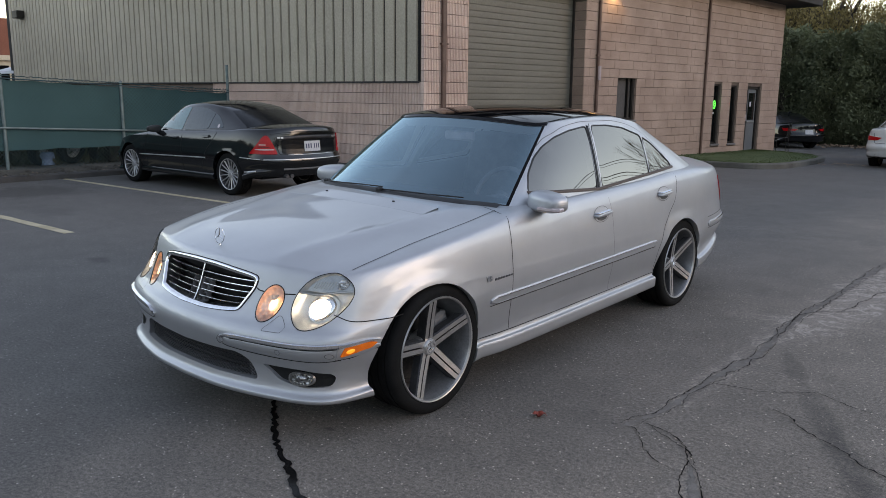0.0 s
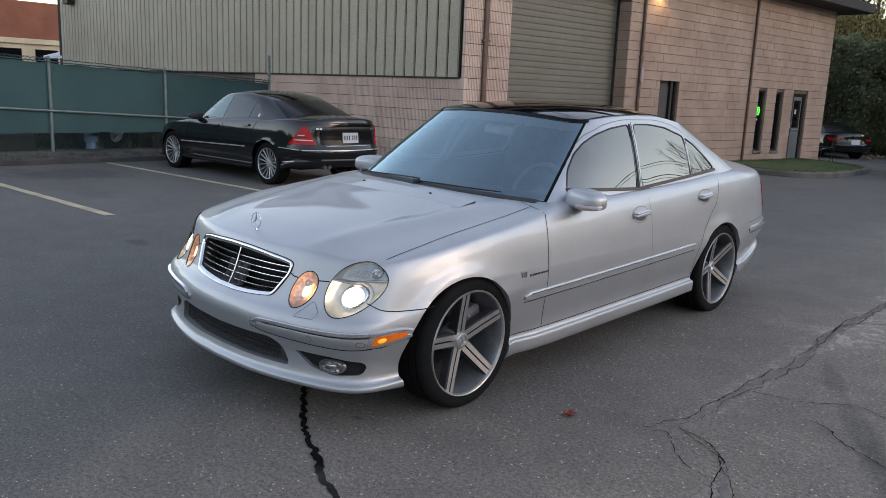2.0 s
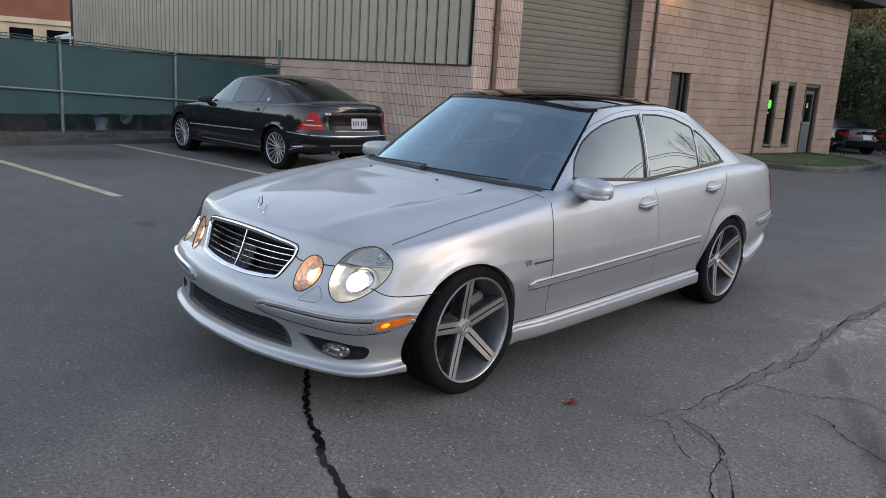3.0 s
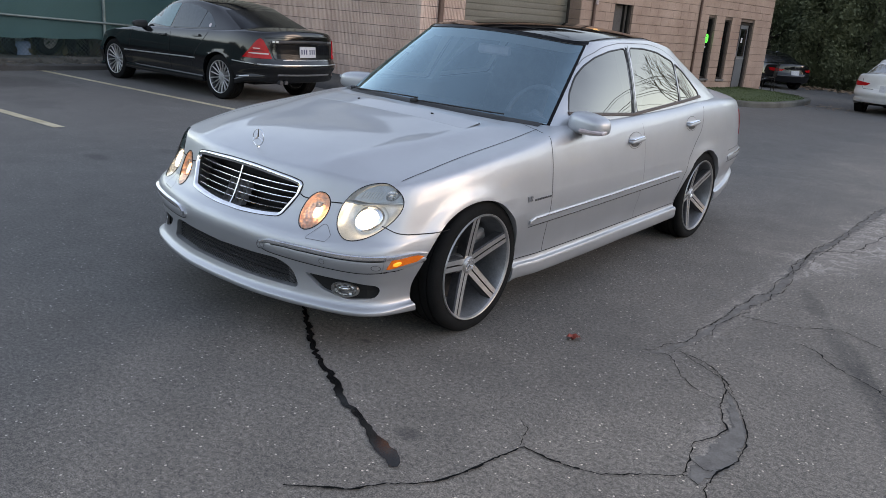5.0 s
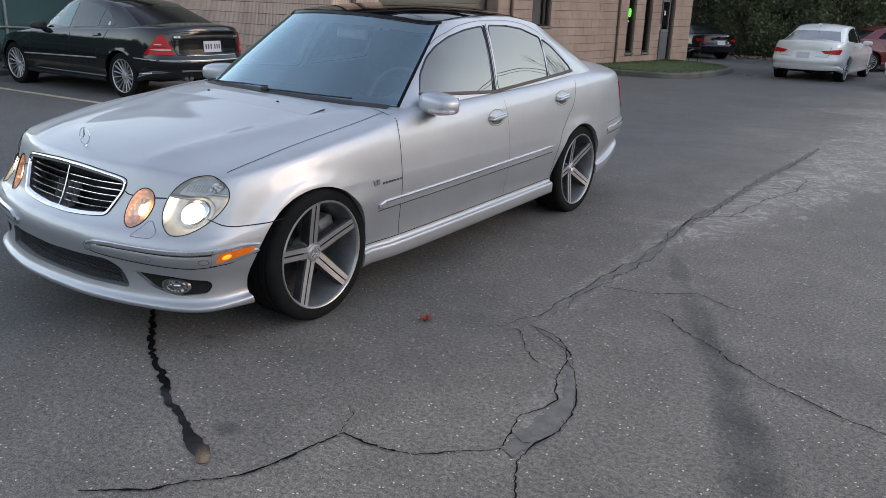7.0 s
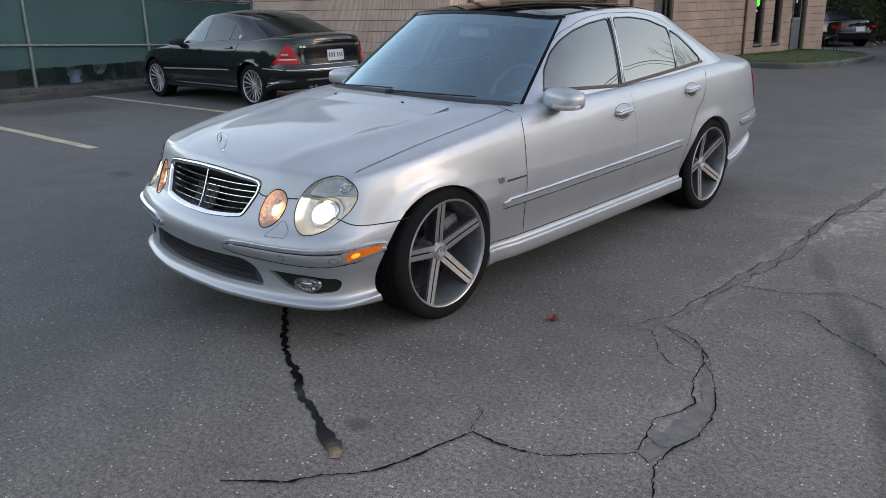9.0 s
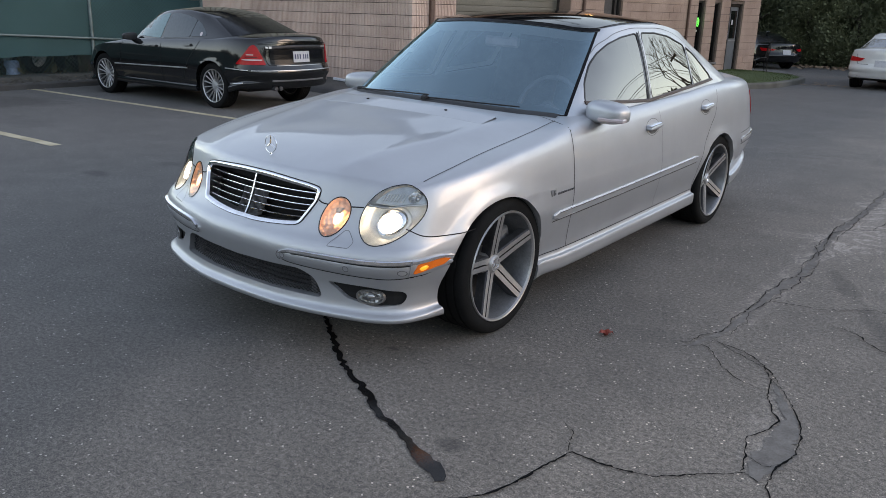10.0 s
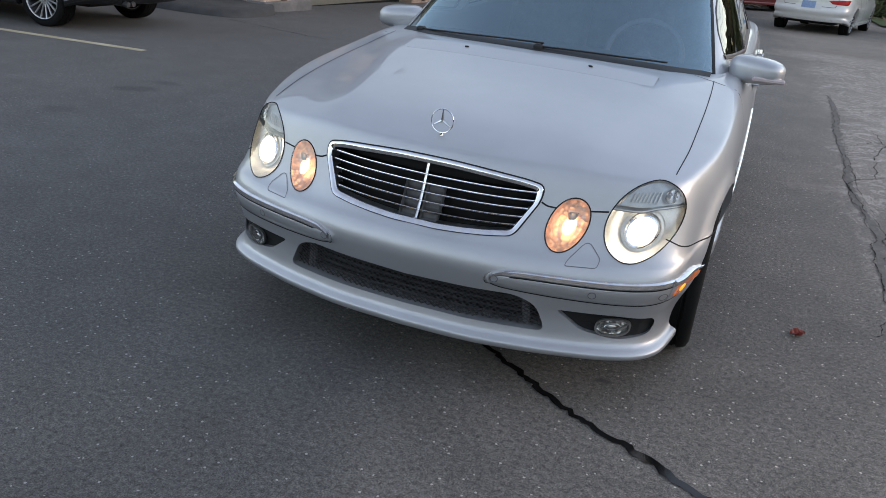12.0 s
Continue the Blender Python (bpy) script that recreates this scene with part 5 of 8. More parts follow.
def wheel(parent, at, side, R=0.322, rim=0.258, half=0.118, style="five", turn=0.0):
    """A wheel about its centre; its face looks to side (+1 left, -1 right)."""
    w = new("wheel")
    w.parent = parent
    w.matrix_basis = Matrix.Translation(at) @ pose(0, 0, 0, 0, 0, 0 if side > 0 else 180)
    part("tyre", tyre_bm(R, rim, half), RUBBER, w, "low-profile black tyre", True, 40)
    bm = bmesh.new()
    lathe(bm, [(rim - 0.006, half * 0.78), (rim + 0.002, half * 0.98), (rim - 0.001, half * 1.03), (rim - 0.007, half * 1.01), (rim - 0.011, half * 0.93)], 64)
    face = RIM_FACE if style == "five" else RIM_SILVER
    part("rim", bm, face, w, "", True, 35)
    bm = bmesh.new()
    lathe(bm, [(rim - 0.011, half * 0.93), (rim - 0.017, half * 0.80), (rim - 0.026, 0.3 * half), (rim - 0.03, -0.8 * half), (rim, -0.95 * half)], 64)
    part("rim_barrel", bm, RIM_BARREL if style == "five" else RIM_SIDE, w, "", True, 35)
    bm = bmesh.new()
    lathe(bm, [(0.001, -0.02), (0.10, -0.02), (0.175, -0.02), (0.178, -0.03), (0.178, -0.05), (0.001, -0.05)], 40)
    part("brake_disc", bm, DISC, w, "", True, 30)
    bm = boxed(-0.075, 0.015, 0.10, 0.215, -0.075, 0.085, 0.015)
    bmesh.ops.transform(bm, matrix=pose(0, 0, 0, 18, 0, 0), verts=bm.verts)
    part("brake_caliper", bm, CALIPER, w)
    bm = bmesh.new()
    lathe(bm, [(rim - 0.04, -0.07), (0.05, -0.075), (0.001, -0.075)], 40)
    part("wheel_back", bm, BLACK_PLASTIC, w, "", True)
    n = 5 if style == "five" else 16
    for i in range(n):
        if style == "five":
            sp = spoke_bm(0.036, rim - 0.006, 0.034, 0.032, half * 0.50, half * 0.94, 0.05, 0.11)
        else:
            sp = spoke_bm(0.05, rim - 0.012, 0.007, 0.009, half * 0.66, half * 0.9, 0.02, 0.1)
        m = pose(0, 0, 0, i * 360 / n + turn, 0, 0)
        bmesh.ops.transform(sp, matrix=m, verts=sp.verts)
        if style == "five":
            s = part("spoke", sp, face, w)
            s.data.materials.append(RIM_DARK)
            s.data.materials.append(RIM_SIDE)
            for f in s.data.polygons:
                local = m.inverted().to_3x3() @ f.normal
                f.material_index = 0 if local.x > 0.75 and abs((m.inverted() @ f.center).y) > 0.007 else 1 if local.x > 0.3 or abs((m.inverted() @ f.center).y) < 0.007 else 2
        else:
            part("spoke", sp, face, w)
    bm = bmesh.new()
    dip = half * 0.22 if style == "five" else 0
    lathe(bm, [(0.001, half * 0.80 - dip), (0.034, half * 0.82 - dip), (0.040, half * 0.78 - dip), (0.043, half * 0.70 - dip), (0.060, half * 0.68 - dip), (0.068, half * 0.55 - dip), (0.07, -0.02)], 32)
    part("hub", bm, face, w, "", True, 35)
    if style == "five":
        bm = bmesh.new()
        tube(bm, [(half * 0.59, 0.026 * math.cos(a), 0.026 * math.sin(a)) for a in [k * math.tau / 24 for k in range(24)]], 0.003, 6, True)
        for k in range(3):
            a = math.pi / 2 + k * math.tau / 3 + radians(turn)
            tube(bm, [(half * 0.59, 0, 0), (half * 0.59, 0.025 * math.cos(a), 0.025 * math.sin(a))], [0.005, 0.0015], 6)
        part("hub_cap", bm, CHROME, w)
        for k in range(5):
            a = radians(turn + 36 + 72 * k)
            bm = bmesh.new()
            lathe(bm, [(0.001, half * 0.50), (0.008, half * 0.50), (0.009, half * 0.36)], 8)
            bmesh.ops.translate(bm, vec=(0, 0.05 * math.cos(a), 0.05 * math.sin(a)), verts=bm.verts)
            part("wheel_bolt", bm, RIM_DARK, w)
    bm = bmesh.new()
    tube(bm, [(half * 0.4, rim * 0.88 * math.cos(2.2), rim * 0.88 * math.sin(2.2)), (half * 0.8, rim * 0.84 * math.cos(2.2), rim * 0.84 * math.sin(2.2))], 0.004, 6)
    part("valve", bm, BLACK_PLASTIC, w)
    return w


def door_mirror(parent, at, side, mat, scale=1.0):
    bm = bmesh.new()
    bmesh.ops.create_uvsphere(bm, u_segments=28, v_segments=18, radius=1)
    for v in bm.verts:
        x, y, z = v.co
        sx, sy, sz = [math.copysign(abs(c) ** 0.62, c) for c in (x, y, z)]
        back = 0.035 if y > 0 else 0.10
        v.co = Vector((sx * 0.118, sy * back, (sz * 0.064 if sz > 0 else sz * 0.052) * (1 - 0.14 * sx)))
    bmesh.ops.rotate(bm, matrix=Euler((0, 0, radians(-10))).to_matrix(), verts=bm.verts)
    bmesh.ops.scale(bm, vec=(side * scale, scale, scale), verts=bm.verts)
    bmesh.ops.recalc_face_normals(bm, faces=bm.faces)
    m = part("door_mirror", bm, mat, parent, "", True)
    m.location = at
    part("mirror_foot", boxed(-0.16 * side if side > 0 else 0.05, -0.05 if side > 0 else 0.16, -0.03, 0.05, -0.085, -0.045, 0.012), BLACK_PLASTIC, m)
    return m


def shell_split(ob, parent, planes, namer, mat, angle=40):
    """Cuts the body's skin along planes into panels and makes each a part that keeps the whole skin's normals."""
    bm = bmesh.new()
    bm.from_mesh(ob.data)
    for co, no in planes:
        bmesh.ops.bisect_plane(bm, geom=bm.verts[:] + bm.edges[:] + bm.faces[:], plane_co=co, plane_no=no, dist=0.0005)
    mesh = bpy.data.meshes.new("skin")
    bm.to_mesh(mesh)
    bm.free()
    mesh.polygons.foreach_set("use_smooth", [True] * len(mesh.polygons))
    mesh.set_sharp_from_angle(angle=radians(angle))
    normals = np.zeros(len(mesh.loops) * 3)
    mesh.corner_normals.foreach_get("vector", normals)
    normals = normals.reshape(-1, 3)
    groups = {}
    for p in mesh.polygons:
        groups.setdefault(namer(p.center), []).append(p)
    made = {}
    for (name, key), polys in groups.items():
        ids, verts, faces, ns = {}, [], [], []
        for p in polys:
            f = []
            for li in p.loop_indices:
                vi = mesh.loops[li].vertex_index
                if vi not in ids:
                    ids[vi] = len(verts)
                    verts.append(tuple(mesh.vertices[vi].co))
                f.append(ids[vi])
                ns.append(tuple(normals[li]))
            faces.append(f)
        pm = bpy.data.meshes.new(name)
        pm.from_pydata(verts, [], faces)
        pm.polygons.foreach_set("use_smooth", [True] * len(faces))
        pm.materials.append(mat)
        pm.normals_split_custom_set(ns)
        o = new(name, pm)
        o.parent = parent
        made[(name, key)] = o
    bpy.data.objects.remove(ob)
    return made


def side_window_outlines(gap=0.0):
    front = [(0.885, 0.982), (0.955, 1.078), (1.06, 1.165), (1.16, 1.222), (1.29, 1.272), (1.45, 1.308), (1.645, 1.330), (1.553, 0.958)]
    back = [(1.70, 1.332), (1.90, 1.330), (2.10, 1.310), (2.335, 1.252), (2.270, 1.000), (1.610, 0.963)]
    quarter = [(2.350, 1.245), (2.46, 1.196), (2.64, 1.058), (2.635, 1.028), (2.285, 1.004)]
    return front, back, quarter


def silver_saloon():
    car = thing("silver_saloon_car", "silver four-door saloon with black glass roof and lit headlamps", "car")
    sh = Shape(wide=1.014, arch=((-0.055, 0.302, 0.354), (2.625, 0.302, 0.368)), skirt=1.0)
    # the body leans a little on its springs
    car.matrix_world = Matrix.Translation((-0.013, 0, 0.0157)) @ pose(0, 0, 0, 0, 1.2, 0)
    # lower body with wells, grille, lamps and intake cut out
    ob = from_mesh("body", sh.body(), SILVER)
    tree = bvh_of(ob)
    side_l, side_r, face = onto_side(tree, 1), onto_side(tree, -1), onto_front(tree)
    inner = new("cutter", bpy.data.meshes.new("cutter"))
    bm = sh.cabin(grow=-0.05, low=0.42, drop=0.05)
    bm.to_mesh(inner.data)
    bm.free()
    inner2 = inner.copy()
    scene.collection.objects.link(inner2)
    def both(pts):
        return [(-x, z) for x, z in pts[::-1] if x > 0.001] + pts
    grille = rounded(both([(0, 0.728), (0.09, 0.7267), (0.17, 0.723), (0.25, 0.7175), (0.32, 0.711), (0.378, 0.700), (0.376, 0.655), (0.318, 0.545), (0.24, 0.535), (0.16, 0.528), (0.08, 0.5235), (0, 0.522)])[:-1], 0.022, 4)
    grille_in = rounded(both([(0, 0.703), (0.09, 0.7017), (0.17, 0.698), (0.24, 0.694), (0.31, 0.689), (0.356, 0.682), (0.356, 0.650), (0.305, 0.559), (0.23, 0.5495), (0.155, 0.543), (0.08, 0.5385), (0, 0.537)])[:-1], 0.012, 4)
    intake = rounded(both([(0, 0.364), (0.36, 0.374), (0.425, 0.347), (0.466, 0.256), (0, 0.243)])[:-1], 0.03, 4)
    head = oval(0.684, 0.628, 0.100, 0.121, -32, 48, 2.1)
    turn = oval(0.469, 0.598, 0.058, 0.080, -18, 40, 2.08)
    fog = rounded([(0.487, 0.338), (0.565, 0.276), (0.68, 0.251), (0.768, 0.262), (0.779, 0.300), (0.772, 0.322), (0.66, 0.336)], 0.018, 4)

    def flip(pts):
        return [(-x, z) for x, z in pts][::-1]
    cutters = arches(sh) + [inner]
    for pts, deep in ((grille, -0.55), (intake, -0.5), (head, -0.25), (flip(head), -0.25), (turn, -0.45), (flip(turn), -0.45), (fog, -0.42), (flip(fog), -0.42)):
        cutters.append(prism(pts, -1.2, deep, "y"))
    cut(ob, cutters)

    def panel(c):
        x, y, z = abs(c.x), c.y, c.z
        s = "l" if c.x > 0 else "r"
        if y < 0.56:
            if z < 0.5 and y < -0.2 or y < -0.35 and z < 0.66 and x < 0.6 or y < -0.43 and z < 0.548:
                return "front_bumper", ""
            if x < 0.733 and z > 0.66:
                return "hood", ""
            return "fender", s
        if y > 3.2 and z < 0.6:
            return "rear_bumper", ""
        if z > 0.335 and y < 1.625 and x > 0.7:
            return "front_door", s
        if z > 0.335 and y < 2.42 and x > 0.7:
            return "rear_door", s
        if z < 0.335 and y < 2.6:
            return "sill", s
        if y > 3.05 and z > 0.9 and x < 0.62:
            return "trunk_lid", ""
        return "quarter_panel", s
    planes = [((0, 0.56, 0), (0, 1, 0)), ((0, 1.625, 0), (0, 1, 0)), ((0, 2.42, 0), (0, 1, 0)), ((0, 0, 0.335), (0, 0, 1)), ((0.733, 0, 0), (1, 0, 0)), ((-0.733, 0, 0), (1, 0, 0)),
              ((0, 0, 0.66), (0, 0, 1)), ((0, -0.2, 0), (0, 1, 0)), ((0, 0, 0.5), (0, 0, 1)), ((0, 3.2, 0), (0, 1, 0)), ((0, 0, 0), (1, 0, 0)), ((0, 0, 0.548), (0, 0, 1)), ((0, -0.43, 0), (0, 1, 0))]
    skin = shell_split(ob, car, planes, panel, SILVER)
    bumper, hood = skin[("front_bumper", "")], skin[("hood", "")]
    # cabin skin: windows cut through
    cab = from_mesh("cabin", sh.cabin(), SILVER)
    roof_tree = bvh_of(cab)
    wins = side_window_outlines()
    cutters = [inner2] + [prism(rounded(w, 0.03, 3), -1.3, 1.3) for w in wins]
    for s0, s1, v0, v1 in ((0, 0.324, 0.02, 0.965), (0.835, 1.0, 0.05, 0.955)):
        verts, faces = thick_grid(sh.glass(s0, s1, v0, v1, 24, 10), 0.06, 0.12)
        m = bpy.data.meshes.new("cutter")
        m.from_pydata(verts, [], faces)
        cb = bmesh.new()
        cb.from_mesh(m)
        bmesh.ops.recalc_face_normals(cb, faces=cb.faces)
        cb.to_mesh(m)
        cb.free()
        cutters.append(new("cutter", m))
    cut(cab, cutters)
    cab.name = "cabin_frame"
    cab.parent = car
    cab.data.polygons.foreach_set("use_smooth", [True] * len(cab.data.polygons))
    cab.data.set_sharp_from_angle(angle=radians(38))
    # windscreen and rear window
    for name, s0, s1, v0, v1 in (("windshield", 0, 0.329, 0.012, 0.97), ("rear_window", 0.83, 1.0, 0.045, 0.96)):
        verts, faces = grid_mesh(sh.glass(s0, s1, v0, v1, 24, 10, -0.004))
        pane_ob = sheet(name, verts, faces, WINDSHIELD if name == "windshield" else TINTED, car, "", True)
        pane_ob.visible_shadow = False
        for j, (a, b) in enumerate(((v0, v0 + 0.035), (v1 - 0.012, v1))):
            verts, faces = grid_mesh(sh.glass(s0, s1, a, b, 24, 2, -0.0025))
            sheet("glass_border", verts, faces, BLACK_GLASS, pane_ob, "", True)
        e0, e1 = (s1 - 0.022, s1) if s0 == 0 else (s0, s0 + 0.02)
        for sx in (1, -1):
            rows = [[(x * sx, y, z) for x, y, z in row] for row in sh.glass(e0, e1, v0, v1, 3, 12, -0.002, False)]
            verts, faces = grid_mesh(rows)
            sheet("glass_border", verts, faces, BLACK_GLASS, pane_ob, "", True)
    verts, faces = grid_mesh(sh.glass(0, 0.335, 0.968, 1.0, 24, 2, 0.003))
    sheet("windshield_header", verts, faces, BLACK_GLASS, car, "", True)
    # side panes and their trims
    for sx in (1, -1):
        place = onto_side(roof_tree, sx)
        for name, w in zip(("front_side_window", "rear_side_window", "quarter_window"), wins):
            cx, cy = sum(p[0] for p in w) / len(w), sum(p[1] for p in w) / len(w)
            big = [(cx + (a - cx) * 1.03, cy + (b - cy) * 1.04) for a, b in w]
            g = part(name, laid(rounded(big, 0.03, 3), 0.09, place, -0.003), TINTED, car, "dark tinted glass", True)
            g.visible_shadow = False
            if sum(f.normal.x * f.area for f in g.data.polygons) * sx < 0:
                g.data.flip_normals()
            ringpts = rounded(w, 0.03, 3)
            rim = bead(place, ringpts + ringpts[:2], 0.0075, 0.002, 0.01)
            part("window_seal", rim, BLACK_PLASTIC, g)
        belt = line((0.885, 0.982), (1.56, 0.956), 14) + line((1.60, 0.958), (2.66, 1.024), 20)
        part("belt_trim", bead(place, [(a, b + 0.002) for a, b in belt], 0.017, 0.008), BELT_TRIM, car, "brown satin belt-line trim")
        b_post = bead(place, line((1.568, 0.955), (1.658, 1.332), 10), 0.024, 0.003, 0.02)
        part("door_post", b_post, BLACK_GLASS, car)
        frame = along([(1.12, 1.222), (1.20, 1.265), (1.30, 1.297), (1.42, 1.332), (1.66, 1.358), (1.92, 1.358), (2.15, 1.335), (2.36, 1.275), (2.52, 1.17), (2.66, 1.03)], 60)
        part("roof_seam", seam(place, frame, 0.0035), SEAM_SOFT, car)
        part("post_seam", seam(place, line((1.592, 0.955), (1.682, 1.345), 10), 0.004), GAP, car)
    # roof glass
    over = onto_top(roof_tree)
    part("roof_panel", laid(rounded([(-0.572, 1.262), (-0.49, 1.196), (-0.25, 1.152), (0, 1.136), (0.25, 1.152), (0.49, 1.196), (0.572, 1.262), (0.576, 1.9), (0.54, 2.42), (0.3, 2.57), (-0.3, 2.57), (-0.54, 2.42), (-0.576, 1.9)], 0.05, 3), 0.08, over, 0.004, 0.012), BLACK_GLASS, car, "glossy black glass roof", True, 50)
    part("sunroof_seam", seam(over, line((-0.52, 1.70), (0.52, 1.70), 20), 0.012, 0.0055), GAP, car)
    part("sunroof_seam", seam(over, line((-0.47, 1.27), (0.47, 1.27), 20), 0.006, 0.0055), GAP, car)
    for sx in (1, -1):
        part("roof_gutter", seam(over, along([(0.48 * sx, 1.205), (0.573 * sx, 1.29), (0.590 * sx, 1.7), (0.580 * sx, 2.2), (0.54 * sx, 2.5)], 30), 0.008, 0.002), GAP, car)

    # shut lines
    for sx, place in ((1, side_l), (-1, side_r)):
        for pts in (along([(0.572, 0.297), (0.548, 0.5), (0.543, 0.7), (0.556, 0.86), (0.60, 0.925)], 24), along([(2.25, 0.335), (2.245, 0.45), (2.30, 0.60), (2.41, 0.735), (2.50, 0.81), (2.555, 0.90), (2.59, 0.985)], 28), line((0.30, 0.286), (2.25, 0.328), 40)):
            part("door_seam", seam(place, pts, 0.0042), GAP, car)
        part("door_seam", seam(place, line((1.625, 0.32), (1.597, 0.945), 16), 0.003), SEAM_SOFT, car)
        part("bumper_seam", seam(place, along([(-0.555, 0.58), (-0.51, 0.553), (-0.46, 0.545), (-0.40, 0.543), (-0.33, 0.546), (-0.26, 0.552)], 20), 0.0045), GAP, car)
        part("bumper_seam", seam(place, line((3.10, 0.625), (3.55, 0.645), 12), 0.0035), GAP, car)
        rs = part("rear_bumper_strip", bead(place, line((3.12, 0.568), (3.64, 0.585), 16), [(0, 0.02), (0.06, 0.05), (1, 0.05)], 0.008), SILVER, car, "silver rear bumper strip", True, 40)
        part("strip_seam", seam(place, line((3.12, 0.538), (3.62, 0.556), 16), 0.004, 0.002), GAP, rs)
        part("chrome_insert", bead(place, line((3.14, 0.585), (3.62, 0.601), 16), 0.007, 0.011), CHROME, rs)
        z0 = 0.475
        strip = [(0.37 + 1.82 * t, z0 + 0.033 * (0.37 + 1.82 * t)) for t in [i / 40 for i in range(41)]]
        ds = part("rub_strip", bead(place, strip, [(0, 0.02), (0.02, 0.046), (0.99, 0.046), (1, 0.03)], 0.010), SILVER, car, "silver rub strip with chrome insert")
        part("chrome_insert", bead(place, [(a, b + 0.015) for a, b in strip[1:]], 0.010, 0.013), CHROME, ds)
        part("chrome_line", bead(place, [(a, b - 0.019) for a, b in strip[1:]], 0.004, 0.010), CHROME, ds)
        part("strip_seam", seam(place, [(a, b - 0.026) for a, b in strip], 0.004, 0.003), GAP, ds)
        for hy, hz in ((1.475, 0.820), (2.335, 0.868)):
            cup = part("handle_cup", laid(oval(hy, hz, 0.088, 0.044, 4, 28), 0.03, place, 0.0015), SILVER, car, "", True)
            ring = oval(hy, hz, 0.090, 0.046, 4, 28)
            part("cup_rim", seam(place, ring + ring[:1], 0.0035, 0.002), SEAM_SOFT, cup)
            # flat darker oval that paints the shade inside the cup
            part("cup_hollow", laid(oval(hy + 0.004, hz - 0.012, 0.064, 0.026, 4, 24), 0.03, place, 0.0022), RIM_SIDE, cup, "", True)
            part("handle_trim", bead(place, line((hy - 0.078, hz + 0.011), (hy + 0.078, hz + 0.021), 10), 0.006, 0.034), CHROME, cup, "chrome edge of the handle", True)
            part("door_handle", bead(place, line((hy - 0.085, hz - 0.004), (hy + 0.085, hz + 0.008), 10), [(0, 0.016), (0.5, 0.034), (1, 0.016)], 0.032), SILVER, cup, "silver door handle with a chrome edge", True)
        # the badge on the wing: two letters that can be read, the rest as a bar
        text = bpy.data.curves.new("badge_text", "FONT")
        text.body, text.size, text.extrude = "V8", 0.046, 0.002
        text.align_x, text.align_y = "LEFT", "BOTTOM"
        temp = new("badge_text", text)
        bpy.context.view_layer.update()
        mesh = bpy.data.meshes.new_from_object(temp)
        bpy.data.objects.remove(temp)
        mesh.transform(pose(0, 0, 0, 90, 0, 90 * sx))
        at = place(0.335, 0.605, 0.003)
        lift = Vector((at.x, 0.318 if sx > 0 else 0.375, 0.588))
        mesh.transform(Matrix.Translation(lift))
        wb_ob = part_mesh("wing_badge", mesh, SATIN, car, "small metal V8 badge")
        for k in range(7):
            part("badge_bar", bead(place, line((0.392 + 0.022 * k, 0.602 + 0.0006 * k), (0.392 + 0.022 * k + 0.016, 0.603 + 0.0006 * k), 3), 0.012 - 0.0005 * k, 0.003), RIM_SIDE, wb_ob)
    top_place = onto_top(tree)
    for sx in (1, -1):
        part("hood_seam", seam(top_place, along([(0.738 * sx, -0.43), (0.752 * sx, -0.2), (0.754 * sx, 0.1), (0.75 * sx, 0.4), (0.742 * sx, 0.60)], 40), 0.0036), GAP, hood)
        part("hood_seam", seam(face, along([(0.378 * sx, 0.652), (0.40 * sx, 0.643), (0.425 * sx, 0.641)], 8), 0.005), GAP, hood)
        part("hood_seam", seam(face, along([(0.525 * sx, 0.643), (0.55 * sx, 0.645), (0.578 * sx, 0.647)], 8), 0.005), GAP, hood)
        cover = rounded([(0.54, 0.562), (0.497, 0.507), (0.492, 0.492), (0.585, 0.494), (0.588, 0.515)], 0.022, 5)
        part("washer_cover", seam(face, [(x * sx, z) for x, z in cover + cover[:1]], 0.0022), SEAM_SOFT, bumper)
    # the raised strip before the windscreen, with its two washer jets
    xs = [-0.54 + 0.045 * i for i in range(25)]
    prof = ((0.215, -0.003), (0.218, 0.0008), (0.335, 0.0085), (0.340, -0.003))
    verts, faces = grid_mesh([[top_place(x, y + 0.10 * (x / 0.54) ** 2 * 0.35, h) for x in xs] for y, h in prof])
    strip = sheet("hood_strip", verts, faces, SILVER, hood, "raised silver strip with washer jets", True, 30)
    for x in (-0.27, 0.27):
        part("washer_jet", laid(oval(x, 0.31, 0.009, 0.006, 0, 12), 0.03, top_place, 0.010, 0.006), GAP, strip)
    cow = bmesh.new()
    v0 = [top_place(x, spl(abs(x), [(0, 0.435), (0.3, 0.46), (0.55, 0.54), (0.70, 0.64)]), 0.001) for x in [-0.72 + 0.04 * i for i in range(37)]]
    v1 = [top_place(x, spl(abs(x), [(0, 0.50), (0.3, 0.525), (0.55, 0.60), (0.70, 0.69)]), 0.012) for x in [-0.72 + 0.04 * i for i in range(37)]]
    rows = [[cow.verts.new(p) for p in v0], [cow.verts.new(p) for p in v1]]
    for i in range(36):
        cow.faces.new((rows[0][i], rows[0][i + 1], rows[1][i + 1], rows[1][i]))
    part("wiper_cowl", cow, BLACK_PLASTIC, car)
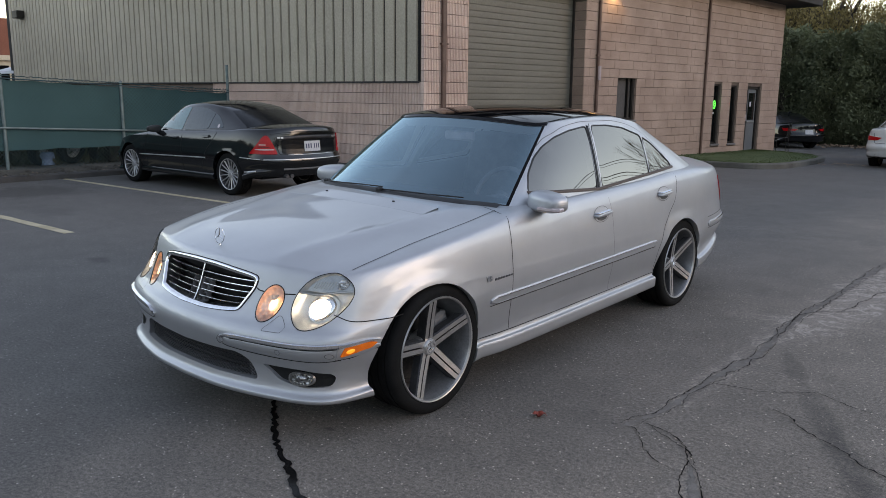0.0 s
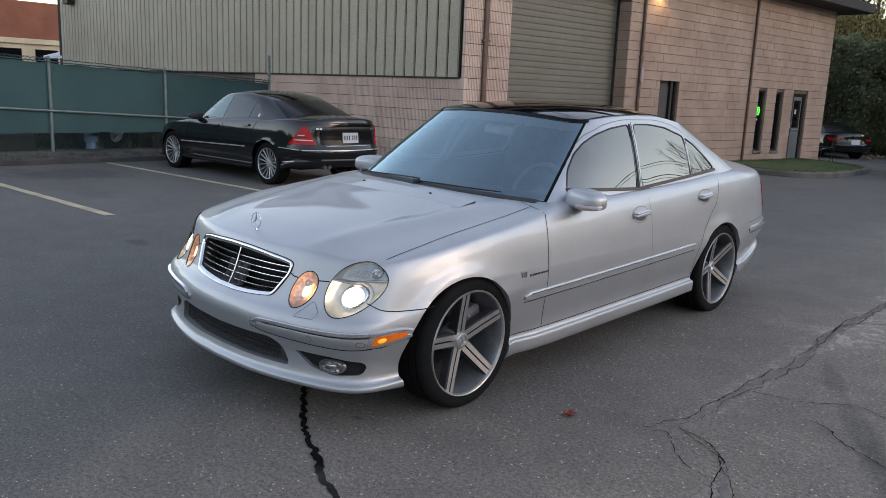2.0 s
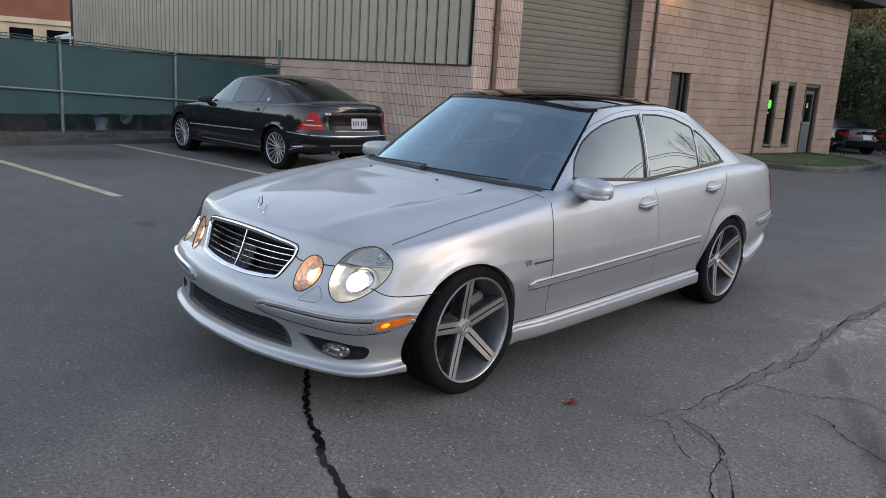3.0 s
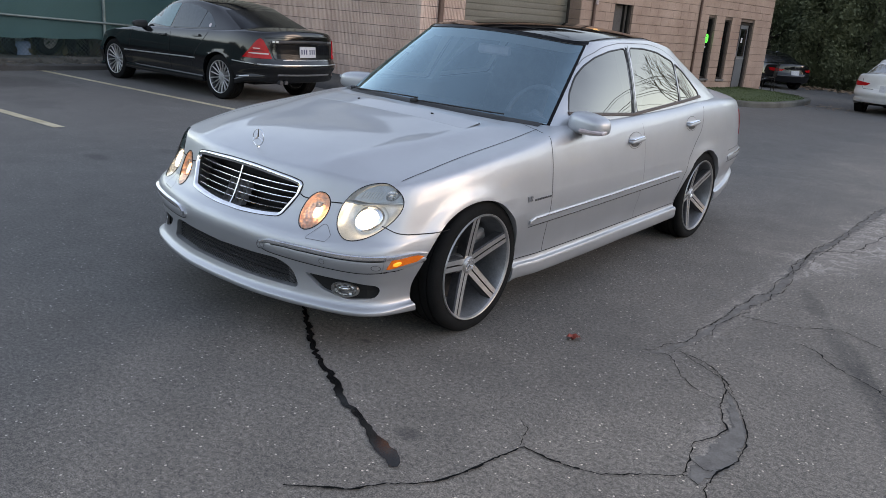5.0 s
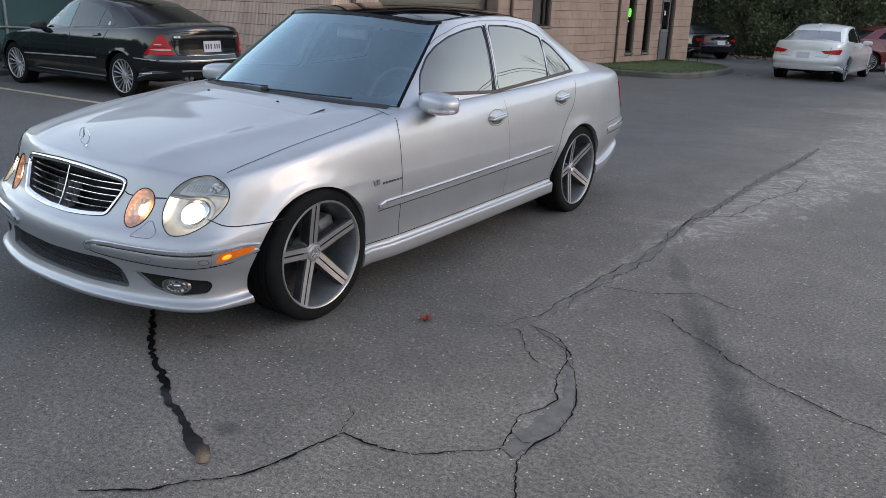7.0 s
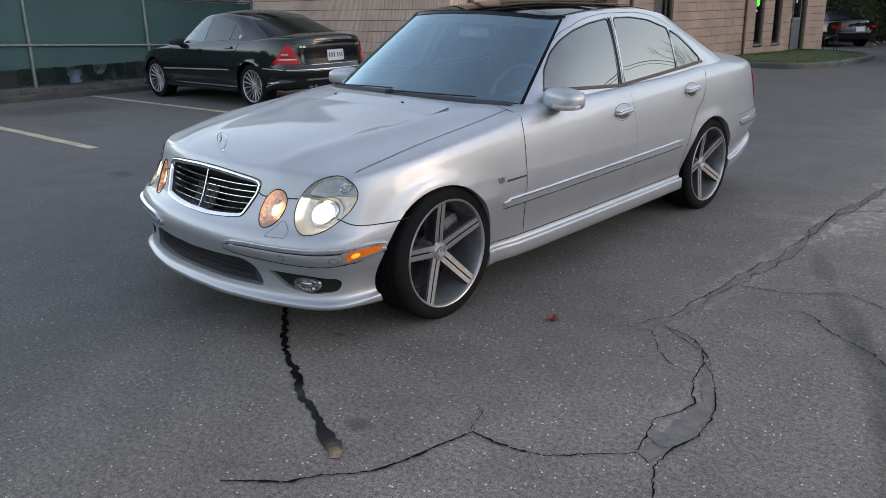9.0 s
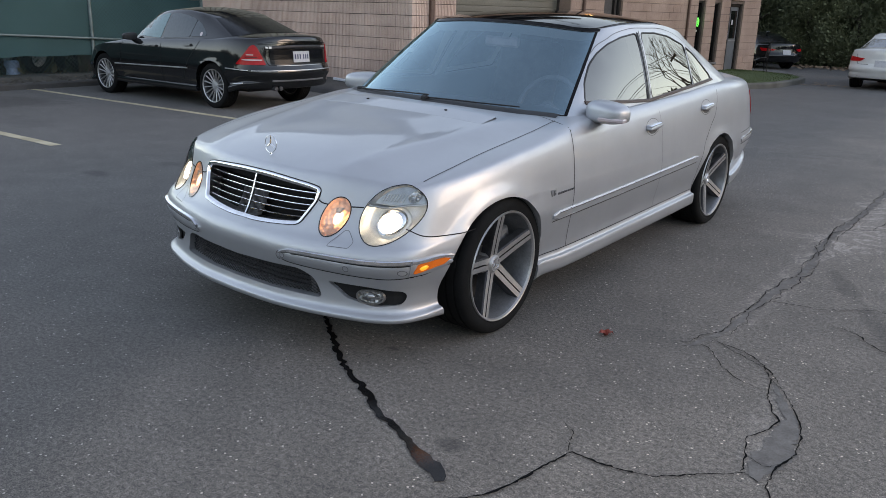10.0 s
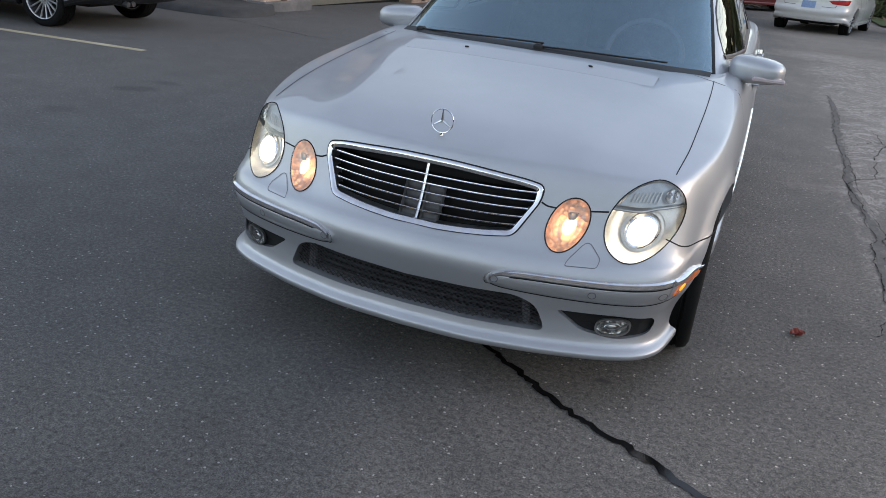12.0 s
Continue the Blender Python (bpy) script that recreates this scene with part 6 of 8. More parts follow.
    for x0, x1 in ((-0.62, 0.02), (0.0, 0.54)):
        bm = bmesh.new()
        pts = []
        for i in range(9):
            x = x0 + (x1 - x0) * i / 8
            y = spl(abs(x), [(0, 0.475), (0.3, 0.50), (0.55, 0.585), (0.70, 0.68)])
            pts.append((x, y, sh.top(x, y) + 0.012 + 0.002 * i))
        tube(bm, pts, 0.004, 6)
        box(bm, pts[0][0] - 0.02, pts[0][0] + 0.02, pts[0][1] - 0.02, pts[0][1] + 0.015, pts[0][2] - 0.02, pts[0][2] + 0.010, 0.006)
        part("wiper", bm, BLACK_PLASTIC, car)
    # grille: chrome surround, slats, upright, dark back
    gr = part("grille", laid([(x * 0.985, 0.62 + (z - 0.62) * 0.97) for x, z in grille], 0.06, face, -0.07), GAP, car, "black radiator grille with chrome slats", True)
    bm = bmesh.new()
    rings = [[bm.verts.new(face(x, z, h)) for x, z in [(o[0] + (i[0] - o[0]) * k, o[1] + (i[1] - o[1]) * k) for o, i in zip(grille, grille_in)]] for k, h in ((-0.02, -0.03), (0.0, 0.002), (0.12, 0.006), (0.5, 0.005), (0.85, 0.002), (1.0, -0.006))]
    for r0, r1 in zip(rings, rings[1:]):
        for k in range(len(r0)):
            j = (k + 1) % len(r0)
            bm.faces.new((r0[k], r0[j], r1[j], r1[k]))
    bmesh.ops.recalc_face_normals(bm, faces=bm.faces)
    part("grille_surround", bm, CHROME, gr, "chrome grille surround", True, 50)
    part("grille_gap", ring_tube([face(x, z, 0.0) for x, z in grille], 0.0032), GAP, gr)
    for k in range(5):
        z = 0.562 + 0.0268 * k
        half = spl(z, [(0.53, 0.25), (0.56, 0.311), (0.62, 0.341), (0.65, 0.357), (0.70, 0.358)])
        part("grille_slat", bead(face, [(half * (i - 12) / 12, z + (0.012 - 0.0015 * k) * ((i - 12) / 12) ** 2) for i in range(25)], 0.0048, -0.012, 0.035), CHROME, gr)
    part("grille_upright", bead(face, line((0, 0.536), (0, 0.706), 8), 0.008, -0.008, 0.03), CHROME, gr)
    for x0, x1 in ((-0.066, -0.008), (0.008, 0.066)):
        part("sensor_panel", laid(rounded([(x0, 0.535), (x1, 0.535), (x1, 0.640), (x0, 0.640)], 0.004, 2), 0.05, face, -0.04, 0.01), SENSOR_GREY, gr, "grey sensor panel behind the slats")
    # hood ornament: a ring with three arms on a small foot
    bm = bmesh.new()
    c = Vector((0, -0.606, 0.826))
    tube(bm, [c + Vector((0.038 * math.cos(a), 0.004 * math.sin(a), 0.038 * math.sin(a))) for a in [k * math.tau / 32 for k in range(32)]], 0.002, 8, True)
    for k in range(3):
        a = math.pi / 2 + k * math.tau / 3
        tube(bm, [c, c + Vector((0.037 * math.cos(a), 0, 0.037 * math.sin(a)))], [0.006, 0.002], 6)
    tube(bm, [c + Vector((0, 0, -0.038)), c + Vector((0, 0.002, -0.048)), c + Vector((0, 0.004, -0.062))], [0.004, 0.007, 0.015], 10)
    part("hood_ornament", bm, CHROME, hood, "upright chrome hood ornament", True, 40)
    # lower intake mesh
    part("intake_back", laid([(x * 0.99, 0.305 + (z - 0.305) * 0.98) for x, z in intake], 0.06, face, -0.10), GAP, bumper)
    bm = bmesh.new()
    for s in (1, -1):
        for i in range(-46, 47):
            x0 = i * 0.022
            pts = []
            for j in range(9):
                z = 0.246 + 0.128 * j / 8
                x = x0 + s * (z - 0.305) * 1.6
                lim = spl(z, [(0.243, 0.30), (0.256, 0.455), (0.345, 0.425), (0.362, 0.39), (0.374, 0.34)])
                low = 0.243 + 0.013 * (abs(x) / 0.466) ** 2
                high = 0.364 + 0.010 * min(1, abs(x) / 0.36) ** 2
                if abs(x) < lim and low < z < high:
                    pts.append(face(x, z, -0.025))
            if len(pts) > 1:
                tube(bm, pts, 0.0016, 4)
    tagged(part("intake_mesh", bm, MESH_GREY, bumper), "black diamond mesh across the lower intake", kind="stuff")
    for i in range(5):
        part("cooler_fin", tubed([face(x, 0.262 + 0.021 * i, -0.07) for x in [-0.40 + 0.1 * k for k in range(9)]], 0.006, 5), RIM_DARK, bumper)
    for sx in (1, -1):
        part("cooler_end", tubed([face(0.395 * sx, 0.25, -0.05), face(0.385 * sx, 0.35, -0.05)], 0.014, 6), SENSOR_GREY, bumper)
    # bumper strips with chrome, sensors and side markers
    for sx in (1, -1):
        place = side_l if sx > 0 else side_r
        low_z = [(0.27, 0.408), (0.32, 0.396), (0.45, 0.389), (0.6, 0.384), (0.72, 0.383), (0.81, 0.390)]
        top_z = [(0.27, 0.428), (0.29, 0.447), (0.33, 0.460), (0.42, 0.464), (0.6, 0.463), (0.81, 0.467)]
        tip = [(0.274, 0.436), (0.266, 0.419), (0.274, 0.403)]
        xs = [0.285 + 0.535 * i / 36 for i in range(37)]
        upper, lower = [(x, spl(x, top_z)) for x in xs], [(x, spl(x, low_z)) for x in xs]
        bm = bmesh.new()
        rows = [[bm.verts.new(face(x * sx, zl + (zu - zl) * k, h)) for (x, zu), (_, zl) in zip(upper, lower)] for k, h in ((0, -0.002), (0.06, 0.0045), (0.3, 0.007), (0.6, 0.008), (0.64, 0.006))]
        for r0, r1 in zip(rows, rows[1:]):
            for k in range(len(r0) - 1):
                bm.faces.new((r0[k], r0[k + 1], r1[k + 1], r1[k]))
        bmesh.ops.recalc_face_normals(bm, faces=bm.faces)
        st = part("bumper_strip", bm, SILVER, bumper, "silver bumper strip with chrome edge", True, 50)
        part("chrome_edge", bead(face, [(a * sx, b - 0.011) for a, b in upper], [(0, 0.008), (0.1, 0.018), (1, 0.022)], 0.014), CHROME, st, "", True, 40)
        part("strip_seam", seam(face, [(a * sx, b - 0.003) for a, b in lower], 0.004, 0.0015), GAP, st)
        part("strip_seam", seam(face, [(a * sx, b - 0.024) for a, b in upper[4:]], 0.004, 0.009), GAP, st)
        end = [(a * sx, b) for a, b in along([upper[0]] + tip + [lower[0]], 12)]
        part("strip_end", laid(end[::sx], 0.01, face, 0.006, 0.008), SILVER, st, "", True)
        part("chrome_tip", bead(face, end[:8], 0.004, 0.008), CHROME, st, "", True, 40)
        part("strip_seam", seam(face, end, 0.003, 0.007), GAP, st)
        wrap = [(-0.585 + 0.20 * i / 14, 0.427 + 0.006 * i / 14) for i in range(15)]
        sd = part("bumper_strip", bead(place, wrap, [(0, 0.074), (0.55, 0.066), (1, 0.012)], 0.007), SILVER, bumper, "", True, 40)
        part("chrome_edge", bead(place, [(a, 0.455 + 0.008 * fade(a, -0.585, -0.45)) for a, b in wrap], [(0, 0.022), (0.7, 0.016), (1, 0.005)], 0.014), CHROME, sd, "", True, 40)
        part("strip_seam", seam(place, [(a, b - 0.037 + 0.026 * fade(a, -0.52, -0.39)) for a, b in wrap], 0.004, 0.003), GAP, sd)
        mk = rounded([(-0.572, 0.404), (-0.557, 0.446), (-0.43, 0.456), (-0.402, 0.452), (-0.43, 0.428)], 0.007, 3)
        part("side_marker", laid(mk, 0.03, place, 0.0115, 0.006), AMBER, bumper, "lit amber side marker", True, 50)
        part("marker_bulb", laid(oval(-0.53, 0.428, 0.02, 0.010, 10, 16), 0.03, place, 0.013, 0.003), AMBER_HOT, bumper, "glowing bulb behind the amber lens", True)
        for x, z in ((0.298, 0.424), (0.590, 0.412), (0.790, 0.412)):
            sn = part("parking_sensor", laid(oval(x * sx, z, 0.010, 0.010, 0, 16), 0.02, face, 0.0105, 0.006), SILVER, bumper, "", True, 40)
            rg = oval(x * sx, z, 0.0115, 0.0115, 0, 16)
            part("sensor_ring", seam(face, rg + rg[:1], 0.0025, 0.0098), SEAM_SOFT, sn)
        # fog lamp in its dark recess
        fp = [(x * sx, z) for x, z in fog][::sx]
        part("fog_recess", laid([(0.64 * sx + (x - 0.64 * sx) * 0.995, 0.295 + (z - 0.295) * 0.99) for x, z in fp], 0.04, face, -0.018), GAP, bumper)
        fl = part("fog_lamp", laid(oval(0.662 * sx, 0.291, 0.052, 0.031, 0, 28, 2.5), 0.02, face, -0.012, 0.01), FACETS, bumper, "clear-glass fog lamp", True, 50)
        part("fog_bulb", laid(oval(0.66 * sx, 0.290, 0.024, 0.016, 10, 16), 0.02, face, -0.002, 0.006), CHROME, fl, "", True)
        fo = oval(0.662 * sx, 0.291, 0.050, 0.029, 0, 28, 2.5)
        part("fog_rim", bead(face, fo + fo[:2], 0.005, 0.0, 0.012), SATIN, fl)
        part("fog_glass", laid(oval(0.662 * sx, 0.291, 0.052, 0.031, 0, 28, 2.5), 0.02, face, 0.004), CLEAR, fl, "", True)
    # headlamps and turn signals
    for sx in (1, -1):
        hp = head if sx > 0 else flip(head)
        cx, cz = 0.684 * sx, 0.628

        def bowl(k):
            return [(cx + (x - cx) * k, cz + (z - cz) * k) for x, z in hp]
        bm = bmesh.new()
        rings = [[bm.verts.new(face(x, z, h)) for x, z in bowl(k)] for k, h in ((0.995, -0.003), (0.975, -0.012), (0.93, -0.03), (0.84, -0.045), (0.6, -0.055), (0.3, -0.058))]
        for r0, r1 in zip(rings, rings[1:]):
            for k in range(len(r0)):
                j = (k + 1) % len(r0)
                bm.faces.new((r0[k], r0[j], r1[j], r1[k]))
        bm.faces.new(rings[-1])
        bmesh.ops.recalc_face_normals(bm, faces=bm.faces)
        lamp_ob = part("headlight", bm, REFLECTOR, car, "oval headlamp, lit low beam behind clear glass", True, 60)
        part("lamp_gap", ring_tube([face(x, z, 0.0) for x, z in hp], 0.0022), GAP, lamp_ob)
        part("lamp_cover", laid(hp, 0.03, face, 0.004), CLEAR, lamp_ob, "", True)
        ox, oz = 0.682 * sx, 0.593
        for nm, r, h, mt in (("projector_shroud", 0.062, -0.042, REFLECTOR), ("projector_ring", 0.053, -0.030, CHROME), ("projector_lens", 0.041, -0.018, LAMP_ON)):
            bm = bmesh.new()
            rings = [[bm.verts.new(face(x, z, -0.05) * (1 - k) + face(x, z, h) * k) for x, z in oval(ox, oz, r * q, r * q, 0, 32)] for q, k in ((1, 0), (1, 0.8), (0.94, 1), (0.6, 1.15), (0.2, 1.2))]
            for r0, r1 in zip(rings, rings[1:]):
                for k in range(len(r0)):
                    j = (k + 1) % len(r0)
                    bm.faces.new((r0[k], r0[j], r1[j], r1[k]))
            bm.faces.new(rings[-1])
            bmesh.ops.recalc_face_normals(bm, faces=bm.faces)
            part(nm, bm, mt, lamp_ob, "bright low-beam lens" if mt is LAMP_ON else "", True, 50)
        # the upper chamber: a shelf, a ribbed reflector and the high-beam bowl
        part("lamp_shelf", bead(face, along([(0.588 * sx, 0.656), (0.66 * sx, 0.653), (0.72 * sx, 0.665), (0.785 * sx, 0.672)], 14), 0.006, -0.010, 0.04), SATIN, lamp_ob)
        part("upper_reflector", laid([(x, max(z, 0.662)) for x, z in bowl(0.9) if z > 0.655], 0.02, face, -0.030), PALE_CHAMBER, lamp_ob, "", True)
        for k in range(8):
            x = (0.632 + 0.0105 * k) * sx
            part("lamp_rib", tubed([face(x, 0.676, -0.022), face(x + 0.008 * sx, 0.703 + 0.001 * k, -0.022)], 0.0022, 5), REFLECTOR, lamp_ob)
        part("high_beam", laid(oval(0.745 * sx, 0.700, 0.020, 0.022, 0, 20), 0.02, face, -0.012, 0.012), FACETS, lamp_ob, "clear round high-beam bowl", True, 50)
        tp = turn if sx > 0 else flip(turn)
        tx, tz = 0.469 * sx, 0.598
        bm = bmesh.new()
        rings = [[bm.verts.new(face(tx + (x - tx) * k, tz + (z - tz) * k, h)) for x, z in tp] for k, h in ((0.99, -0.003), (0.95, -0.012), (0.85, -0.024), (0.6, -0.036), (0.25, -0.042))]
        for r0, r1 in zip(rings, rings[1:]):
            for k in range(len(r0)):
                j = (k + 1) % len(r0)
                bm.faces.new((r0[k], r0[j], r1[j], r1[k]))
        bm.faces.new(rings[-1])
        bmesh.ops.recalc_face_normals(bm, faces=bm.faces)
        ts = part("turn_signal", bm, AMBER_FACETS, car, "oval turn signal glowing warm orange", True)
        part("lamp_gap", ring_tube([face(x, z, 0.0) for x, z in tp], 0.0024), GAP, ts)
        part("lamp_cover", laid(tp, 0.03, face, 0.004), CLEAR, ts, "", True)
        part("bulb", laid(oval(0.472 * sx, 0.590, 0.019, 0.028, -14, 20), 0.02, face, -0.018, 0.02), LAMP_WARM, ts, "lit orange bulb", True, 50)
        part("bulb_shield", laid(rounded([(0.462 * sx, 0.63), (0.494 * sx, 0.632), (0.486 * sx, 0.612), (0.466 * sx, 0.61)][::-sx], 0.005, 3), 0.02, face, -0.012, 0.004), REFLECTOR, ts, "", True)
    # wheels, mirrors, tail lamps, exhausts, plate
    for cy, out, rot in ((-0.010, 0.772, 8), (2.695, 0.772, 20)):
        for sx in (1, -1):
            wheel(car, (out * sx, cy, 0.322 if sx > 0 else 0.290), sx, turn=rot)
    for sx in (1, -1):
        mir = door_mirror(car, (0.902 if sx > 0 else -0.835, 0.885, 0.945), sx, SILVER)
        sig = bmesh.new()
        box(sig, -0.03, 0.108, -0.1125, -0.05, -0.032, -0.011, 0.006)
        bmesh.ops.rotate(sig, matrix=Euler((0, 0, radians(8))).to_matrix(), verts=sig.verts)
        bmesh.ops.scale(sig, vec=(sx, 1, 1), verts=sig.verts)
        bmesh.ops.recalc_face_normals(sig, faces=sig.faces)
        if sx > 0:
            part("mirror_signal", sig, PALE_LENS, mir, "clear signal lens")
        else:
            sig.free()
        part("mirror_glass", boxed(-0.085, 0.085, 0.030, 0.034, -0.036, 0.044, 0.002), CHROME, mir)
        place = onto_side(tree, sx)
        part("tail_lamp", laid(rounded([(3.46, 0.905), (3.70, 0.90), (3.72, 0.70), (3.56, 0.695), (3.48, 0.78)], 0.03, 3), 0.05, place, 0.006, 0.006), RED_LENS, car, "red tail lamp", True, 50)
        rear = onto_front(tree, -1)
        part("tail_lamp_inner", laid(rounded([(0.52 * sx, 0.89), (0.79 * sx, 0.88), (0.80 * sx, 0.70), (0.60 * sx, 0.70)][::sx], 0.03, 3), 0.05, rear, 0.006, 0.006), RED_LENS, car, "", True, 50)
    rear = onto_front(tree, -1)
    part("rear_plate", laid([(-0.15, 0.70), (0.15, 0.70), (0.15, 0.85), (-0.15, 0.85)], 0.1, rear, 0.008, 0.006), PLATE, car)
    # underside
    part("underbody", boxed(-0.58, 0.58, -0.62, 3.6, 0.17, 0.30, 0.03), BLACK_PLASTIC, car)
    # interior
    part("cabin_floor", boxed(-0.70, 0.70, 0.5, 3.0, 0.50, 0.54), TRIM_IN, car)
    bm = bmesh.new()
    rows = []
    for j, (dy, z) in enumerate(((0.0, 0.90), (0.12, 0.935), (0.30, 0.945), (0.42, 0.925), (0.47, 0.86), (0.47, 0.6))):
        rows.append([bm.verts.new((x, 0.55 + dy + 0.10 * (abs(x) / 0.7) ** 2 * (1 if j < 3 else 0.3), z - 0.03 * (abs(x) / 0.7) ** 2)) for x in [-0.70 + 0.1 * i for i in range(15)]])
    for r0, r1 in zip(rows, rows[1:]):
        for i in range(14):
            bm.faces.new((r0[i], r0[i + 1], r1[i + 1], r1[i]))
    bmesh.ops.recalc_face_normals(bm, faces=bm.faces)
    part("dashboard", bm, TRIM_IN, car, "", True, 50)
    bm = bmesh.new()
    c = Vector((0.36, 1.16, 0.90))
    tilt = Euler((radians(62), 0, 0)).to_matrix()
    tube(bm, [c + tilt @ Vector((0.185 * math.cos(a), 0.185 * math.sin(a), 0)) for a in [k * math.tau / 36 for k in range(36)]], 0.015, 8, True)
    for a in (-0.3, math.pi + 0.3, -math.pi / 2):
        tube(bm, [c, c + tilt @ Vector((0.18 * math.cos(a), 0.18 * math.sin(a), 0))], 0.018, 6)
    tube(bm, [c, c + tilt @ Vector((0, 0, -0.25))], 0.04, 8)
    part("steering_wheel", bm, SEAT, car, "", True)
    for x, y, w in ((0.36, 1.75, 0.25), (-0.36, 1.75, 0.25), (0.0, 2.25, 0.62)):
        st = part("seat", boxed(x - w, x + w, y - 0.30, y + 0.22, 0.52, 0.70, 0.06, None, 3), SEAT, car, "", True, 60)
        bk = boxed(x - w, x + w, -0.07, 0.07, 0.0, 0.62, 0.06, None, 3)
        bmesh.ops.transform(bk, matrix=Matrix.Translation((0, y + 0.22, 0.62)) @ pose(0, 0, 0, -16, 0, 0), verts=bk.verts)
        part("seat_back", bk, SEAT, st, "", True, 60)
        for hx in ((x,) if w < 0.5 else (-0.36, 0.36)):
            hr = boxed(hx - 0.13, hx + 0.13, y + 0.38, y + 0.47, 1.165, 1.31, 0.04, None, 3)
            part("headrest", hr, SEAT, st, "", True, 60)
            for o in (-0.06, 0.06):
                part("headrest_post", tubed([(hx + o, y + 0.40, 1.08), (hx + o, y + 0.42, 1.19)], 0.006, 6), CHROME, st)
    mir = part("rear_view_mirror", boxed(-0.125, 0.125, 1.18, 1.205, 1.215, 1.275, 0.012), PALE_LENS, car)
    part("mirror_mount", boxed(-0.10, 0.10, 1.17, 1.27, 1.315, 1.35, 0.01), SENSOR_GREY, mir)
    return car


silver_saloon()


def parked_car(name, label, shape, mat, at, turn, wheel_style="many", tail="plain", rim_r=0.225, plate=PLATE, group=""):
    """A parked saloon seen from some way off: skin, glass, lamps, trims and wheels."""
    car = thing(name, label, "car", group)
    nose, base, tail_k, wide, high, _ = shape.k
    wb = 2.854 * base

    def Y(y):
        return shape.out(0, y, 0)[1]

    ob = from_mesh("body", shape.body(60, 2), mat)
    tree = bvh_of(ob)
    cut(ob, arches(shape, 0.007))
    ob.name, ob.parent = "body", car
    ob.data.polygons.foreach_set("use_smooth", [True] * len(ob.data.polygons))
    ob.data.set_sharp_from_angle(angle=radians(42))
    cab = part("cabin_frame", shape.cabin(48, 8), mat, car, "", True, 60)
    cab_tree = bvh_of(cab)
    for nm, s0, s1, v0, v1 in (("windshield", 0, 0.33, 0.06, 0.94), ("rear_window", 0.84, 1.0, 0.07, 0.93)):
        v, f = grid_mesh(shape.glass(s0, s1, v0, v1, 16, 6, 0.004))
        sheet(nm, v, f, SKY_PANE if mat is WHITE_PAINT else BLACK_REAR, car, "", True)

    def P(pts):
        return [shape.out(0, a, b)[1:] for a, b in pts]
    rear, front = onto_front(tree, -1), onto_front(tree)
    for sx in (1, -1):
        place, glassy = onto_side(tree, sx), onto_side(cab_tree, sx)
        for nm, w in zip(("front_side_window", "rear_side_window", "quarter_window"), side_window_outlines()):
            part(nm, laid(rounded(P(w), 0.03, 3), 0.1, glassy, 0.004, 0.004), (BLUE_VIEW_PANE if nm == "front_side_window" else GREY_VIEW_PANE) if tail == "chrome" else DARK_PANE if nm == "front_side_window" else BLACK_REAR, car, "", True, 50)
        for pts in (along(P([(0.565, 0.335), (0.543, 0.7), (0.60, 0.925)]), 16), line(*P([(1.668, 0.335), (1.632, 0.94)]), 10), along(P([(2.2, 0.40), (2.36, 0.70), (2.46, 0.80), (2.60, 0.985)]), 16)):
            part("door_seam", seam(place, pts, 0.008, 0.002), GAP, car)
        strip = P([(0.37 + 1.95 * i / 20, 0.505 + 0.022 * (0.37 + 1.95 * i / 20)) for i in range(21)])
        if tail == "chrome":
            part("rub_strip", bead(place, strip, 0.018, 0.010), RIM_SILVER, car, "chrome side strip")
            part("bumper_strip", bead(place, P([(3.2 + 0.4 * i / 8, 0.605 - 0.002 * i) for i in range(9)]), 0.013, 0.010), RIM_SILVER, car)
            part("bumper_reflector", bead(place, P([(3.26 + 0.24 * i / 6, 0.385 + 0.004 * i) for i in range(7)]), 0.022, 0.010), SATIN, car)
            part("window_sticker", laid(oval(*P([(2.53, 1.05)])[0], 0.026, 0.030, 0, 14), 0.03, glassy, 0.007), PALE_LENS, car)
        for hy, hz in ((1.455, 0.829), (2.316, 0.881)):
            a, b = P([(hy, hz)])[0]
            part("door_handle", bead(place, line((a - 0.08, b), (a + 0.08, b + 0.01), 6), 0.03, 0.03), mat, car)
        mir = door_mirror(car, shape.out(0.90 * sx, 0.87, 0.95), sx, BLACK_PLASTIC if tail == "chrome" else mat, 0.95)
        # tail lamps wrap round the corner
        if tail == "chrome":
            bend = onto_corner(tree, 0.775 * wide * sx, Y(3.65))
            lens = rounded([(u, z * high) for u, z in ((-0.225, 0.668), (0.20, 0.668), (0.145, 0.79), (0.075, 0.92), (0.03, 0.948), (-0.02, 0.92), (-0.12, 0.79))], 0.02, 3)
            tl = part("tail_lamp", laid(lens, 0.025, bend, 0.012, 0.012), RED_LENS, car, "triangular red tail lamp", True, 50)
            part("pale_band", bead(bend, [(-0.13 + 0.28 * i / 10, 0.735 * high) for i in range(11)], [(0, 0.012), (0.3, 0.028), (1, 0.022)], 0.0145), PALE_LENS, tl)
            part("pale_band", bead(bend, [(-0.07 + 0.10 * i / 6, 0.805 * high) for i in range(7)], 0.018, 0.0145), PALE_LENS, tl)
            part("lens_shadow_band", bead(bend, [(-0.085 + 0.17 * i / 10, 0.772 * high) for i in range(11)], 0.016, 0.0145), DARK_RED, tl)
        else:
            side_pts, back_pts = [(3.45, 0.84), (3.72, 0.83), (3.72, 0.735), (3.55, 0.735)], [(0.40, 0.80), (0.80, 0.84), (0.80, 0.72), (0.50, 0.735)]
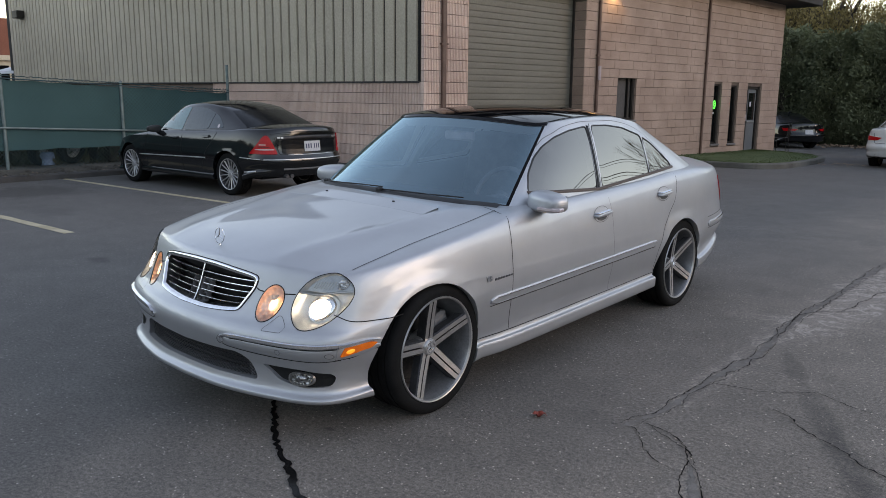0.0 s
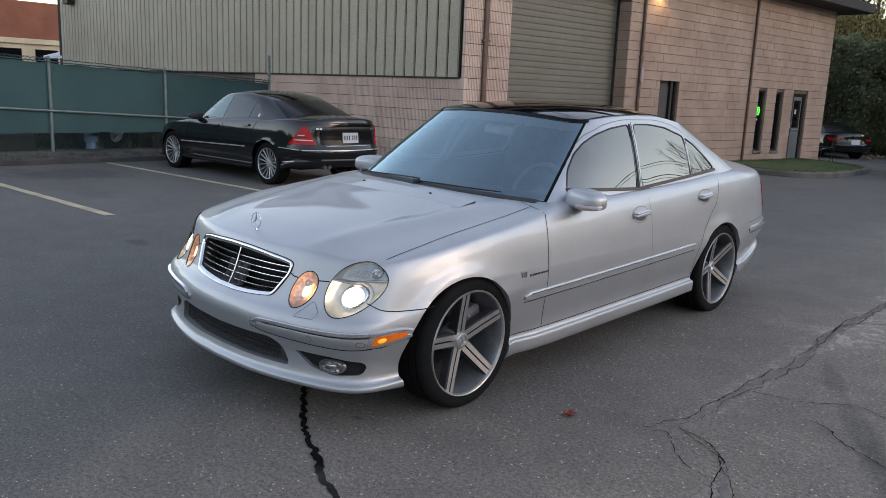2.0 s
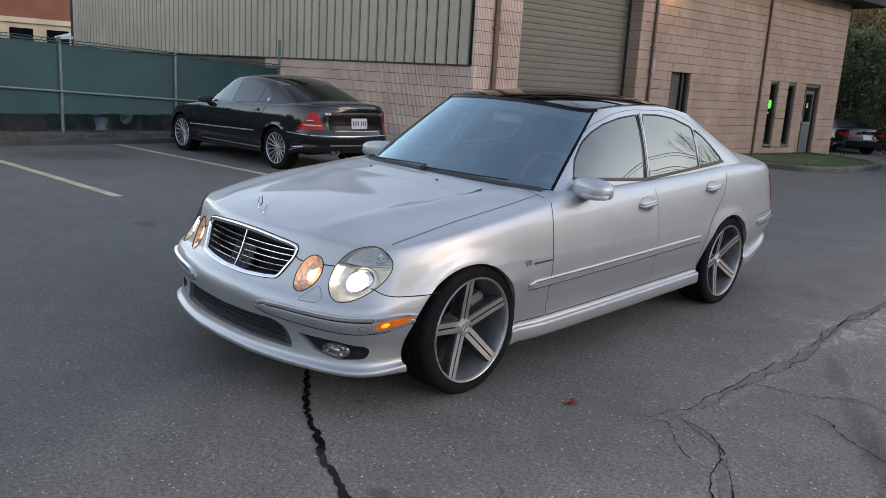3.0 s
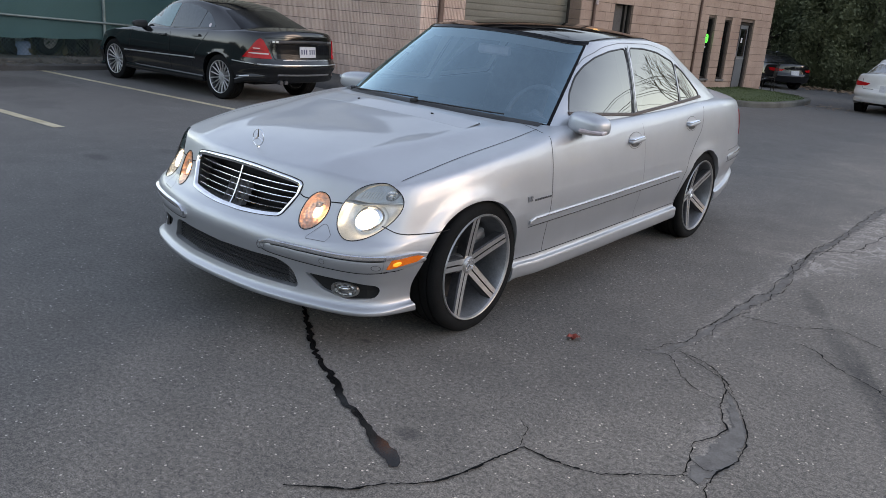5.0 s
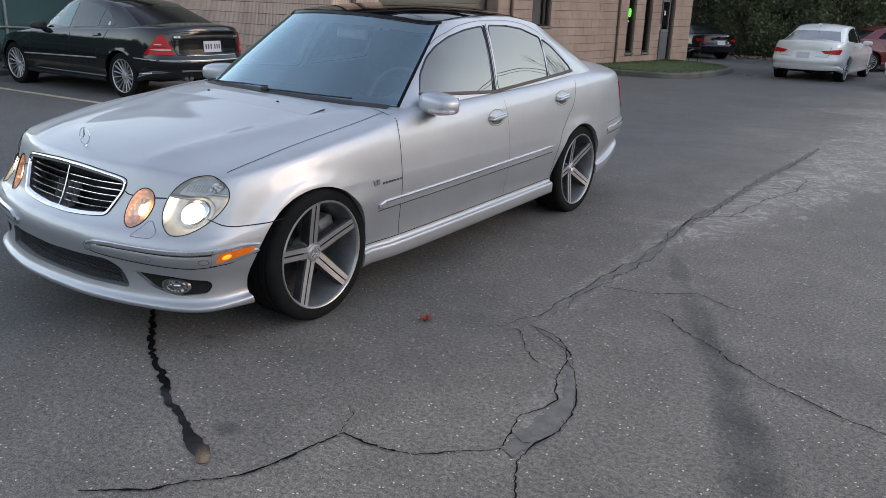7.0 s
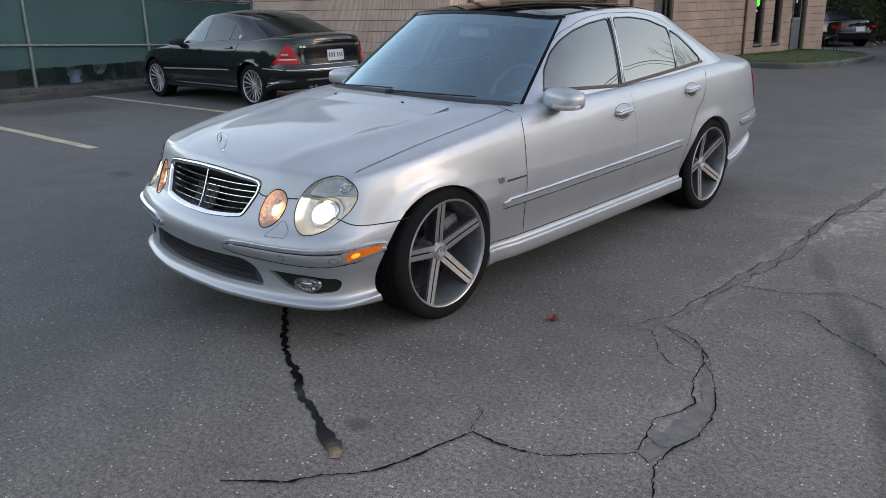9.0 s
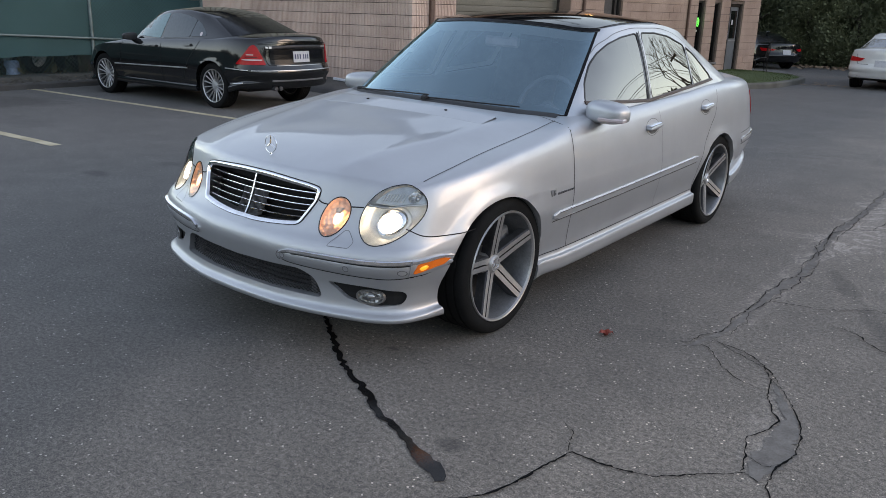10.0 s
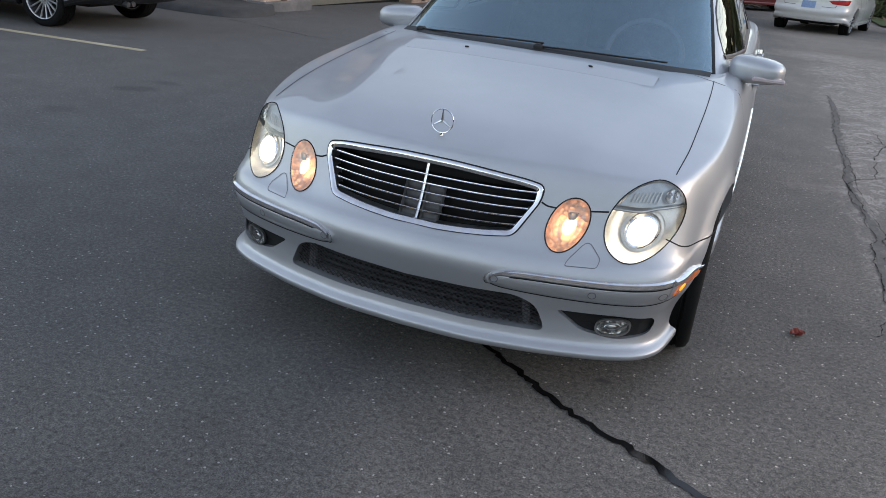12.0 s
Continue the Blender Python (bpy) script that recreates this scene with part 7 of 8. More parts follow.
            tl = part("tail_lamp", laid(rounded(P(side_pts)[::-1], 0.02, 2), 0.03, place, 0.012, 0.012), RED_LENS, car, "red tail lamp", True, 50)
            bp = [(x * sx * wide, z * high) for x, z in back_pts]
            part("tail_lamp_inner", laid(rounded(bp, 0.02, 2), 0.03, rear, 0.012, 0.012), RED_LENS, tl, "", True, 50)
        part("headlight", laid(oval(0.64 * sx * wide, 0.60 * high, 0.11, 0.09, -20 * sx, 24), 0.05, front, 0.006, 0.006), CLEAR, car, "", True, 50)
        for cy in (0.0, wb):
            wheel(car, (0.745 * sx * wide, cy, 0.315), sx, 0.315, rim_r, 0.108, wheel_style, 9)
    pw = 0.15
    zc = 0.775 * high if tail == "chrome" else 0.69 * high
    if tail != "chrome":
        part("plate_recess", laid(rounded([(-0.30, zc - 0.11), (0.30, zc - 0.11), (0.27, zc + 0.10), (-0.27, zc + 0.10)], 0.02, 2), 0.08, rear, 0.003, 0.004), mat, car)
    pl = part("number_plate", laid([(-pw, zc - 0.075), (pw, zc - 0.075), (pw, zc + 0.075), (-pw, zc + 0.075)], 0.1, rear, 0.012, 0.006), plate, car, "number plate with plain dark bars")
    for k in range(6):
        x = -0.105 + 0.042 * k - 0.012 + 0.024 * (k > 2) - 0.012
        part("plate_bar", laid([(x, zc - 0.03), (x + 0.022, zc - 0.03), (x + 0.022, zc + 0.035), (x, zc + 0.035)], 0.1, rear, 0.015, 0.002), INK if plate is not PLATE_BLUE else PLATE, pl)
    part("trunk_seam", seam(rear, along([(-0.62 * wide, 0.90 * high), (-0.55 * wide, 0.66 * high), (0.55 * wide, 0.66 * high), (0.62 * wide, 0.90 * high)], 30), 0.008, 0.002), GAP, car)
    if tail == "chrome":
        part("rear_strip", bead(rear, [(x * wide, 0.588 * high) for x in [-0.78 + 0.06 * i for i in range(27)]], 0.012, 0.010), RIM_SILVER, car)
        part("trunk_strip", bead(rear, [(x * wide, 0.655 * high) for x in [-0.45 + 0.06 * i for i in range(16)]], 0.008, 0.008), SATIN, car)
        part("lower_strip", bead(rear, [(x * wide, 0.44 * high) for x in [-0.5 + 0.06 * i for i in range(18)]], 0.024, 0.006), SEAM_SOFT, car)
        # the lip of the boot lid, the garnish under it, and a dull dark panel added round the plate against bright
        # reflections
        part("trunk_lip", bead(rear, [(x * wide, (0.985 - 0.03 * (x / 0.66) ** 2) * high) for x in [-0.66 + 0.06 * i for i in range(23)]], [(0, 0.012), (0.15, 0.03), (0.85, 0.03), (1, 0.012)], 0.022), mat, car, "", True, 50)
        part("trunk_garnish", bead(rear, [(x * wide, (0.915 - 0.02 * (x / 0.6) ** 2) * high) for x in [-0.60 + 0.06 * i for i in range(21)]], 0.05, 0.012), RIM_DARK, car, "dark satin strip over the plate", True, 50)
        part("plate_recess", laid(rounded([(-0.54 * wide, 0.672 * high), (0.54 * wide, 0.672 * high), (0.52 * wide, 0.875 * high), (-0.52 * wide, 0.875 * high)], 0.03, 3), 0.06, rear, 0.004, 0.006), BLACK_REAR, car)
        for k in (0.36, 0.45):
            part("exhaust_tip", tubed([(k, Y(3.6), 0.325), (k, Y(3.84), 0.32)], 0.030, 14), RIM_SIDE, car)
        for bx in (-0.57, -0.525, -0.48, 0.48, 0.525):
            part("trunk_badge", laid([(bx, 0.895 * high), (bx + 0.034, 0.895 * high), (bx + 0.034, 0.922 * high), (bx, 0.922 * high)], 0.05, rear, 0.014, 0.004), SATIN, car)
    else:
        part("rear_skirt", laid(rounded([(-0.6 * wide, 0.30 * high), (0.6 * wide, 0.30 * high), (0.55 * wide, 0.38 * high), (-0.55 * wide, 0.38 * high)], 0.03, 2), 0.08, rear, 0.004, 0.004), BLACK_PLASTIC, car)
        bm = bmesh.new()
        tube(bm, [shape.out(0, 2.55, 1.385), shape.out(0, 2.60, 1.42), shape.out(0, 2.68, 1.43)], [0.04, 0.025, 0.006], 8)
        part("roof_antenna", bm, mat, car)
    part("underbody", boxed(-0.56 * wide, 0.56 * wide, -0.6 * nose, Y(3.3), 0.24, 0.36, 0.03), BLACK_PLASTIC, car)
    car.matrix_basis = Matrix.Translation((at[0], at[1], ground_z(*at))) @ pose(0, 0, 0, 0, 0, turn)
    return car


parked_car("black_saloon_car", "black saloon with multi-spoke silver wheels parked beside the fence", Shape(0.93, 0.951, 0.93, 0.95, 0.965, 1.0, 0.10, deck=0.05), BLACK_PAINT, (-9.57, 4.90), -88.8, "many", "chrome", 0.232)
parked_car("white_saloon_car", "white saloon parked at the back of the lot, seen from behind", Shape(1.0, 1.04, 1.0, 0.96, 0.985, deck=0.02), WHITE_PAINT, (-0.75, 22.85), 178, "many", "plain", 0.23)
parked_car("white_saloon_car", "white saloon with a pale blue plate parked by the lawn", Shape(0.98, 1.0, 1.0, 1.0, 1.0), WHITE_PAINT, (2.55, 21.9), 167, "many", "plain", 0.22, PLATE_BLUE)
parked_car("maroon_saloon_car", "dark maroon saloon parked behind the white car", Shape(0.98, 0.96, 1.0, 0.98, 1.0), RED_PAINT, (1.4, 28.1), 127, "many", "plain", 0.22)
parked_car("dark_saloon_car", "black saloon parked beside the evergreen hedge", Shape(0.98, 0.98, 1.0, 0.96, 0.90), BLACK_PAINT, (-8.1, 29.3), -131, "many", "plain", 0.22)
parked_car("dark_saloon_car", "dark grey saloon at the edge of the lawn", Shape(0.98, 0.98, 1.0, 0.98, 1.02), BLACK_PAINT, (5.9, 22.9), 172, "many", "plain", 0.22)


# ---- trees and hedge ----
def leaf_cloud(rnd, count, place, size, mat, name, parent):
    """Many small leaf sprays: place() gives a point and the way it faces."""
    verts, faces = [], []
    for _ in range(count):
        p, out = place()
        s = rnd.uniform(0.55, 1.25) * size
        d = (out + Vector((rnd.uniform(-0.7, 0.7), rnd.uniform(-0.7, 0.7), rnd.uniform(-0.5, 0.8)))).normalized()
        side = d.cross(Vector((rnd.uniform(-1, 1), rnd.uniform(-1, 1), rnd.uniform(-1, 1)))).normalized()
        n = len(verts)
        verts += [p, p + d * s * 0.5 + side * s * 0.28, p + d * s, p + d * s * 0.5 - side * s * 0.28]
        faces.append((n, n + 1, n + 2, n + 3))
    return sheet(name, verts, faces, mat, parent)


def trunk(parent, high, r, rnd, limbs=10, spread=1.0, start=0.15, mat=BARK):
    bm = bmesh.new()
    pts = [Vector((0.1 * math.sin(i * 1.3), 0.1 * math.cos(i * 1.7), -0.2 + high * i / 7)) for i in range(8)]
    tube(bm, pts, [r * (1 - 0.85 * i / 7) for i in range(8)], 8)
    for k in range(limbs):
        t = start + (1 - start) * k / limbs
        a = k * 2.4 + rnd.uniform(-0.4, 0.4)
        p = Vector((0, 0, high * t))
        reach = spread * (1.1 - t) * rnd.uniform(0.7, 1.2)
        q = p + Vector((math.cos(a) * reach * 0.5, math.sin(a) * reach * 0.5, reach * 0.25))
        e = p + Vector((math.cos(a) * reach, math.sin(a) * reach, reach * rnd.uniform(0.3, 0.7)))
        tube(bm, [p, q, e], [r * 0.4 * (1 - t * 0.6), r * 0.25 * (1 - t * 0.6), 0.012], 5)
    return part("trunk", bm, mat, parent)


def evergreen(seed, high, wide):
    rnd = random.Random(seed)
    top = thing("evergreen_tree", "dense dark green evergreen in the tall hedge row", "tree", "hedge row trees")
    trunk(top, high * 0.92, 0.14, rnd, 8, wide * 0.8, 0.1)
    lumps = [(rnd.uniform(0, math.tau), rnd.uniform(0.02, 1.0), rnd.uniform(0.6, 1.25)) for _ in range(70)]

    def place():
        a, t, k = rnd.choice(lumps)
        t = min(1.02, max(0.0, t + rnd.gauss(0, 0.05)))
        a += rnd.gauss(0, 0.32)
        r = wide * (1 - 0.55 * t ** 2.4) * k * rnd.uniform(0.72, 1.06) + 0.06
        return Vector((math.cos(a) * r, math.sin(a) * r, high * t + rnd.gauss(0, 0.12))), Vector((math.cos(a), math.sin(a), 0.5))
    leaf_cloud(rnd, 26000, place, 0.125, LEAF_DARK, "crown", top)
    return top


HEDGE = [evergreen(31 + k, (4.15, 4.35, 4.05)[k], (1.35, 1.5, 1.3)[k]) for k in range(3)]
rnd = random.Random(12)
for k, first in enumerate(HEDGE):
    first.matrix_basis = pose(-9.6 + 1.9 * k, 31.2 + 0.3 * k, ground_z(0, 31))
for k in range(6):
    src = HEDGE[rnd.randrange(3)]
    x = -3.9 + 1.85 * k + rnd.uniform(-0.2, 0.2)
    copy_thing(src, pose(x, 31.4 + rnd.uniform(-0.4, 0.5) - 0.05 * max(0, x), ground_z(0, 31), 0, 0, rnd.uniform(0, 360)) @ Matrix.Scale(rnd.uniform(0.95, 1.05), 4))

for k in range(10):
    copy_thing(HEDGE[k % 3], pose(-10.5 + 1.9 * k, 33.4 + rnd.uniform(-0.3, 0.3), ground_z(0, 31), 0, 0, rnd.uniform(0, 360)) @ Matrix.Scale(rnd.uniform(0.95, 1.03), 4))


def tall_tree(seed, high, leafy):
    rnd = random.Random(seed)
    top = thing("tall_tree", "tall thinly leaved tree behind the hedge" if leafy else "tall bare winter tree with fine branches", "tree", "trees round the lot")
    bm = bmesh.new()
    tips = []

    def grow(p, d, length, r, depth):
        q = p + d * length * 0.5 + Vector((rnd.uniform(-1, 1), rnd.uniform(-1, 1), rnd.uniform(-0.3, 1))) * length * 0.07
        e = p + d * length
        tube(bm, [p, q, e], [r, r * 0.8, r * 0.62], 5 if depth > 2 else 7)
        if depth > 4:
            tips.append(e)
            return
        for _ in range(3 if depth else 4):
            n = (d + Vector((rnd.uniform(-1, 1), rnd.uniform(-1, 1), rnd.uniform(-0.25, 0.8))) * 0.75).normalized()
            grow(e, n, length * rnd.uniform(0.6, 0.78), r * 0.58, depth + 1)
        if depth > 1:
            tips.append(e)
    grow(Vector((0, 0, -0.2)), Vector((0, 0, 1)), high * 0.34, high * 0.016, 0)
    part("trunk", bm, BARK, top)
    if leafy:
        def place():
            p = rnd.choice(tips) + Vector((rnd.gauss(0, 0.5), rnd.gauss(0, 0.5), rnd.gauss(0, 0.45)))
            return p, Vector((0, 0, 0.6))
        leaf_cloud(rnd, 4500, place, 0.24, LEAF_GOLD_LIT, "crown", top)
    return top


leafy, bare = tall_tree(5, 13, True), tall_tree(9, 12, False)
leafy.matrix_basis = pose(-7.5, 37, -0.4)
bare.matrix_basis = pose(30, 20, 0)
for x, y, s in ((-2.5, 38, 0.8), (2.5, 37, 0.52), (7.5, 38.5, 0.55), (-13, 38, 1.0), (-5, 40, 1.0), (5, 41, 0.58), (11.5, 40, 0.55), (-11, 37, 0.5), (-9, 38.5, 0.56), (-6, 36.5, 0.5), (-4.2, 38, 0.55), (-0.5, 36.8, 0.5), (0.8, 38.8, 0.56), (4.3, 37, 0.5)):
    copy_thing(leafy, pose(x, y, -0.4, 0, 0, x * 37) @ Matrix.Scale(s, 4))
for x, y, s in ((33, 12, 0.8), (36, 3, 0.8), (10.5, 34, 1.0), (40, -8, 1.1), (34, 34, 0.8), (38, 24, 0.8), (31, -16, 1.0), (-47, 13, 1.25), (-52, 9, 1.2)):
    copy_thing(bare, pose(x, y, 0, 0, 0, x * 53 + y * 11) @ Matrix.Scale(s, 4))


def tree_line():
    """Far woods added all round, beyond the lot, to darken what the car's sides reflect."""
    rnd = random.Random(77)

    def place():
        a = rnd.uniform(0, math.tau)
        r = rnd.uniform(62, 76)
        h = 11.0 + 3.5 * noise.noise(Vector((math.cos(a) * 6, math.sin(a) * 6, 0)))
        h *= 1 - 0.75 * max(0, 1 - ((a - 2.85) / 0.38) ** 2) - 0.6 * max(0, 1 - ((a - 1.62) / 0.3) ** 2)
        return Vector((math.cos(a) * r, math.sin(a) * r, h * rnd.random() ** 0.8 - 0.5)), Vector((0, 0, 0.5))
    ob = leaf_cloud(rnd, 46000, place, 2.0, LEAF_FAR, "far_woods", None)
    tagged(ob, "dark far woods added round the lot to darken reflections", "woods", kind="stuff")


tree_line()


def utility_line():
    pole = thing("utility_pole", "tall wooden utility pole with a crossarm", "utility pole", "utility poles")
    part("pole", tubed([(0, 0, -0.3), (0, 0, 9.6)], [0.16, 0.11], 10), BARK, pole)
    part("crossarm", boxed(-1.1, 1.1, -0.06, 0.06, 9.0, 9.12, 0.01), BARK, pole)
    for k in (-1, -0.4, 0.4, 1):
        part("insulator", tubed([(k, 0, 9.12), (k, 0, 9.26)], [0.04, 0.025], 8), PALE_LENS, pole)
    spots = [(20.0, -22.0), (17.0, 14.0), (14.0, 50.0)]
    pole.matrix_basis = pose(*spots[0], 0)
    for x, y in spots[1:]:
        copy_thing(pole, pose(x, y, 0))
    cables = thing("overhead_cables", "black overhead cables sagging between poles", "cable")
    for dx, z, r in ((-1, 9.2, 0.012), (1, 9.2, 0.012), (0.4, 9.2, 0.012), (0.1, 7.4, 0.035), (0.15, 7.1, 0.03), (0.12, 6.6, 0.025)):
        pts = []
        for (x0, y0), (x1, y1) in zip(spots, spots[1:]):
            for i in range(16):
                t = i / 16
                pts.append((x0 + (x1 - x0) * t + dx, y0 + (y1 - y0) * t, z - 0.9 * 4 * t * (1 - t)))
        part("cable", tubed(pts, r, 5), BLACK_PLASTIC, cables)
    # a branch line to a taller pole beside the lot
    copy_thing(pole, pose(9.5, 36.0, 0.5, 0, 0, 20))
    for dx, z, r in ((0.0, 8.9, 0.03), (0.1, 8.7, 0.018), (0.3, 7.9, 0.028), (0.4, 7.75, 0.018)):
        pts = [(17 - 7.5 * t, 14 + 22 * t, z + (0.9 - dx) * t - 0.4 * 4 * t * (1 - t)) for t in [i / 14 for i in range(15)]]
        part("cable", tubed(pts, r, 5), BLACK_PLASTIC, cables)


utility_line()


# ---- beyond the fence ----
def brick_block():
    top = thing("brick_building", "far red-brick building with a cream band", "building")
    part("wall", boxed(-8, 8, -3, 3, 3.2, 5.0), BRICK_FAR, top)
    part("band", boxed(-8.05, 8.05, -3.05, 3.05, 2.95, 3.2), CREAM, top, "cream band under the brick")
    part("base_wall", boxed(-8, 8, -2.9, 2.9, 0, 2.95), CREAM, top)
    for k in range(9):
        part("window", boxed(-7.4 + 1.75 * k, -6.3 + 1.75 * k, -2.93, -2.88, 1.6, 2.7), DARK_PANE, top)
    top.matrix_basis = pose(-43.0, 13.5, 0, 0, 0, 90)


brick_block()
tent = thing("white_canopy", "white sloped canopy showing over the fence", "canopy")
sheet("canopy_sheet", [(-1.6, 0, 3.1), (1.6, 0, 2.2), (1.6, 3, 2.2), (-1.6, 3, 3.1), (-1.6, 0, 3.0), (1.6, 0, 2.1), (1.6, 3, 2.1), (-1.6, 3, 3.0)], [(0, 1, 2, 3), (7, 6, 5, 4), (0, 4, 5, 1), (2, 6, 7, 3), (0, 3, 7, 4), (1, 5, 6, 2)], WHITE_CLOTH, tent)
for x, y, z in ((-1.55, 0.05, 3.0), (1.55, 0.05, 2.1), (-1.55, 2.95, 3.0), (1.55, 2.95, 2.1)):
    part("canopy_leg", tubed([(x, y, 0), (x, y, z)], 0.03, 8), GALV, tent)
tent.matrix_basis = pose(-30.0, 11.3, 0, 0, 0, -90)


def scrap():
    """Old tyres, a crate and a blue drum behind the wire."""
    for k, (x, y, lean) in enumerate(((-12.35, 4.35, 80), (-12.3, 3.75, 70), (-12.5, 4.9, 85))):
        t = thing("scrap_tyre", "worn old tyre leaning behind the fence", "tyre", "scrap tyres")
        part("tyre", tyre_bm(0.30, 0.19, 0.09), RUBBER, t, "", True, 40)
        bm = bmesh.new()
        lathe(bm, [(0.19, 0.05), (0.12, 0.02), (0.001, 0.03)], 24)
        part("steel_rim", bm, RIM_SILVER, t, "", True)
        t.matrix_basis = pose(x, y, 0.42, 0, 12, 20 + 18 * k)
    d = thing("blue_drum", "faded blue plastic drum behind the fence", "drum")
    bm = bmesh.new()
    lathe(bm, [(0.001, 0), (0.2, 0.0), (0.22, 0.02), (0.23, 0.2), (0.22, 0.22), (0.23, 0.24), (0.22, 0.4), (0.18, 0.42), (0.001, 0.42)], 24)
    bmesh.ops.rotate(bm, matrix=Euler((0, radians(-90), 0)).to_matrix(), verts=bm.verts)
    part("drum", bm, PLATE_BLUE, d, "", True, 40)
    d.matrix_basis = pose(-12.3, 3.85, 0.1) @ Matrix.Scale(0.62, 4)
    for k, (x, y, w, h) in enumerate(((-12.5, 2.5, 0.35, 0.3), (-12.6, 5.5, 0.4, 0.4), (-12.45, 1.3, 0.5, 0.22))):
        c = thing("metal_crate", "rusty metal crate of parts on the dirt", "crate", "scrap crates")
        part("crate", boxed(-w, w, -0.25, 0.25, 0, h, 0.02), RUST_AND_SHADE, c)
        part("engine_block", boxed(-w * 0.6, w * 0.5, -0.18, 0.18, h, h + 0.16, 0.04), RIM_DARK, c)
        c.matrix_basis = pose(x, y, 0.1, 0, 0, 80 + 13 * k)


scrap()


def weeds():
    """Dry dark weeds and brush along the far foot of the fence."""
    rnd = random.Random(41)

    def place():
        y = rnd.uniform(-3.0, 7.5)
        return Vector((-12.75 + rnd.gauss(0, 0.22), y, 0.08 + 0.55 * rnd.random() ** 1.6)), Vector((rnd.uniform(-0.5, 0.5), rnd.uniform(-0.5, 0.5), 1))
    tagged(leaf_cloud(rnd, 7000, place, 0.16, LEAF_FAR, "fence_weeds", None), "dark dry weeds behind the fence foot", "weeds", kind="stuff")


weeds()


def wire_chair():
    c = thing("wire_chair", "black wire garden chair beside the office wall", "chair")
    part("seat", tubed([(0.2 * math.cos(a), 0.2 * math.sin(a), 0.45) for a in [k * math.tau / 20 for k in range(20)]], 0.012, 6, True), DARK_FRAME, c)
    for k in range(5):
        y = -0.16 + 0.08 * k
        part("seat_wire", tubed([(-0.18, y, 0.45), (0.18, y, 0.45)], 0.006, 5), DARK_FRAME, c)
    part("backrest", tubed([(-0.2, 0.2, 0.45), (-0.21, 0.24, 0.7), (-0.13, 0.27, 0.86), (0, 0.28, 0.91), (0.13, 0.27, 0.86), (0.21, 0.24, 0.7), (0.2, 0.2, 0.45)], 0.012, 6), DARK_FRAME, c)
    for k in range(4):
        x = -0.12 + 0.08 * k
        part("back_wire", tubed([(x, 0.2, 0.46), (x, 0.26, 0.85)], 0.007, 5), DARK_FRAME, c)
    for x, y in ((-0.18, -0.16), (0.18, -0.16), (-0.18, 0.18), (0.18, 0.18)):
        part("leg", tubed([(x, y, 0.45), (x * 1.15, y * 1.15, 0.0)], 0.012, 6), DARK_FRAME, c)
    c.matrix_basis = pose(-5.38, 24.4, ground_z(0, 24.4), 0, 0, -60)


wire_chair()

stick = thing("white_stick", "short white painted timber lying on the berm", "timber")
part("timber", boxed(-0.32, 0.32, -0.03, 0.03, 0, 0.045, 0.006), WHITE_CLOTH, stick)
stick.matrix_basis = pose(-7.85, 7.75, 0.125, 0, 0, -16)


# ---- fallen leaves ----
def leaf(mat, name, label, at, size, turn, group=""):
    rnd = random.Random(int(at[0] * 1000))
    bm = bmesh.new()
    n = 10
    mid = [bm.verts.new((size * (i / n - 0.5), 0, 0.006 + 0.01 * math.sin(i))) for i in range(n + 1)]
    for s in (1, -1):
        rim = [bm.verts.new((size * (i / n - 0.5), s * size * 0.3 * math.sin(math.pi * i / n) * (1 + 0.25 * (i % 2)), 0.012 + 0.012 * rnd.random())) for i in range(1, n)]
        rim = [mid[0]] + rim + [mid[-1]]
        for i in range(n):
            vs = [mid[i], mid[i + 1], rim[i + 1], rim[i]]
            vs = list(dict.fromkeys(vs))
            if len(vs) > 2:
                bm.faces.new(vs if s > 0 else vs[::-1])
    ob = part(name, bm, mat)
    tagged(ob, label, "leaf", group)
    ob.matrix_basis = pose(at[0], at[1], ground_z(*at) + 0.002, 0, 0, turn)
    return ob


leaf(RED_LEAF, "fallen_leaf", "curled dark red leaf lying on the asphalt", (1.281, 0.276), 0.075, 38)


def leaf_litter():
    rnd = random.Random(21)
    verts, faces = [], []
    for k in range(1500):
        x = rnd.uniform(-5.5, 12)
        y = 29.6 - abs(rnd.gauss(0, 0.7))
        z = ground_z(x, y) + rnd.uniform(0.01, 0.07)
        s, a = rnd.uniform(0.04, 0.09), rnd.uniform(0, math.tau)
        n = len(verts)
        for i in range(4):
            b = a + i * math.pi / 2
            verts.append((x + s * math.cos(b), y + s * 0.6 * math.sin(b), z + rnd.uniform(0, 0.06)))
        faces.append((n, n + 1, n + 2, n + 3))
    tagged(sheet("leaf_litter", verts, faces, TAN_LEAF), "tan fallen leaves along the hedge foot", "leaves", kind="stuff")
    verts, faces = [], []
    for k in range(60):
        x, y = -2.3 + rnd.gauss(0, 0.3), 19.2 + rnd.gauss(0, 0.5)
        s, a = rnd.uniform(0.02, 0.05), rnd.uniform(0, math.tau)
        n = len(verts)
        verts += [(x + s * math.cos(a + i * math.pi / 2), y + s * math.sin(a + i * math.pi / 2), ground_z(x, y) + 0.012 + 0.004 * i) for i in range(4)]
        faces.append((n, n + 1, n + 2, n + 3))
    tagged(sheet("kerb_litter", verts, faces, TAN_LEAF), "pale scraps and leaves by the island kerb", "litter", kind="stuff")


leaf_litter()


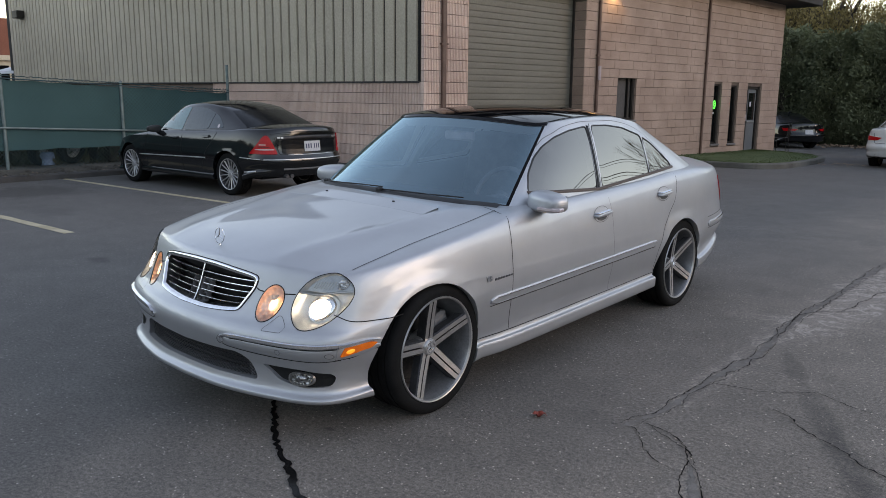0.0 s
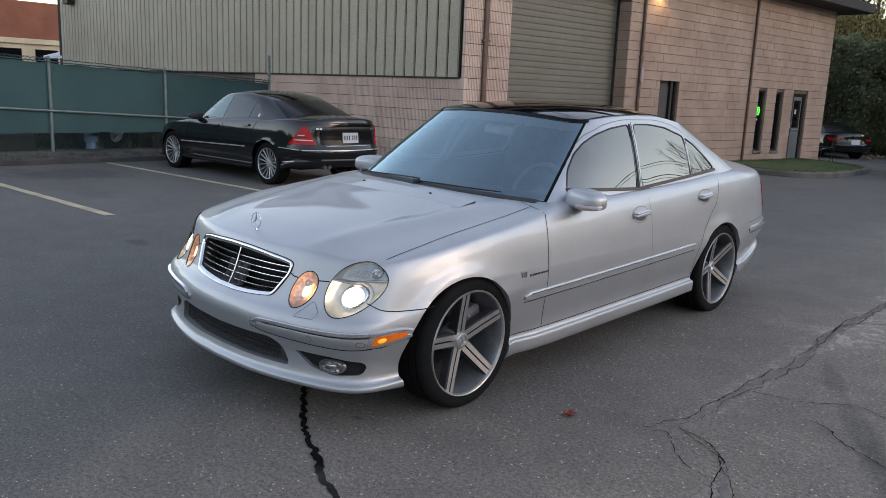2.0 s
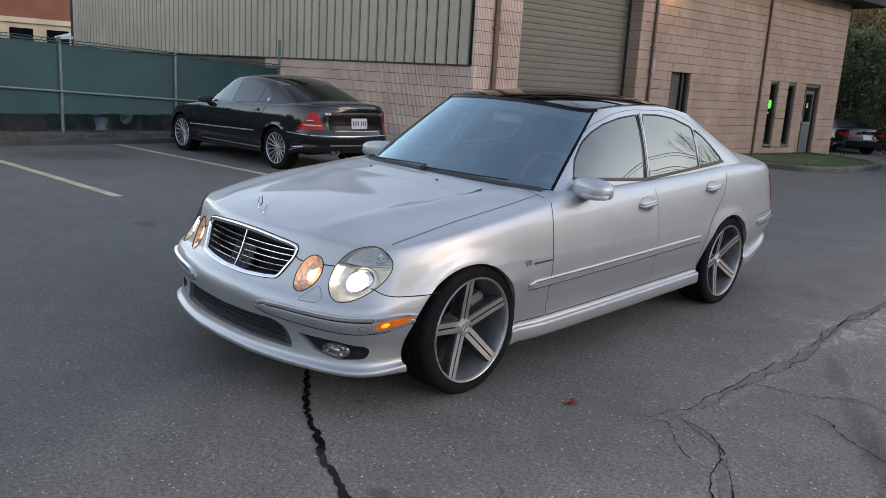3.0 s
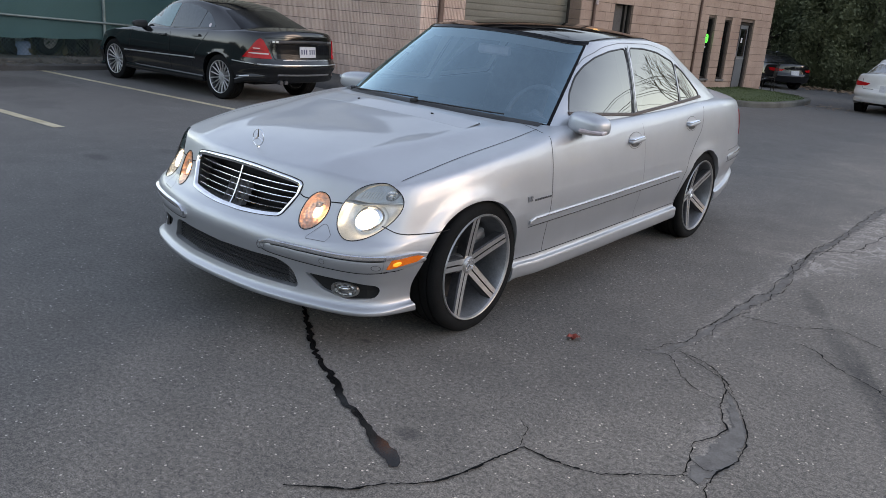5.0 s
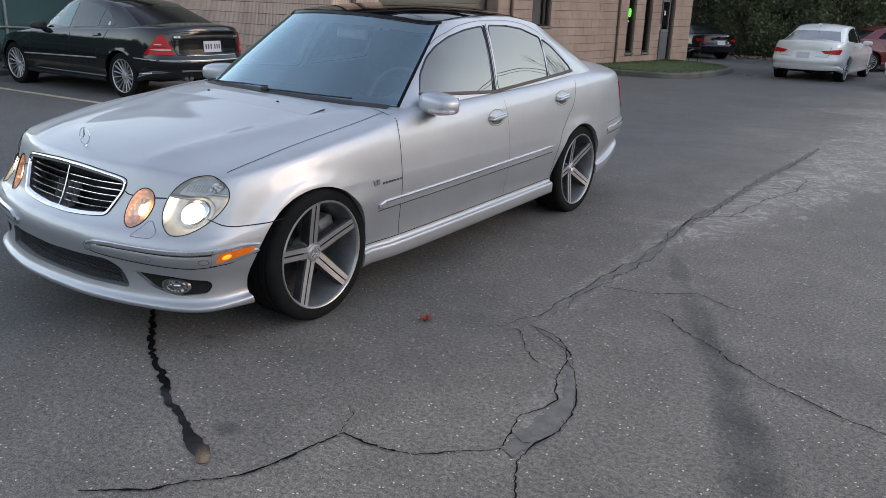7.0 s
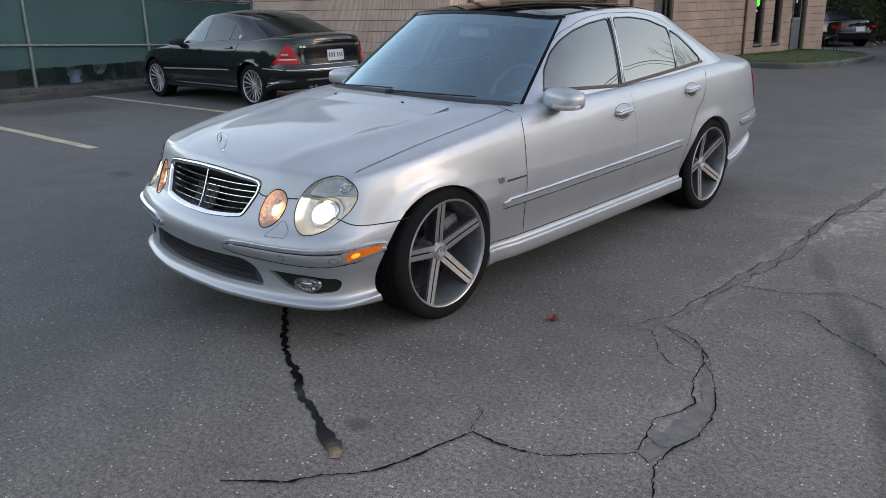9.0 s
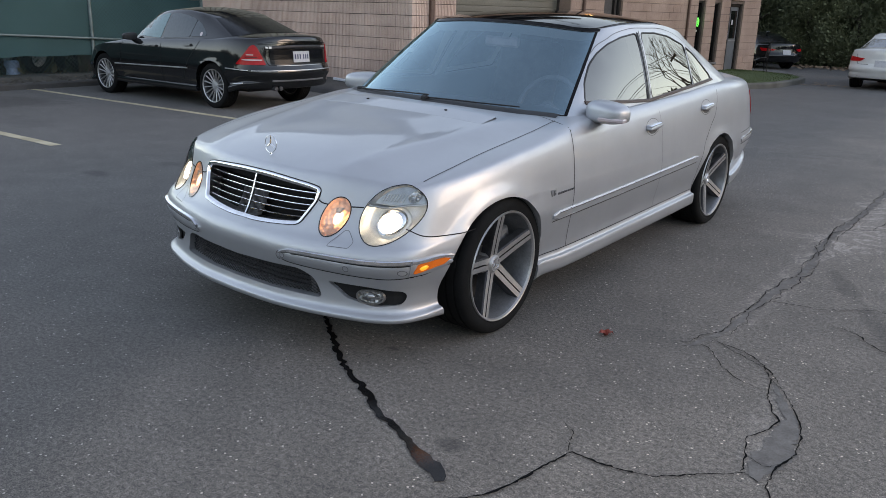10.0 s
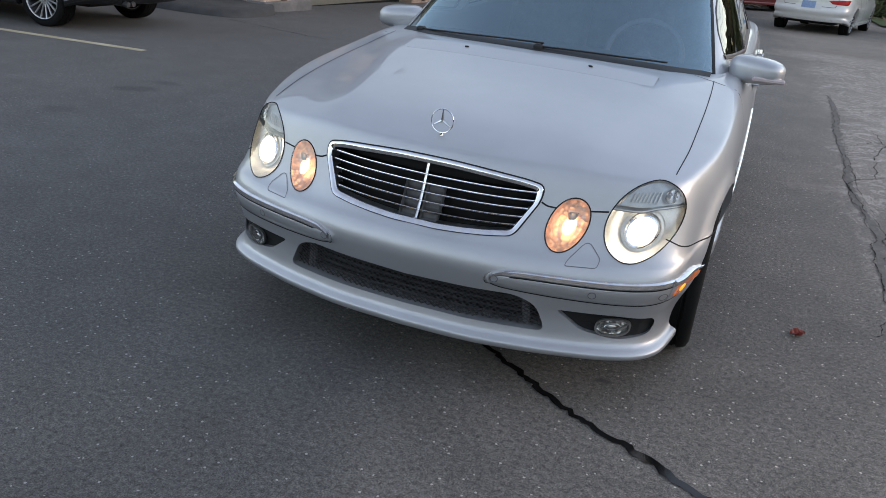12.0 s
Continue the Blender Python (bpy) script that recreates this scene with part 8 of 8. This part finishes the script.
def fence_debris():
    """Clods, gravel and dry leaves on the dirt and the kerb below the fence."""
    rnd = random.Random(63)
    for name, mat, count, label in (("gravel", DIRT, 700, "brown clods and gravel scattered along the fence kerb"), ("dry_leaves", TAN_LEAF, 130, "dry tan leaves and pale scraps along the fence kerb")):
        verts, faces = [], []
        for k in range(count):
            x, y = -10.72 - abs(rnd.gauss(0, 0.38)), rnd.uniform(-6.0, 7.2)
            on_kerb = -10.99 < x < -10.76
            z = (0.10 if on_kerb else 0.0 if x > -10.75 else 0.115)
            s, a = rnd.uniform(0.012, 0.05) if mat is DIRT else rnd.uniform(0.015, 0.035), rnd.uniform(0, math.tau)
            n = len(verts)
            ring = [(x + s * math.cos(a + i * 1.57) * rnd.uniform(0.7, 1.2), y + s * math.sin(a + i * 1.57) * rnd.uniform(0.7, 1.2), z + rnd.uniform(-0.004, 0.004)) for i in range(4)]
            verts += ring + [(x + rnd.uniform(-0.3, 0.3) * s, y + rnd.uniform(-0.3, 0.3) * s, z + s * (0.75 if mat is DIRT else 0.35))]
            faces += [(n + i, n + (i + 1) % 4, n + 4) for i in range(4)]
        tagged(sheet(name, verts, faces, mat), label, "debris", kind="stuff")


fence_debris()

# lawn strip at the back beyond the second white car
lawn_rows = [[(x, y, ground_z(x, y) + 0.05) for x in (4.0, 6.5, 9.0, 14.0, 20.0)] for y in (24.5, 26.5, 28.5, 30.5)]
lv, lf = grid_mesh(lawn_rows)
tagged(sheet("lawn_back", lv, lf, GRASS), "mown green lawn at the back of the lot", "lawn", kind="structure")


# ---- blocks of the building's walls ----
south_wall = next(o for o in building.children if o.name == "wall_south")
east_wall = next(o for o in building.children if o.name == "wall_east")
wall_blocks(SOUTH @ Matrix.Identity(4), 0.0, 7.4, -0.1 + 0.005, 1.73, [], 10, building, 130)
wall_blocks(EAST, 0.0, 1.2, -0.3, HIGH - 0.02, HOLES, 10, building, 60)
wall_blocks(EAST, 1.2, END, -0.3, HIGH - 0.02, HOLES, 0, building, 105)
